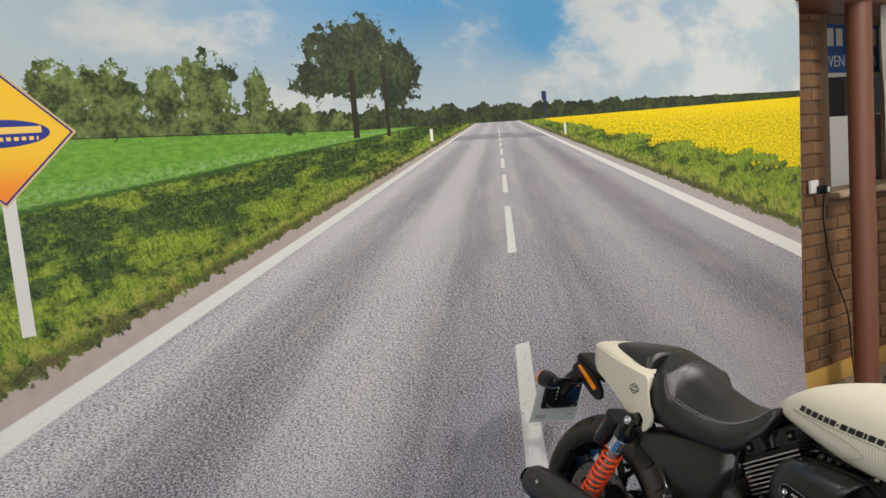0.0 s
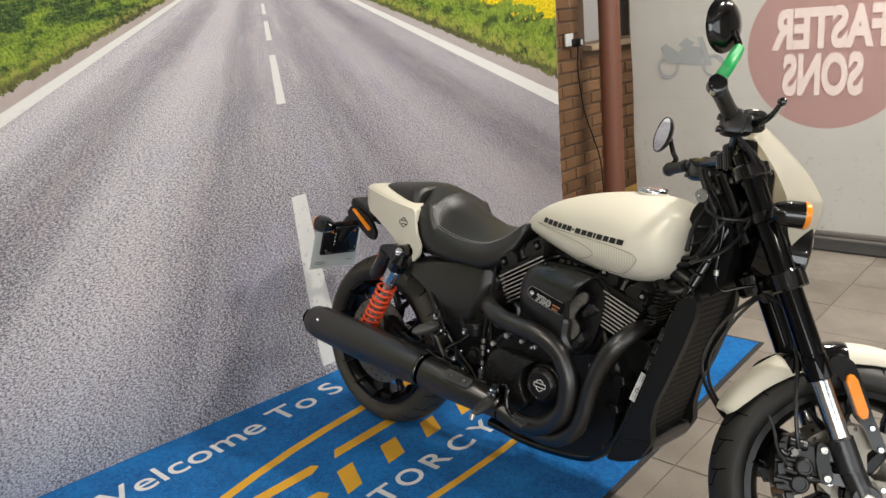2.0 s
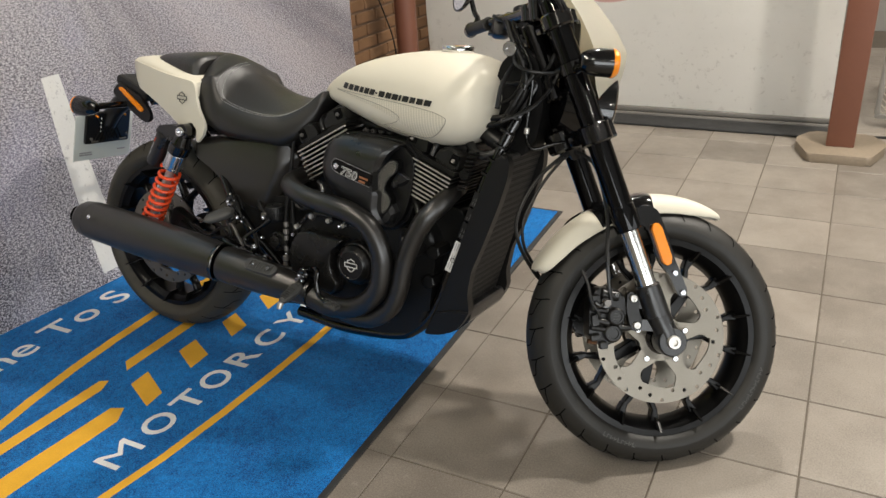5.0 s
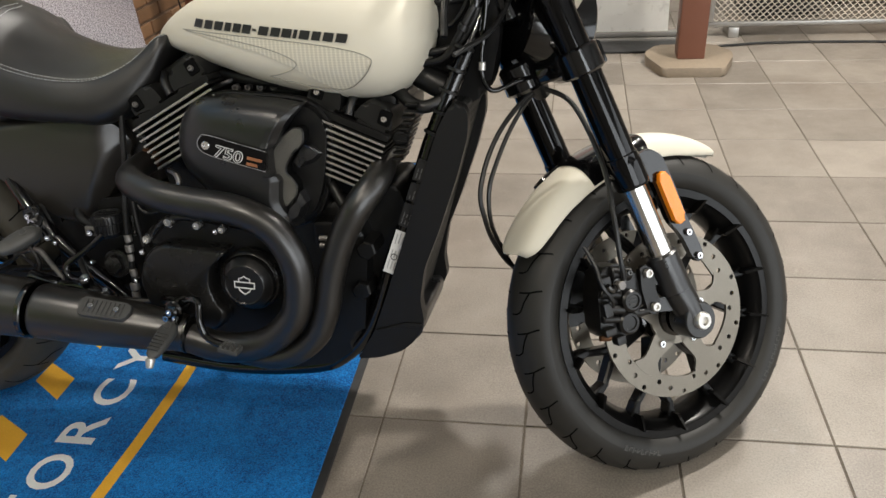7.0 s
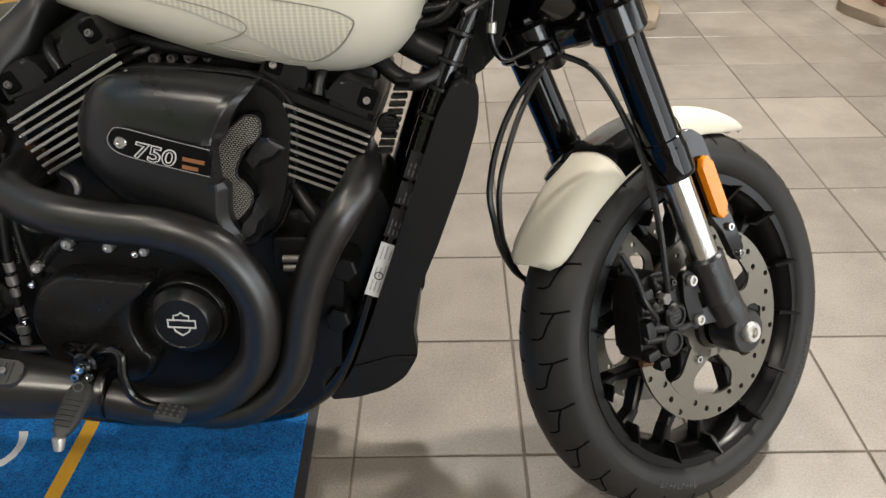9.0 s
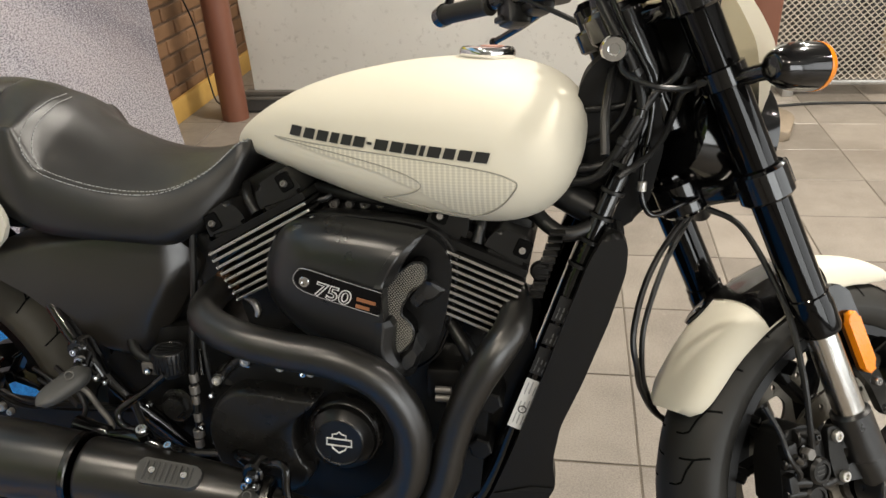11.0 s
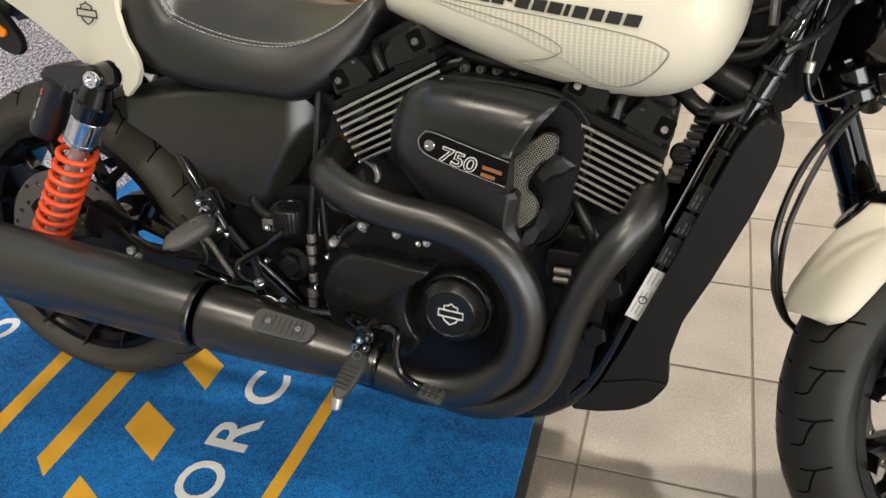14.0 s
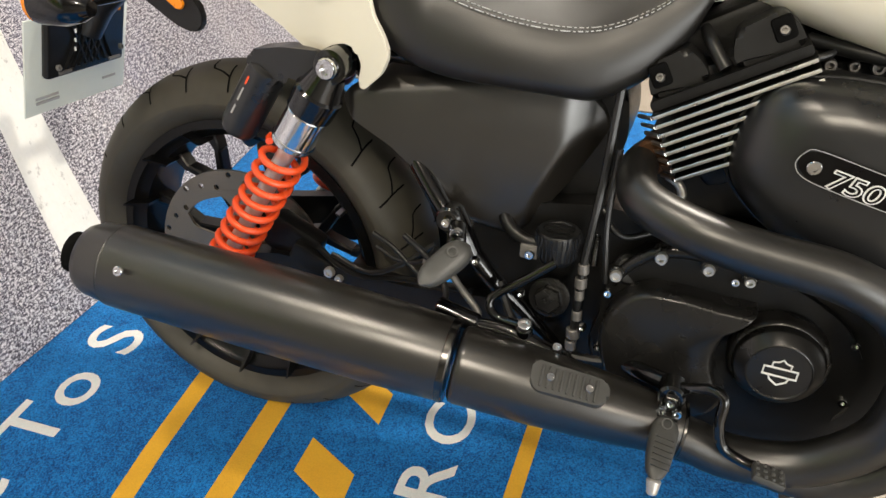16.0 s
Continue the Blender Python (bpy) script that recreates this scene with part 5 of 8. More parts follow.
for idx, back, lift in ((7, 0.322, 0.0016), (10, 0.332, 0.0030)):
    pos = []
    for k in range(60):
        x = 0.642 - (0.642 - back) * k / 59
        yy, zz = seat_half(x)[idx]
        pos.append(Vector((x, -yy - lift * 0.6, zz + lift)))
    w0 = -pos[-1].y
    for k in range(1, 33):
        f = k / 32
        yy = w0 * math.cos(f * math.pi / 2) ** 0.8
        x = back - 0.018 * math.sin(min(1.0, f * 1.6) * math.pi / 2)
        pos.append(Vector((x, -yy, seat_top(x, yy) + lift)))
    bm = bmesh.new()
    dist = 0.0
    for p, q in zip(pos, pos[1:]):
        n = max(1, int((q - p).length / 0.0022))
        for i in range(n):
            u0, u1 = p.lerp(q, i / n), p.lerp(q, (i + 1) / n)
            dist += (u1 - u0).length
            if dist % 0.0066 < 0.0042:
                tube(bm, [u0, u1], 0.0007, 5, smooth=False)
    tagged(bp("stitching", bm, "thread", "grey stitching", seat), kind="stuff")

# pillion pad and the white tail
bm = bmesh.new()
PX = [-0.006, 0.004, 0.035, 0.08, 0.13, 0.18, 0.208, 0.220]
PT = [0.858, 0.868, 0.874, 0.877, 0.881, 0.882, 0.876, 0.862]
PB = [0.838, 0.835, 0.828, 0.820, 0.808, 0.798, 0.796, 0.800]
PW = [0.030, 0.058, 0.080, 0.095, 0.108, 0.120, 0.122, 0.105]
rings = []
for x in smooth_vals(PX, 3):
    tp, bt, w = (float(np.interp(x, PX, q)) for q in (PT, PB, PW))
    ring = []
    for i in range(32):
        a = 2 * math.pi * i / 32
        c, s = math.cos(a), math.sin(a)
        ring.append(Vector((x, w * math.copysign(abs(c) ** 0.6, c), bt + (tp - bt) * (abs(s) ** 0.6 if s > 0 else 0) - (0.008 * abs(s) if s < 0 else 0))))
    rings.append(ring)
loft(bm, rings)
for _ in range(2):
    bmesh.ops.smooth_vert(bm, verts=bm.verts, factor=0.4, use_axis_x=True, use_axis_y=True, use_axis_z=True)
bp("pillion_pad", bm, "leather", "black vinyl pillion pad", angle=80)

TAIL = [(-0.075, 0.830), (-0.068, 0.852), (-0.03, 0.850), (0.05, 0.838), (0.13, 0.824), (0.256, 0.808), (0.264, 0.792), (0.264, 0.766), (0.272, 0.731), (0.285, 0.710), (0.293, 0.688), (0.282, 0.664), (0.256, 0.641), (0.250, 0.649), (0.256, 0.672), (0.249, 0.690), (0.234, 0.696), (0.217, 0.692), (0.184, 0.675), (0.138, 0.705), (0.077, 0.736), (-0.02, 0.772), (-0.06, 0.795)]


def tail_bend(sgn):
    def f(x, y, z):
        w = float(np.interp(x, [-0.08, -0.06, -0.02, 0.08, 0.2, 0.29], [0.045, 0.078, 0.104, 0.132, 0.155, 0.165]))
        w -= 0.007 * max(0.0, (0.80 - z) / 0.12) * (1 if x < 0.2 else 0.3)
        return Vector((x, sgn * (w + y), z))
    return f


for sgn in (-1, 1):
    bm = bmesh.new()
    prism(bm, TAIL, -0.006, 0.004, 0.0025, 0.006)
    for k in range(18):
        bmesh.ops.bisect_plane(bm, geom=bm.verts[:] + bm.edges[:] + bm.faces[:], plane_co=(-0.06 + 0.02 * k, 0, 0), plane_no=(1, 0, 0))
    for k in range(8):
        bmesh.ops.bisect_plane(bm, geom=bm.verts[:] + bm.edges[:] + bm.faces[:], plane_co=(0, 0, 0.66 + 0.024 * k), plane_no=(0, 0, 1))
    bend = tail_bend(sgn)
    for v in bm.verts:
        v.co = bend(*v.co)
    panel = bp("tail_panel", bm, "paint_white", "pearl white tail panel", angle=50)
bm = bmesh.new()
rings = []
for x, tp, bt, w in ((-0.084, 0.842, 0.818, 0.034), (-0.080, 0.853, 0.810, 0.056), (-0.066, 0.861, 0.802, 0.079), (-0.02, 0.865, 0.795, 0.107), (0.04, 0.858, 0.788, 0.123), (0.09, 0.849, 0.780, 0.1345), (0.14, 0.839, 0.772, 0.1445), (0.20, 0.827, 0.765, 0.155), (0.258, 0.812, 0.760, 0.161)):
    rings.append([Vector((x, w * math.copysign(abs(math.cos(a)) ** 0.5, math.cos(a)), (tp + bt) / 2 + (tp - bt) / 2 * math.copysign(abs(math.sin(a)) ** 0.5, math.sin(a)))) for a in [2 * math.pi * i / 28 for i in range(28)]])
loft(bm, rings)
bp("tail_shell", bm, "paint_white", "pearl white tail shell under the pillion pad", angle=60)
# shield emblem on the tail, drawn plain
SH = [(-0.5, 0.28), (-0.5, 0.60), (-0.2, 0.66), (0, 0.84), (0.2, 0.66), (0.5, 0.60), (0.5, 0.28), (0.9, 0.28), (0.9, -0.28), (0.55, -0.28), (0.45, -0.55), (0, -0.85), (-0.45, -0.55), (-0.55, -0.28), (-0.9, -0.28), (-0.9, 0.28)]


def shield(c, size, y, rot, r=0.0009, up=None):
    bm = bmesh.new()
    ca, sa = math.cos(rot), math.sin(rot)
    pts = [Vector((c[0] + size * (px * ca - pz * sa), y, c[1] + size * (px * sa + pz * ca))) for px, pz in SH]
    tube(bm, pts + [pts[0]], r, 6, smooth=False)
    for zz in (-0.26, 0.26):
        a, e = [Vector((c[0] + size * (px * ca - zz * sa), y, c[1] + size * (px * sa + zz * ca))) for px in (-0.9, 0.9)]
        tube(bm, [a, e], r, 6, smooth=False)
    return bm


bp("emblem", apply(shield((0.209, 0.762), 0.0190, -0.1632, -0.06, 0.0011), Matrix()), "ink", "thin black shield outline", panel)

# number plate bracket, plate, tail lamp, rear indicators
bm = bmesh.new()
box(bm, (-0.11, 0, 0.765), (0.14, 0.13, 0.035), 0.012, Euler((0, radians(22), 0)).to_matrix().to_4x4())
tube(bm, [(-0.05, 0, 0.775), (-0.18, 0, 0.735), (-0.24, -0.02, 0.69), (-0.268, -0.035, 0.64)], [0.035, 0.03, 0.028, 0.025], 12)
bp("plate_bracket", bm, "plastic", "black plastic number plate bracket")
bm = bmesh.new()
box(bm, (-0.270, -0.035, 0.632), (0.014, 0.165, 0.105), 0.006, Euler((0, radians(14), 0)).to_matrix().to_4x4())
holder = bp("plate_holder", bm, "plastic", "ribbed black plate holder")
PH = Matrix.Translation((-0.262, -0.035, 0.634)) @ Euler((0, radians(14), 0)).to_matrix().to_4x4()
for k in range(-4, 5):
    for sg in (-1, 1):
        y0, y1, z0, z1 = 0.014 * k - 0.022 * sg, 0.014 * k + 0.022 * sg, -0.044, 0.044
        if max(abs(y0), abs(y1)) > 0.052:
            continue
        bm = bmesh.new()
        bar(bm, PH @ Vector((0.002, y0, z0)), PH @ Vector((0.002, y1, z1)), 0.0032, 0.0032, 0.006, Vector((1, 0, 0)))
        bp("lattice_rib", bm, "engine", "", holder)
for yy, zz in ((-0.068, -0.036), (0.066, -0.030)):
    bolt(PH @ Vector((0.005, yy, zz)), (1, 0, 0.2), 0.005, 0.004, "dull", holder)
    bp("slot", box(bmesh.new(), PH @ Vector((0.006, yy * 0.80, -0.045)), (0.003, 0.026, 0.005), 0.001), "dull", "", holder)
for yy in (-0.050, 0.052):
    bp("pin", cyl(bmesh.new(), PH @ Vector((0.0, yy, 0.038)), PH @ Vector((0.016, yy - 0.006, 0.040)), 0.0035, seg=10, bev=0.001), "amber", "amber plastic pin", holder)
for k in range(4):
    bp("mark", box(bmesh.new(), PH @ Vector((0.0072, -0.036, 0.030 - 0.014 * k)), (0.0008, 0.0035, 0.006)), "labelw", "", holder)
bm = bmesh.new()
box(bm, (-0.286, -0.040, 0.600), (0.003, 0.215, 0.150), 0.001, Euler((0, radians(14), 0)).to_matrix().to_4x4())
plate = bp("number_plate", bm, "plate", "pale number plate seen from behind")
bm = bmesh.new()
for i, (yy, zz, wd) in enumerate(((-0.105, 0.552, 0.045), (-0.105, 0.545, 0.045), (0.03, 0.552, 0.03))):
    box(bm, (-0.2965, yy, zz), (0.002, wd, 0.004), 0.0, Euler((0, radians(14), 0)).to_matrix().to_4x4())
bp("print", bm, "labelg", "faint printed bars", plate)
bm = bmesh.new()
prism(bm, [(-0.185, 0.748), (-0.15, 0.782), (-0.06, 0.742), (-0.022, 0.690), (-0.034, 0.664), (-0.065, 0.672)], -0.074, -0.060, 0.003, 0.012)
flap = bp("side_flap", bm, "plastic", "black side flap under the tail")
bm = bmesh.new()
prism(bm, [(-0.150, 0.764), (-0.135, 0.768), (-0.048, 0.706), (-0.056, 0.694)], -0.080, -0.072, 0.003, 0.006)
bp("reflector", bm, "amber", "amber side reflector", flap)
for sgn in (-1, 1):
    bm = bmesh.new()
    lathe(bm, [(0.010, -0.075), (0.019, -0.062), (0.027, -0.04), (0.030, -0.015), (0.030, 0.0)], (-0.165, sgn * 0.19 - 0.015, 0.718), (-1, 0, 0.05), 24)
    cyl(bm, (-0.130, sgn * 0.03, 0.715), (-0.130, sgn * 0.185 - 0.015, 0.716), 0.010)
    ind = bp("rear_indicator", bm, "gloss", "gloss black bullet indicator")
    bm = bmesh.new()
    lathe(bm, [(0.0295, 0.0), (0.0285, 0.007), (0.02, 0.013), (0.006, 0.015)], (-0.165, sgn * 0.19 - 0.015, 0.718), (-1, 0, 0.05), 24)
    bp("lens", bm, "amber", "amber lens", ind)

# side cover below the seat: a convex shell with a crease towards its front end
C_HI = ([0.214, 0.235, 0.256, 0.33, 0.43, 0.50, 0.522, 0.538, 0.546], [0.622, 0.642, 0.654, 0.658, 0.656, 0.653, 0.648, 0.632, 0.614])
C_LO = ([0.214, 0.286, 0.342, 0.395, 0.425, 0.445, 0.468, 0.508, 0.536, 0.546], [0.614, 0.570, 0.520, 0.473, 0.463, 0.464, 0.482, 0.538, 0.588, 0.608])


def cover_y(x, z):
    crease = 0.502 + (z - 0.592) * 0.50
    faces = (0.1154 + (crease - x) * 1.0 + (0.592 - z) * 0.07, 0.152 - (x - 0.24) * 0.136 - 1.1 * (z - 0.56) ** 2, 0.112 + (0.664 - z) * 1.2, 0.125 + (x - 0.214) * 1.2, 0.1154 - (x - 0.502) * 0.622 - (z - 0.592) * 0.152, 0.104 + (z - 0.455) * 0.9)
    # a soft minimum keeps the edges rounded
    k = 420.0
    return -math.log(sum(math.exp(-k * f) for f in faces)) / k


for sgn in (-1, 1):
    bm = bmesh.new()
    xs = [0.214 + 0.332 * i / 110 for i in range(111)]
    g = []
    for x in xs:
        lo, hi = float(np.interp(x, *C_LO)), float(np.interp(x, *C_HI))
        g.append([bm.verts.new((x, sgn * cover_y(x, lo + (hi - lo) * j / 44), lo + (hi - lo) * j / 44)) for j in range(45)])
    for i in range(110):
        for j in range(44):
            bm.faces.new((g[i][j], g[i + 1][j], g[i + 1][j + 1], g[i][j + 1]))
    rim_edges = [e for e in bm.edges if e.is_boundary]
    ext = bmesh.ops.extrude_edge_only(bm, edges=rim_edges)
    for v in ext["geom"]:
        if isinstance(v, bmesh.types.BMVert):
            v.co.y = sgn * 0.040
    bp("side_cover", bm, "sidecover", "satin black side cover with a bevelled front corner", angle=60)

# engine: crankcase, cylinders with bright-edged fins, heads
bm = bmesh.new()
prism(bm, [(0.56, 0.24), (0.60, 0.46), (0.68, 0.52), (0.95, 0.53), (1.00, 0.46), (0.98, 0.25), (0.90, 0.19), (0.62, 0.19)], -0.125, 0.125, 0.02, 0.03)
crank = bp("crankcase", bm, "engine", "black painted crankcase")
CRK = [(0.570, 0.380), (0.572, 0.420), (0.580, 0.450), (0.615, 0.485), (0.677, 0.483), (0.737, 0.472), (0.794, 0.464), (0.850, 0.430), (0.882, 0.381), (0.880, 0.306), (0.82, 0.262), (0.74, 0.250), (0.66, 0.255), (0.59, 0.285), (0.556, 0.330)]
bm = bmesh.new()
prism(bm, CRK, -0.136, -0.10, 0.008, 0.02, 3)
clutch = bp("clutch_cover", bm, "engine", "black clutch cover")
bm = bmesh.new()
RAISED = [(0.574, 0.364), (0.575, 0.388), (0.585, 0.414), (0.602, 0.436), (0.628, 0.448), (0.672, 0.447), (0.708, 0.442), (0.752, 0.440), (0.746, 0.430), (0.728, 0.422), (0.716, 0.397), (0.712, 0.367), (0.722, 0.336), (0.738, 0.318), (0.722, 0.286), (0.690, 0.272), (0.654, 0.268), (0.608, 0.286), (0.585, 0.323)]
rc = Vector((0.650, 0.358))
rings = []
for yy, k in ((-0.130, 1.0), (-0.158, 1.0), (-0.166, 0.985), (-0.1715, 0.95), (-0.174, 0.90), (-0.1755, 0.6), (-0.176, 0.1)):
    rings.append([Vector((q.x, yy, q.y)) for q in [rc + (Vector((p[0], p[1])) - rc) * k for p in rounded(RAISED, 0.012, 3)]])
loft(bm, rings)
bp("sprocket_cover", bm, "cast", "black satin raised cover", clutch, angle=40)
bm = bmesh.new()
lathe(bm, [(0.057, -0.02), (0.057, 0.000), (0.054, 0.005), (0.0515, 0.006), (0.0505, 0.004), (0.0500, 0.014), (0.0485, 0.0165), (0.0385, 0.0260), (0.036, 0.027), (0.0345, 0.0255), (0.001, 0.0257)], (0.784, -0.157, 0.380), R_, 64)
derby = bp("derby_cover", bm, "cast", "round gloss black cover with a pale shield outline", clutch)
bp("emblem", shield((0.785, 0.381), 0.0205, -0.1835, -0.05, 0.0013), "labelw", "pale grey shield outline", derby)
for x, z in ((0.584, 0.446), (0.634, 0.474), (0.684, 0.474), (0.72, 0.464), (0.862, 0.41), (0.868, 0.33)):
    bolt((x, -0.136, z), R_, 0.0055, 0.007, "chrome", clutch)


def cylinder(c, d, length, n, spacing, label):
    """Fins lie along d; the barrel goes up from the last fin to the first."""
    d = Vector((d[0], 0, d[1])).normalized()
    up = Vector((-d.z, 0, d.x))
    if up.z < 0:
        up = -up
    c = Vector((c[0], 0, c[1]))
    bm = bmesh.new()
    rot = Matrix(((d.x, 0, up.x, 0), (0, 1, 0, 0), (d.z, 0, up.z, 0), (0, 0, 0, 1)))
    box(bm, c - up * (spacing * n / 2), (length * 0.82, 0.22, spacing * n + 0.06), 0.02, rot)
    barrel = bp("cylinder", bm, "engine", label)
    for k in range(n):
        bm = bmesh.new()
        box(bm, c - up * (spacing * k), (length, 0.296, 0.0042), 0.0, rot)
        fin = bp("fin", bm, "engine", "", barrel)
        bm = bmesh.new()
        box(bm, c - up * (spacing * k) + R_ * 0.1485, (length - 0.002, 0.003, 0.0040), 0.0007, rot, 1)
        if d.z > 0:
            # the fins turn inwards round the rear corner
            p = c - up * (spacing * k) - d * (length / 2 - 0.001) + R_ * 0.1475
            q = p - d * 0.020 - R_ * 0.038
            bar(bm, p, q, 0.0036, 0.0034, 0.0036, up)
        bp("fin_edge", bm, "alu", "machined bright fin edge", barrel)
    # head: a flat deck with two rocker covers, a bolt on a dark block on each
    def at(a, b):
        p = c + d * (length * a) + up * b
        return (p.x, p.z)
    bm = bmesh.new()
    prism(bm, [at(-0.49, 0.004), at(-0.49, 0.015), at(0.49, 0.015), at(0.49, 0.004)], -0.138, 0.138, 0.002, 0.003)
    box(bm, c + up * 0.040, (length * 0.80, 0.17, 0.060), 0.012, rot)
    head = bp("cylinder_head", bm, "engine", "black cylinder head")
    for a0, a1, pocket in ((-0.475, -0.10, -0.375), (0.06, 0.475, 0.375)):
        bm = bmesh.new()
        prism(bm, [at(a0, 0.013), at(a0 + 0.01, 0.034), at(a0 + 0.07, 0.053), at(a1 - 0.07, 0.056), at(a1 - 0.01, 0.036), at(a1, 0.013)], -0.127, 0.127, 0.009, 0.008, 3)
        cover = bp("rocker_cover", bm, "rocker", "satin black rocker cover", head, angle=50)
        # no real hollow: a near-black block gives the pocket's shade
        bm = bmesh.new()
        box(bm, c + up * 0.038 + d * (length * pocket) + R_ * 0.126, (0.022, 0.010, 0.026), 0.004, rot)
        boss = bp("bolt_pocket", bm, "groove", "", head)
        bolt(c + up * 0.036 + d * (length * pocket) + R_ * 0.131, R_ + up * 0.4, 0.0050, 0.005, "dull", head)
    bm = bmesh.new()
    tube(bm, [c + up * 0.062 + d * (length * -0.05) + R_ * 0.085, c + up * 0.044 + d * (length * -0.03) + R_ * 0.110, c + up * 0.018 + d * (length * 0.0) + R_ * 0.122], [0.006, 0.0075, 0.0085], 12)
    bp("spark_plug_lead", bm, "cable", "black rubber plug lead", head)
    return c, d, up


cylinder((0.672, 0.688), (0.88, 0.475), 0.172, 8, 0.0108, "black rear cylinder with bright-edged cooling fins")
cylinder((0.972, 0.655), (0.93, -0.37), 0.160, 9, 0.0104, "black front cylinder with bright-edged cooling fins")
# front of the engine behind the down tubes
bm = bmesh.new()
prism(bm, [(0.955, 0.235), (0.965, 0.54), (1.045, 0.545), (1.060, 0.50), (1.040, 0.42), (1.015, 0.33), (0.985, 0.255)], -0.082, 0.082, 0.008, 0.015)
bp("engine_mount", bm, "engine", "black engine mount behind the down tubes")
# between the cylinders: intake and brackets
bm = bmesh.new()
box(bm, (0.83, 0.0, 0.66), (0.14, 0.16, 0.12), 0.02)
tube(bm, [(0.74, -0.08, 0.735), (0.80, -0.10, 0.728), (0.88, -0.10, 0.718), (0.93, -0.09, 0.70)], 0.008, 10)
bp("throttle_body", bm, "engine", "black throttle body between the cylinders")
for x, z, r in ((0.767, 0.712, 0.0070), (0.790, 0.713, 0.0060), (0.813, 0.714, 0.0075), (0.836, 0.714, 0.0060)):
    bolt((x, -0.080, z), R_, r, 0.012, "dull", crank, name="hose_clamp")
bm = bmesh.new()
tube(bm, [(0.706, -0.085, 0.742), (0.716, -0.100, 0.724), (0.734, -0.104, 0.718), (0.760, -0.100, 0.724), (0.772, -0.085, 0.734)], 0.0045, 10)
bp("hose", bm, "cable", "black hose")

bm = bmesh.new()
prism(bm, [(0.62, 0.49), (0.59, 0.60), (0.70, 0.67), (0.92, 0.65), (0.99, 0.57), (0.97, 0.49)], -0.078, 0.078, 0.012, 0.02)
bp("cylinder_base", bm, "engine", "black engine block between the cylinders")
# gearbox, battery box and inner guard fill the space behind the side covers
bm = bmesh.new()
prism(bm, [(0.36, 0.30), (0.37, 0.44), (0.42, 0.50), (0.56, 0.52), (0.64, 0.50), (0.64, 0.22), (0.50, 0.20), (0.40, 0.24)], -0.105, 0.10, 0.015, 0.03)
bp("gearbox", bm, "engine", "black gearbox casing behind the foot controls")
bm = bmesh.new()
prism(bm, [(0.30, 0.66), (0.56, 0.66), (0.57, 0.60), (0.54, 0.50), (0.40, 0.47), (0.33, 0.52)], -0.068, 0.068, 0.01, 0.02)
bp("battery_box", bm, "plastic", "black battery box under the seat")
# air cleaner
AC = [(0.678, 0.606), (0.677, 0.634), (0.683, 0.661), (0.695, 0.685), (0.713, 0.703), (0.735, 0.712), (0.777, 0.715), (0.825, 0.712), (0.873, 0.708), (0.908, 0.703), (0.931, 0.694), (0.948, 0.676), (0.957, 0.658), (0.957, 0.632), (0.951, 0.586), (0.943, 0.547), (0.928, 0.510), (0.912, 0.494), (0.892, 0.482), (0.874, 0.478), (0.856, 0.484), (0.824, 0.501), (0.773, 0.521), (0.729, 0.543), (0.704, 0.565), (0.687, 0.585)]
acc = Vector((0.822, 0.600))
AC_DEPTH = ([0.0, 0.30, 0.50, 0.64, 0.76, 0.86, 0.925, 0.955, 0.97], [0.2010, 0.2005, 0.1990, 0.1965, 0.1910, 0.1810, 0.1680, 0.1540, 0.140])


def ac_swell(x):
    """The cover stands out a little more towards its scoop."""
    return 0.10 * (x - 0.76) if x > 0.76 else 0.05 * (x - 0.76)


SCOOP = spline([(0.498, 0.898, 0), (0.508, 0.886, 0), (0.520, 0.873, 0), (0.540, 0.865, 0), (0.561, 0.866, 0), (0.580, 0.868, 0), (0.605, 0.866, 0), (0.633, 0.868, 0), (0.650, 0.874, 0), (0.668, 0.884, 0), (0.686, 0.898, 0), (0.698, 0.914, 0), (0.708, 0.936, 0)], 8)


def scoop(z):
    """The front lip of the cover: two bays with the badge's end between them."""
    return float(np.interp(z, [p.x for p in SCOOP], [p.y for p in SCOOP]))


def ac_ring(y, k, cut=None, swell=0.0):
    out = []
    for p in rounded(AC, 0.008, 2):
        q = acc + (Vector((p[0], p[1])) - acc) * k
        x, z = q.x, q.y
        if cut is not None:
            x = min(x, cut(z))
        out.append(Vector((x, y - swell * ac_swell(x), z)))
    return out


bm = bmesh.new()
loft(bm, [ac_ring(-0.095, 0.95), ac_ring(-0.118, 0.985), ac_ring(-0.130, 1.0), ac_ring(-0.138, 1.0), ac_ring(-0.1425, 0.990), ac_ring(-0.1430, 0.972), ac_ring(-0.139, 0.960)])
air = bp("air_cleaner", bm, "plastic", "black air cleaner housing with a wire screen", angle=30)
bm = bmesh.new()
loft(bm, [ac_ring(-d, k, scoop, 1.0) for k, d in zip(AC_DEPTH[0][:0:-1], AC_DEPTH[1][:0:-1])] + [ac_ring(-0.2010, 0.05, scoop, 1.0)])
bp("cover", bm, "satin", "satin black moulded cover", air, angle=42)


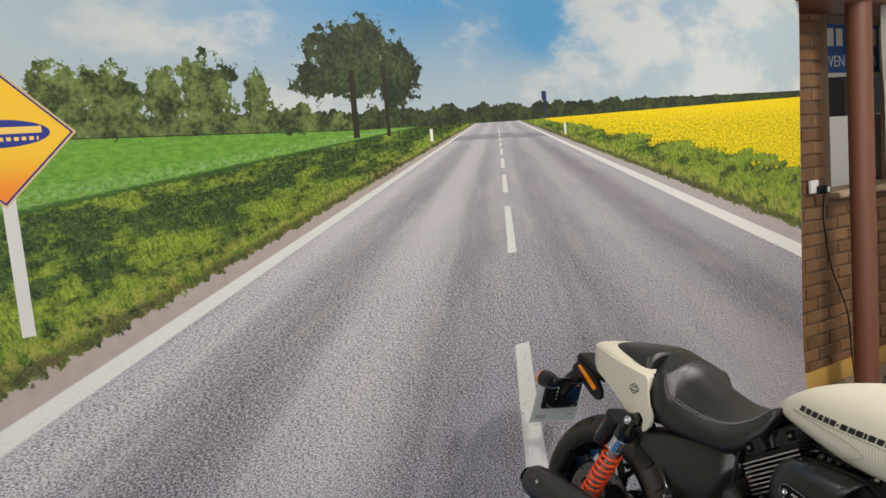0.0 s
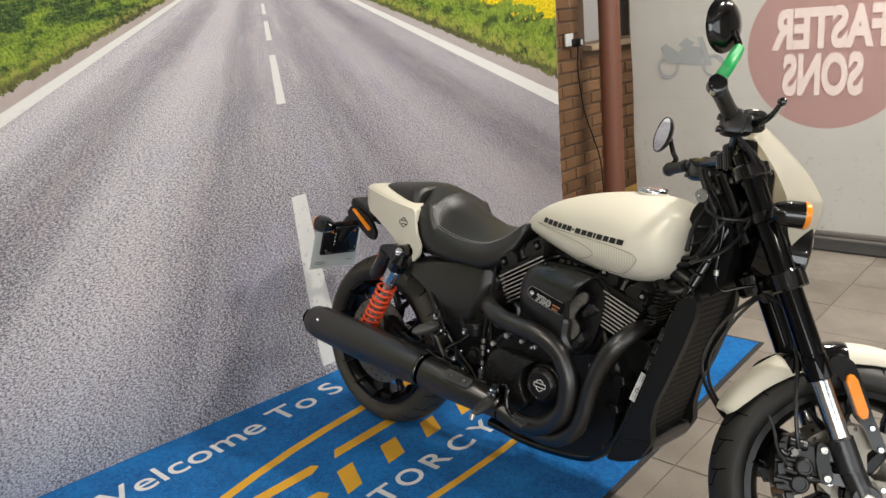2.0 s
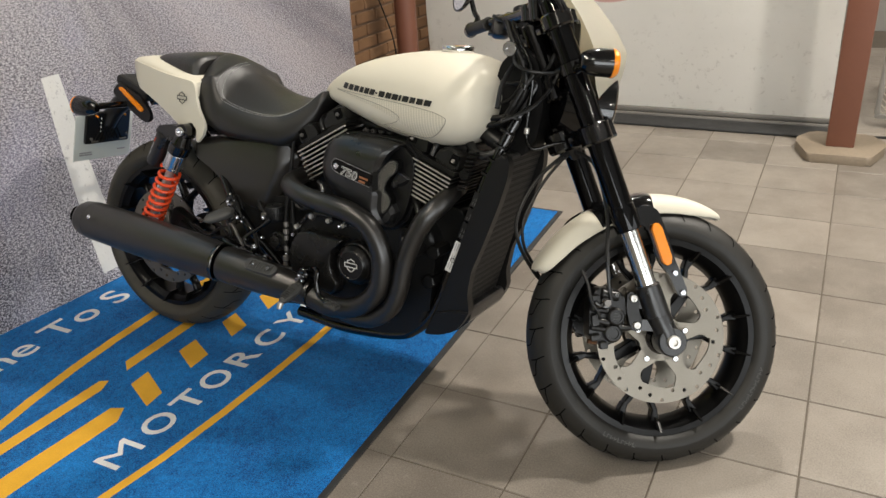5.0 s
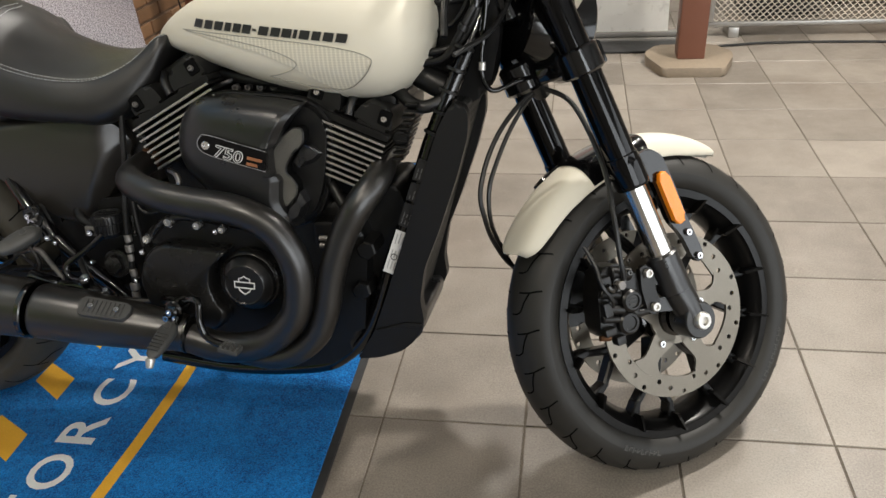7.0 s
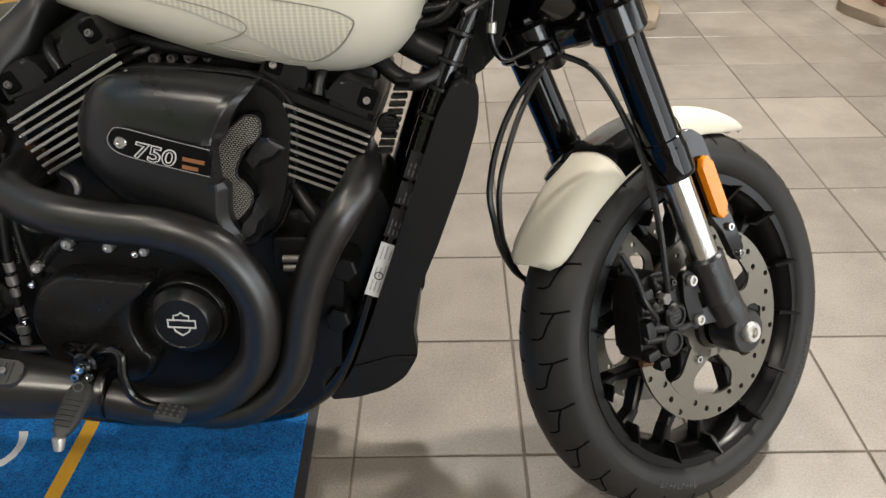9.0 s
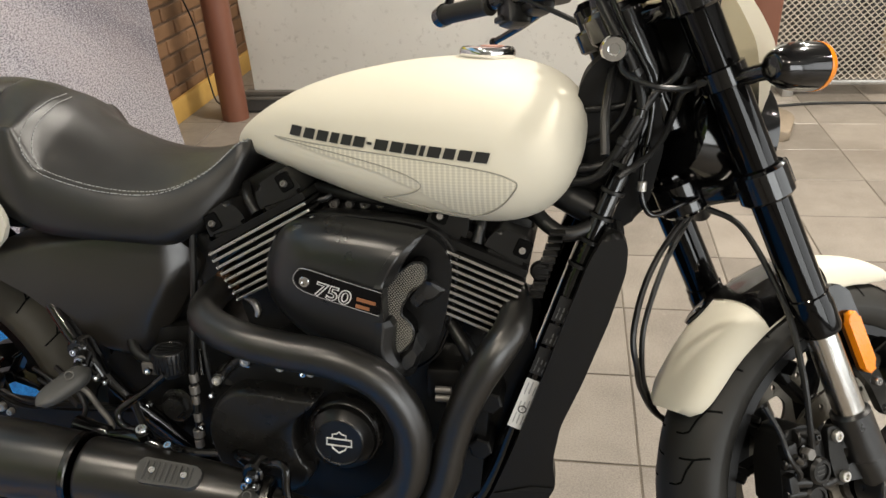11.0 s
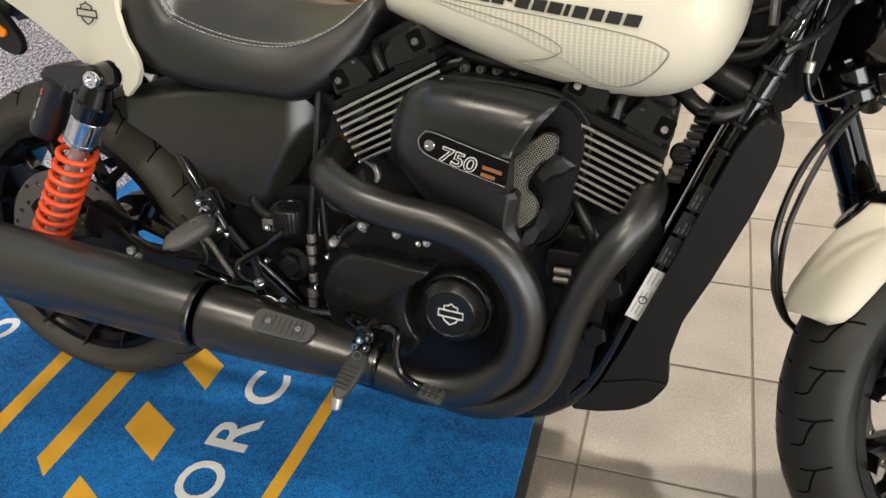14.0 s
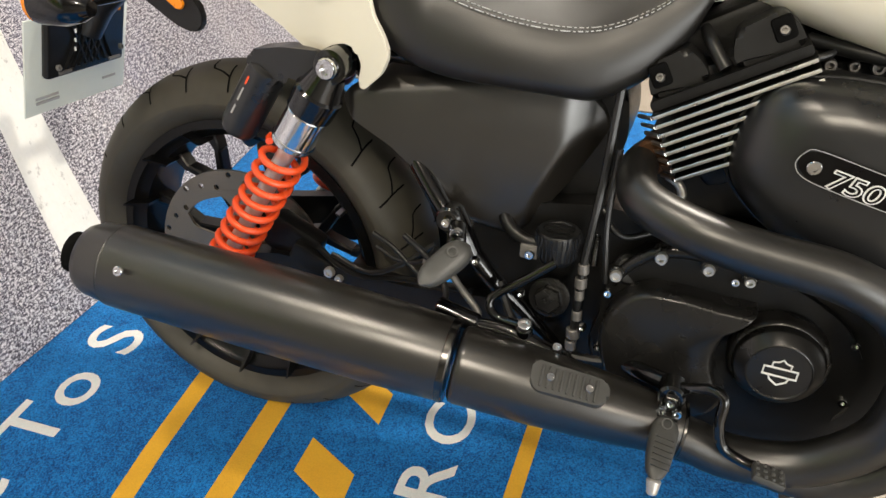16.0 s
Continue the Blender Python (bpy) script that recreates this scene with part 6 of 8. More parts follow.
def cover_depth(x, z):
    """Depth of the cover's surface at a place on its side."""
    d, best = Vector((x, z)) - acc, 9.0
    for p, q in zip(AC, AC[1:] + AC[:1]):
        p, e = Vector(p) - acc, Vector(q) - Vector(p)
        den = d.x * e.y - d.y * e.x
        if abs(den) > 1e-9:
            s, u = (p.x * e.y - p.y * e.x) / den, (p.x * d.y - p.y * d.x) / den
            if s > 0 and -0.01 <= u <= 1.01:
                best = min(best, s)
    return -float(np.interp(1 / best, *AC_DEPTH)) - ac_swell(x)


# the recess behind the scoop, with a raised wedge and a foot between the two bays
bm = bmesh.new()
prism(bm, [(0.850, 0.690), (0.905, 0.695), (0.926, 0.688), (0.942, 0.670), (0.949, 0.650), (0.948, 0.630), (0.942, 0.590), (0.934, 0.552), (0.920, 0.518), (0.905, 0.502), (0.880, 0.494), (0.850, 0.520), (0.840, 0.610)], -0.156, -0.130, 0.006, 0.012, 3)
frame_part = bp("scoop_frame", bm, "plastic", "black scoop frame", air)
for pts, ridge, y0, y1 in (([(0.893, 0.603), (0.913, 0.632), (0.923, 0.630), (0.942, 0.614), (0.928, 0.600), (0.902, 0.592)], (0.926, 0.618), -0.170, -0.166),
                           ([(0.880, 0.532), (0.902, 0.553), (0.912, 0.534), (0.902, 0.508), (0.885, 0.498), (0.872, 0.510)], (0.896, 0.522), -0.176, -0.184)):
    bm = bmesh.new()
    low = [Vector((px_, -0.140, pz_)) for px_, pz_ in pts]
    mid = [Vector((px_, y0 if px_ < 0.925 else y0 + 0.016, pz_)) for px_, pz_ in pts]
    top = [Vector((ridge[0] + (px_ - ridge[0]) * 0.55, y1 - 0.006 * (0.94 - px_) / 0.05, ridge[1] + (pz_ - ridge[1]) * 0.55)) for px_, pz_ in pts]
    loft(bm, [low, mid, top])
    bp("facet", bm, "satin", "", frame_part, angle=15)

# chamfered lips along the scoop, above and below the badge
for z0, z1, lab in ((0.634, 0.698, "satin black upper lip"), (0.586, 0.508, "satin black lower lip")):
    bm = bmesh.new()
    zs = [z0 + (z1 - z0) * i / 44 for i in range(45)]
    ys = [cover_depth(scoop(z) - 0.008, z) for z in zs]
    ys = np.polyval(np.polyfit(zs, ys, 3), zs)
    strips = []
    for i, (z, y) in enumerate(zip(zs, ys)):
        fade = min(1.0, 0.5 + i / 10, 0.4 + (44 - i) / 12)
        strips.append([bm.verts.new((scoop(z) + dx, y + dy, z)) for dx, dy in ((-0.013, 0.004), (-0.0125, -0.0014), (-0.003, -0.0018), (-0.0005, -0.0008), (0.0095 * fade, 0.009), (0.0105 * fade, 0.012), (0.0105 * fade, 0.036))])
    for a, c in zip(strips, strips[1:]):
        for k in range(6):
            bm.faces.new((a[k], a[k + 1], c[k + 1], c[k]))
    bm.faces.new(strips[0])
    bm.faces.new(strips[-1][::-1])
    bmesh.ops.recalc_face_normals(bm, faces=bm.faces)
    bp("lip", bm, "satin", lab, air, angle=22)

# wire screen: a dark backing with short woven wires
SCREEN = [(0.902, 0.662), (0.914, 0.662), (0.920, 0.657), (0.919, 0.640), (0.911, 0.630), (0.899, 0.622), (0.892, 0.611), (0.885, 0.598), (0.884, 0.586), (0.893, 0.579), (0.901, 0.567), (0.900, 0.553), (0.889, 0.536), (0.875, 0.528), (0.860, 0.534), (0.855, 0.554), (0.858, 0.580), (0.860, 0.600), (0.866, 0.626), (0.880, 0.645)]
bm = bmesh.new()
prism(bm, SCREEN, -0.1835, -0.150, 0.0, 0.004)
screen_part = bp("screen", bm, "groove", "silver woven wire screen", air, angle=20)

bm = bmesh.new()
outline = rounded(SCREEN, 0.004)
tube(bm, [Vector((p.x, -0.1836, p.y)) for p in outline + outline[:1]], 0.0019, 8, smooth=False)
bp("screen_rim", bm, "plastic", "black rim round the wire screen", air)


def inside(x, z, poly):
    hit = False
    for (xa, za), (xb, zb) in zip(poly, poly[1:] + poly[:1]):
        if (za > z) != (zb > z) and x < (xb - xa) * (z - za) / (zb - za) + xa:
            hit = not hit
    return hit


bm = bmesh.new()
for row in range(64):
    for col in range(24):
        x = 0.850 + 0.0042 * col + (0.0021 if row % 2 else 0.0)
        z = 0.522 + 0.0026 * row - (x - 0.85) * 0.18
        if inside(x, z, SCREEN):
            bar(bm, (x - 0.0015, -0.1838, z + 0.0004), (x + 0.0015, -0.1848, z - 0.0004), 0.0012, 0.0010, 0.0012)
tagged(bp("wire", bm, "wire", "bright woven wires", screen_part, angle=20), kind="stuff")


def badge_bend(x, y, z):
    return Vector((x, y - 0.0052 + cover_depth(x, z + 0.0) + 0.2290, z))


# badge: screw, number, and plain bars for the model's name
BADGE = [(0.7425, 0.637), (0.748, 0.650), (0.762, 0.653), (0.868, 0.629), (0.864, 0.597), (0.790, 0.614), (0.755, 0.624)]
bm = bmesh.new()
prism(bm, BADGE, -0.2295, -0.220, 0.0012, 0.006, shape=badge_bend)
badge = bp("badge", bm, "badge", "gloss black badge plate", air)
bm = bmesh.new()
tube(bm, [badge_bend(px_, -0.2296, pz_) for px_, pz_ in ((0.867, 0.6295), (0.815, 0.6415), (0.762, 0.6535), (0.749, 0.650), (0.7425, 0.637), (0.753, 0.624), (0.790, 0.6135), (0.863, 0.597))], 0.0005, 6, 5)
bp("badge_rim", bm, "labelg", "thin bright badge rim", badge)
bolt(badge_bend(0.7595, -0.2295, 0.6365), R_, 0.0075, 0.004, "chrome", badge)
for bold, lift, mat, lab in ((0.0011, 0.0, "labelw", "silver number"), (-0.0004, 0.0007, "badge", "black inset of the number")):
    bm = text_bm("750", 0.030, 0.0003, 1.05, bold)
    for v in bm.verts:
        q = (v.co.x - 0.0009) / 0.0525
        v.co = badge_bend(0.772 + q * 0.056 + v.co.y * 0.34, -0.2302 - lift - v.co.z, 0.6200 - q * 0.0125 + v.co.y * 0.86)
    bp("number", bm, mat, lab, badge)
for x, z, wd in ((0.8330, 0.6190, 0.026), (0.8310, 0.6095, 0.019)):
    bm = bmesh.new()
    p, q = badge_bend(x, -0.2305, z), badge_bend(x + wd, -0.2305, z - wd * 0.19)
    bar(bm, p, q, 0.0048, 0.0048, 0.0008)
    bp("name_bar", bm, "badge_copper", "", badge)

# exhaust
bm = bmesh.new()
tube(bm, [(0.612, -0.05, 0.588), (0.590, -0.12, 0.582), (0.602, -0.190, 0.571), (0.66, -0.222, 0.557), (0.73, -0.228, 0.545), (0.807, -0.230, 0.535), (0.864, -0.228, 0.508), (0.8965, -0.225, 0.460), (0.9045, -0.223, 0.408), (0.888, -0.221, 0.342), (0.830, -0.220, 0.290), (0.755, -0.221, 0.276), (0.690, -0.224, 0.292)],
     [0.020, 0.022, 0.024, 0.025, 0.0255, 0.026, 0.026, 0.026, 0.026, 0.026, 0.026, 0.027, 0.027], 24, 8)
ex = bp("exhaust_pipe", bm, "exhaust", "satin black rear exhaust pipe")
bm = bmesh.new()
tube(bm, [(1.02, -0.05, 0.588), (1.034, -0.12, 0.586), (1.031, -0.172, 0.570), (1.010, -0.198, 0.540), (0.985, -0.204, 0.497), (0.967, -0.206, 0.452), (0.953, -0.206, 0.402), (0.943, -0.206, 0.355), (0.922, -0.206, 0.305), (0.880, -0.207, 0.268), (0.835, -0.208, 0.256), (0.78, -0.212, 0.262)], [0.020, 0.022, 0.0235, 0.024, 0.0235, 0.023, 0.023, 0.023, 0.0225, 0.022, 0.022, 0.020], 24, 8)
bp("exhaust_pipe", bm, "exhaust", "satin black front exhaust pipe")
bm = bmesh.new()
cyl(bm, (0.612, -0.08, 0.600), (0.602, -0.118, 0.592), 0.022, seg=20, bev=0.003)
bp("pipe_joint", bm, "copper", "browned exhaust joint", ex)
MF0, MF1 = Vector((-0.090, -0.288, 0.408)), Vector((0.405, -0.250, 0.344))
ml = (MF1 - MF0).length
bm = bmesh.new()
lathe(bm, [(0.030, 0.004), (0.036, 0.0), (0.044, 0.004), (0.050, 0.016), (0.0535, 0.045), (0.0538, 0.047), (0.0530, 0.048), (0.0555, 0.05), (0.0575, ml * 0.5), (0.0555, ml * 0.85), (0.0520, ml)], MF0, MF1 - MF0, 56)
muffler = bp("muffler", bm, "muffler", "satin black muffler with a tapered front shield", angle=50)
# closed disc; its near-black colour stands in for the shaded opening
bm = bmesh.new()
lathe(bm, [(0.020, 0.0), (0.028, 0.001), (0.028, -0.02)], MF0 + (MF1 - MF0) * -0.002, MF1 - MF0, 32, cap=True)
bp("outlet", bm, "groove", "dark exhaust outlet", muffler)
bolt((0.004, -0.338, 0.430), (0.1, -0.9, 0.35), 0.0065, 0.004, "chrome", muffler)
bm = bmesh.new()
lathe(bm, [(0.0515, 0), (0.0532, 0.002), (0.0532, 0.009), (0.0515, 0.011)], MF1 - (MF1 - MF0).normalized() * 0.004, MF1 - MF0, 48)
bp("clamp_band", bm, "clamp", "dark polished clamp band", muffler)
S0, S1 = Vector((0.416, -0.249, 0.342)), Vector((0.690, -0.224, 0.300))
sl = (S1 - S0).length
bm = bmesh.new()
lathe(bm, [(0.042, 0), (0.0475, 0.003), (0.0495, 0.010), (0.0475, sl * 0.35), (0.041, sl * 0.7), (0.034, sl * 0.93), (0.0335, sl), (0.029, sl + 0.001)], S0, S1 - S0, 48)
shieldp = bp("heat_shield", bm, "muffler", "satin black tapered heat shield", muffler, angle=50)
bm = bmesh.new()
lathe(bm, [(0.0335, 0), (0.0352, 0.001), (0.0352, 0.004), (0.0335, 0.005)], S1 - (S1 - S0).normalized() * 0.004, S1 - S0, 40)
bp("clamp_band", bm, "clamp", "dark polished clamp band", shieldp)
# heel plate on the shield
hd = (S1 - S0).normalized()
hu = Vector((0, -0.52, 0.85))
hu = (hu - hd * hu.dot(hd)).normalized()
hs = hd.cross(hu)
HM = Matrix(((hd.x, hs.x, hu.x, 0.556), (hd.y, hs.y, hu.y, -0.260), (hd.z, hs.z, hu.z, 0.352), (0, 0, 0, 1)))
bm = bmesh.new()
prism(bm, [(-0.046, -0.019), (-0.044, 0.012), (-0.034, 0.019), (0.040, 0.016), (0.048, 0.004), (0.046, -0.017)], -0.006, 0.010, 0.003, 0.008)
apply(bm, Matrix(((1, 0, 0, 0), (0, 0, 1, 0), (0, 1, 0, 0), (0, 0, 0, 1))))
apply(bm, HM)
heel = bp("heel_plate", bm, "peg", "ribbed black heel plate")
for k in range(9):
    bm = box(bmesh.new(), (-0.032 + 0.008 * k, 0, 0.0105), (0.0036, 0.027, 0.003), 0.0008, None, 1)
    bp("rib", apply(bm, HM), "peg", "", heel)
for k in (-0.022, 0.024):
    bolt((HM @ Vector((k, 0, 0.011))), hu, 0.0055, 0.004, "chrome", heel)

# frame, swing arm, radiator
bm = bmesh.new()
tube(bm, [(1.205, -0.03, 0.865), (1.168, -0.065, 0.765), (1.135, -0.088, 0.682), (1.105, -0.100, 0.602), (1.0775, -0.105, 0.509), (1.0595, -0.106, 0.4675), (1.042, -0.107, 0.424), (1.025, -0.108, 0.375), (1.007, -0.109, 0.3195), (0.982, -0.110, 0.2645), (0.94, -0.110, 0.218), (0.88, -0.112, 0.190), (0.72, -0.11, 0.175), (0.56, -0.11, 0.19)], 0.0145, 16)
fr = bp("frame_tube", bm, "gloss", "gloss black frame tube")
bm = bmesh.new()
tube(bm, [(1.185, 0.03, 0.865), (1.150, 0.075, 0.76), (1.098, 0.118, 0.62), (1.011, 0.124, 0.368), (0.945, 0.118, 0.245), (0.88, 0.112, 0.195), (0.56, 0.11, 0.19)], 0.0175, 14)
bp("frame_tube", bm, "gloss", "gloss black frame tube")
bm = bmesh.new()
tube(bm, [(1.20, 0, 0.90), (1.08, 0, 0.80), (0.90, 0, 0.76), (0.65, 0, 0.73), (0.50, 0, 0.66)], 0.026, 14)
cyl(bm, (1.160, 0, 0.975), (1.235, 0, 0.81), 0.032, seg=24, bev=0.004)
bp("backbone", bm, "gloss", "gloss black frame backbone and steering head")
for sgn in (-1, 1):
    bm = bmesh.new()
    tube(bm, [(0.20, sgn * 0.105, 0.685), (0.262, sgn * 0.108, 0.625), (0.297, sgn * 0.122, 0.575), (0.358, sgn * 0.145, 0.498), (0.420, sgn * 0.148, 0.422), (0.49, sgn * 0.13, 0.34), (0.56, sgn * 0.11, 0.25)], 0.0125, 12)
    bp("rear_frame_tube", bm, "gloss", "gloss black rear frame tube")
    bm = bmesh.new()
    tube(bm, [(0.20, sgn * 0.125, 0.69), (0.30, sgn * 0.115, 0.68), (0.45, sgn * 0.09, 0.67), (0.62, sgn * 0.06, 0.72)], 0.013, 10)
    bp("seat_rail", bm, "gloss", "gloss black seat rail")
    bm = bmesh.new()
    prism(bm, [(-0.05, 0.335), (-0.02, 0.352), (0.10, 0.372), (0.30, 0.360), (0.47, 0.372), (0.50, 0.340), (0.47, 0.305), (0.20, 0.300), (0.0, 0.278), (-0.05, 0.290)], sgn * 0.100, sgn * 0.128, 0.006, 0.01)
    bp("swing_arm", bm, "engine", "black swing arm")
bm = bmesh.new()
prism(bm, [(0.31, 0.62), (0.30, 0.50), (0.33, 0.42), (0.36, 0.42), (0.35, 0.50), (0.36, 0.62)], -0.07, 0.07, 0.008, 0.02)
tube(bm, [(0.08, 0, 0.635), (0.18, 0, 0.650), (0.27, 0, 0.600), (0.325, 0, 0.50)], 0.012, 8)
bp("mudguard", bm, "plastic", "black inner mudguard")
RAD = [(1.168, 0.694), (1.180, 0.676), (1.179, 0.640), (1.160, 0.570), (1.127, 0.474), (1.100, 0.406), (1.090, 0.345), (1.096, 0.300), (1.076, 0.262), (1.046, 0.232), (1.000, 0.212), (0.955, 0.205), (0.968, 0.222), (1.000, 0.275), (1.030, 0.355), (1.065, 0.458), (1.100, 0.565), (1.129, 0.651), (1.150, 0.690)]


def rad_bend(sgn):
    def f(x, y, z):
        return Vector((x, sgn * (y + 0.012 * math.sin(min(1.0, max(0.0, (z - 0.2) / 0.5)) * math.pi) - 0.02 * max(0, (0.26 - z) / 0.06)), z))
    return f


for sgn in (-1, 1):
    bm = bmesh.new()
    prism(bm, RAD, 0.094, 0.122, 0.008, 0.012, 3, rad_bend(sgn))
    shroud = bp("radiator_shroud", bm, "shroud", "satin black radiator shroud", angle=50)
    if sgn == -1:
        bm = bmesh.new()
        prism(bm, [(1.004, 0.282), (1.060, 0.300), (1.092, 0.300), (1.088, 0.292), (1.058, 0.290)], -0.132, -0.120, 0.002)
        bp("ridge", bm, "shroud", "", shroud)
bm = bmesh.new()
ra = math.atan2(1.160 - 1.075, 0.66 - 0.36)
box(bm, (1.102, 0, 0.475), (0.028, 0.195, 0.45), 0.004, Euler((0, ra, 0)).to_matrix().to_4x4())
bp("radiator", bm, "radcore", "black radiator core behind a mesh")
bm = bmesh.new()
prism(bm, [(1.09, 0.30), (1.085, 0.265), (1.05, 0.232), (0.96, 0.206), (0.965, 0.218), (1.03, 0.25), (1.06, 0.30)], -0.10, 0.10, 0.006, 0.01)
bp("belly_scoop", bm, "satin", "satin black lower scoop")
# solid block; its near-black colour stands in for the shaded inside of the neck
bm = bmesh.new()
prism(bm, [(1.090, 0.80), (1.115, 0.895), (1.165, 0.935), (1.205, 0.90), (1.225, 0.80), (1.205, 0.70), (1.150, 0.665), (1.095, 0.70)], -0.048, 0.048, 0.015, 0.02)
bp("neck_cover", bm, "neck", "black cover on the steering neck, darkened for the shaded space inside")
# labels on the frame tube
LABEL_A, LABEL_B = Vector((1.019, -0.1245, 0.3515)), Vector((1.108, -0.1155, 0.6055))
for k0, k1, mat, lab, rows in ((0.16, 0.465, "labelw", "white printed label", 9), (0.50, 0.66, "ink", "black label film with grey print", 6), (0.68, 0.80, "ink", "black label film with grey print", 5), (0.82, 0.96, "ink", "black label film with grey print", 6)):
    a, e = LABEL_A.lerp(LABEL_B, k0), LABEL_A.lerp(LABEL_B, k1)
    wd = 0.022
    bm = bmesh.new()
    bar(bm, a, e, wd, wd, 0.0012)
    lb = bp("label", bm, mat, lab, fr)
    dn = (e - a).normalized()
    side = dn.cross(Vector((0, 1, 0))).normalized()
    rng_l = random.Random(int(k0 * 100))
    for i in range(rows):
        # lines of print along the label, in short blocks of uneven length
        row, f0 = i % 3, 0.08 + 0.30 * (i // 3) + rng_l.uniform(0, 0.05)
        ln = rng_l.uniform(0.14, 0.25) * (e - a).length
        c = a.lerp(e, f0) + Vector((0, -0.0011, 0)) + side * (wd * (0.26 * row - 0.26))
        bm = bmesh.new()
        bar(bm, c, c + dn * ln, 0.0022 if row == 1 else 0.0014, 0.0018 if row == 1 else 0.0014, 0.0006)
        bp("print", bm, "print_dim" if mat == "ink" else "labelg", "", lb)
    if mat == "labelw":
        c = a.lerp(e, 0.40) + Vector((0, -0.0014, 0))
        bm = bmesh.new()
        lathe(bm, [(0.0062, 0), (0.0062, 0.0008), (0.0048, 0.0008), (0.0048, 0)], c, R_, 20, cap=False)
        bp("ring_mark", bm, "ink", "", lb)

# rear shock, reservoir
for sgn in (-1, 1):
    top, low = Vector((0.226, sgn * 0.172, 0.672)), Vector((0.020, sgn * 0.165, 0.338))
    ax = (low - top).normalized()
    bm = bmesh.new()
    lathe(bm, [(0.010, -0.018), (0.021, -0.016), (0.021, 0.016), (0.010, 0.018)], top, (0, 1, 0), 24)
    tube(bm, [top + ax * 0.012, top + ax * 0.045], [0.020, 0.030], 20, smooth=False)
    cyl(bm, top + ax * 0.040, top + ax * 0.075, 0.0315, 0.0300, 28, 0.003)
    body = bp("shock", bm, "gloss", "rear shock with an orange coil spring")
    bolt(top + Vector((0, sgn * 0.018, 0)), (0, sgn, 0), 0.0135, 0.010, "chrome", body)
    bm = bmesh.new()
    cyl(bm, top + ax * 0.074, top + ax * 0.128, 0.0275, seg=32, bev=0.002)
    lathe(bm, [(0.0275, 0), (0.0292, 0.001), (0.0292, 0.004), (0.0275, 0.005)], top + ax * 0.118, ax, 32)
    bp("collar", bm, "chrome", "chrome preload collar", body)
    bm = bmesh.new()
    cyl(bm, top + ax * 0.12, low, 0.012, seg=16)
    bp("rod", bm, "steel", "steel damper rod", body)
    _, u, w = frame_of(ax)
    pts = []
    turns, s0, s1 = 10.5, 0.134, 0.372
    for i in range(int(turns * 20) + 1):
        a = 2 * math.pi * i / 20
        f = i / (turns * 20)
        f = f ** 0.96
        pts.append(top + ax * (s0 + (s1 - s0) * f) + (u * math.cos(a) + w * math.sin(a)) * 0.0275)
    bm = bmesh.new()
    tube(bm, pts, 0.0050, 10, smooth=False)
    bp("spring", bm, "orange", "bright orange coil spring", body, angle=80)
    r0, r1 = Vector((0.124, sgn * 0.150, 0.655)), Vector((0.066, sgn * 0.150, 0.560))
    bm = bmesh.new()
    lathe(bm, [(0.018, 0), (0.0245, 0.004), (0.0255, 0.010), (0.0255, 0.096), (0.023, 0.106), (0.014, 0.109)], r0, r1 - r0, 32)
    prism(bm, [(0.098, 0.652), (0.104, 0.676), (0.150, 0.684), (0.205, 0.684), (0.222, 0.655), (0.205, 0.640), (0.150, 0.648), (0.128, 0.628)], sgn * 0.132, sgn * 0.166, 0.007, 0.008)
    res = bp("reservoir", bm, "satin", "satin black shock reservoir", body)
    for k, (f, ln, mat) in enumerate(((0.20, 0.012, "orange"), (0.40, 0.020, "labelg"), (0.62, 0.014, "labelg"))):
        bm = bmesh.new()
        cc = r0.lerp(r1, f) + Vector((-0.008, sgn * 0.0246, 0.004))
        bar(bm, cc - (r1 - r0).normalized() * (ln / 2), cc + (r1 - r0).normalized() * (ln / 2), 0.0022, 0.0022, 0.0008)
        bp("print", bm, mat, "", res)
bm = bmesh.new()
box(bm, (0.115, -0.098, 0.385), (0.085, 0.035, 0.06), 0.01, Euler((0, radians(25), 0)).to_matrix().to_4x4())
box(bm, (0.155, -0.118, 0.365), (0.075, 0.02, 0.035), 0.006, Euler((0, radians(25), 0)).to_matrix().to_4x4())
tube(bm, [(0.165, -0.125, 0.395), (0.20, -0.128, 0.372), (0.24, -0.128, 0.362), (0.30, -0.13, 0.372), (0.40, -0.13, 0.375)], 0.0045, 8)
cal = bp("rear_caliper", bm, "engine", "black rear brake caliper")
bolt((0.185, -0.128, 0.360), R_, 0.008, 0.008, "steel", cal)
bolt((0.20, -0.128, 0.352), R_, 0.006, 0.008, "steel", cal)
bolt((0.0, -0.128, 0.312), R_, 0.016, 0.014, "steel", bike, name="axle_nut")


# foot controls on the right side
def pad(bm, a, b, w, t, n, wide=0.0):
    """A rounded rubber foot peg from a to b."""
    a, b, n = Vector(a), Vector(b), Vector(n).normalized()
    d = (b - a).normalized()
    n = (n - d * n.dot(d)).normalized()
    s = d.cross(n)
    ln = (b - a).length
    rings = []
    for k in range(11):
        f = k / 10
        r = math.sqrt(max(0.02, 1 - abs(2 * f - 1) ** 3.2)) * (1.0 - wide * f if wide > 0 else 0.72 + 0.28 * f)
        rings.append([a + d * (ln * f) + (s * (w / 2 * math.copysign(abs(math.cos(q)) ** 0.7, math.cos(q))) + n * (t / 2 * math.copysign(abs(math.sin(q)) ** 0.7, math.sin(q)))) * r for q in [2 * math.pi * i / 20 for i in range(20)]])
    loft(bm, rings)
    return bm


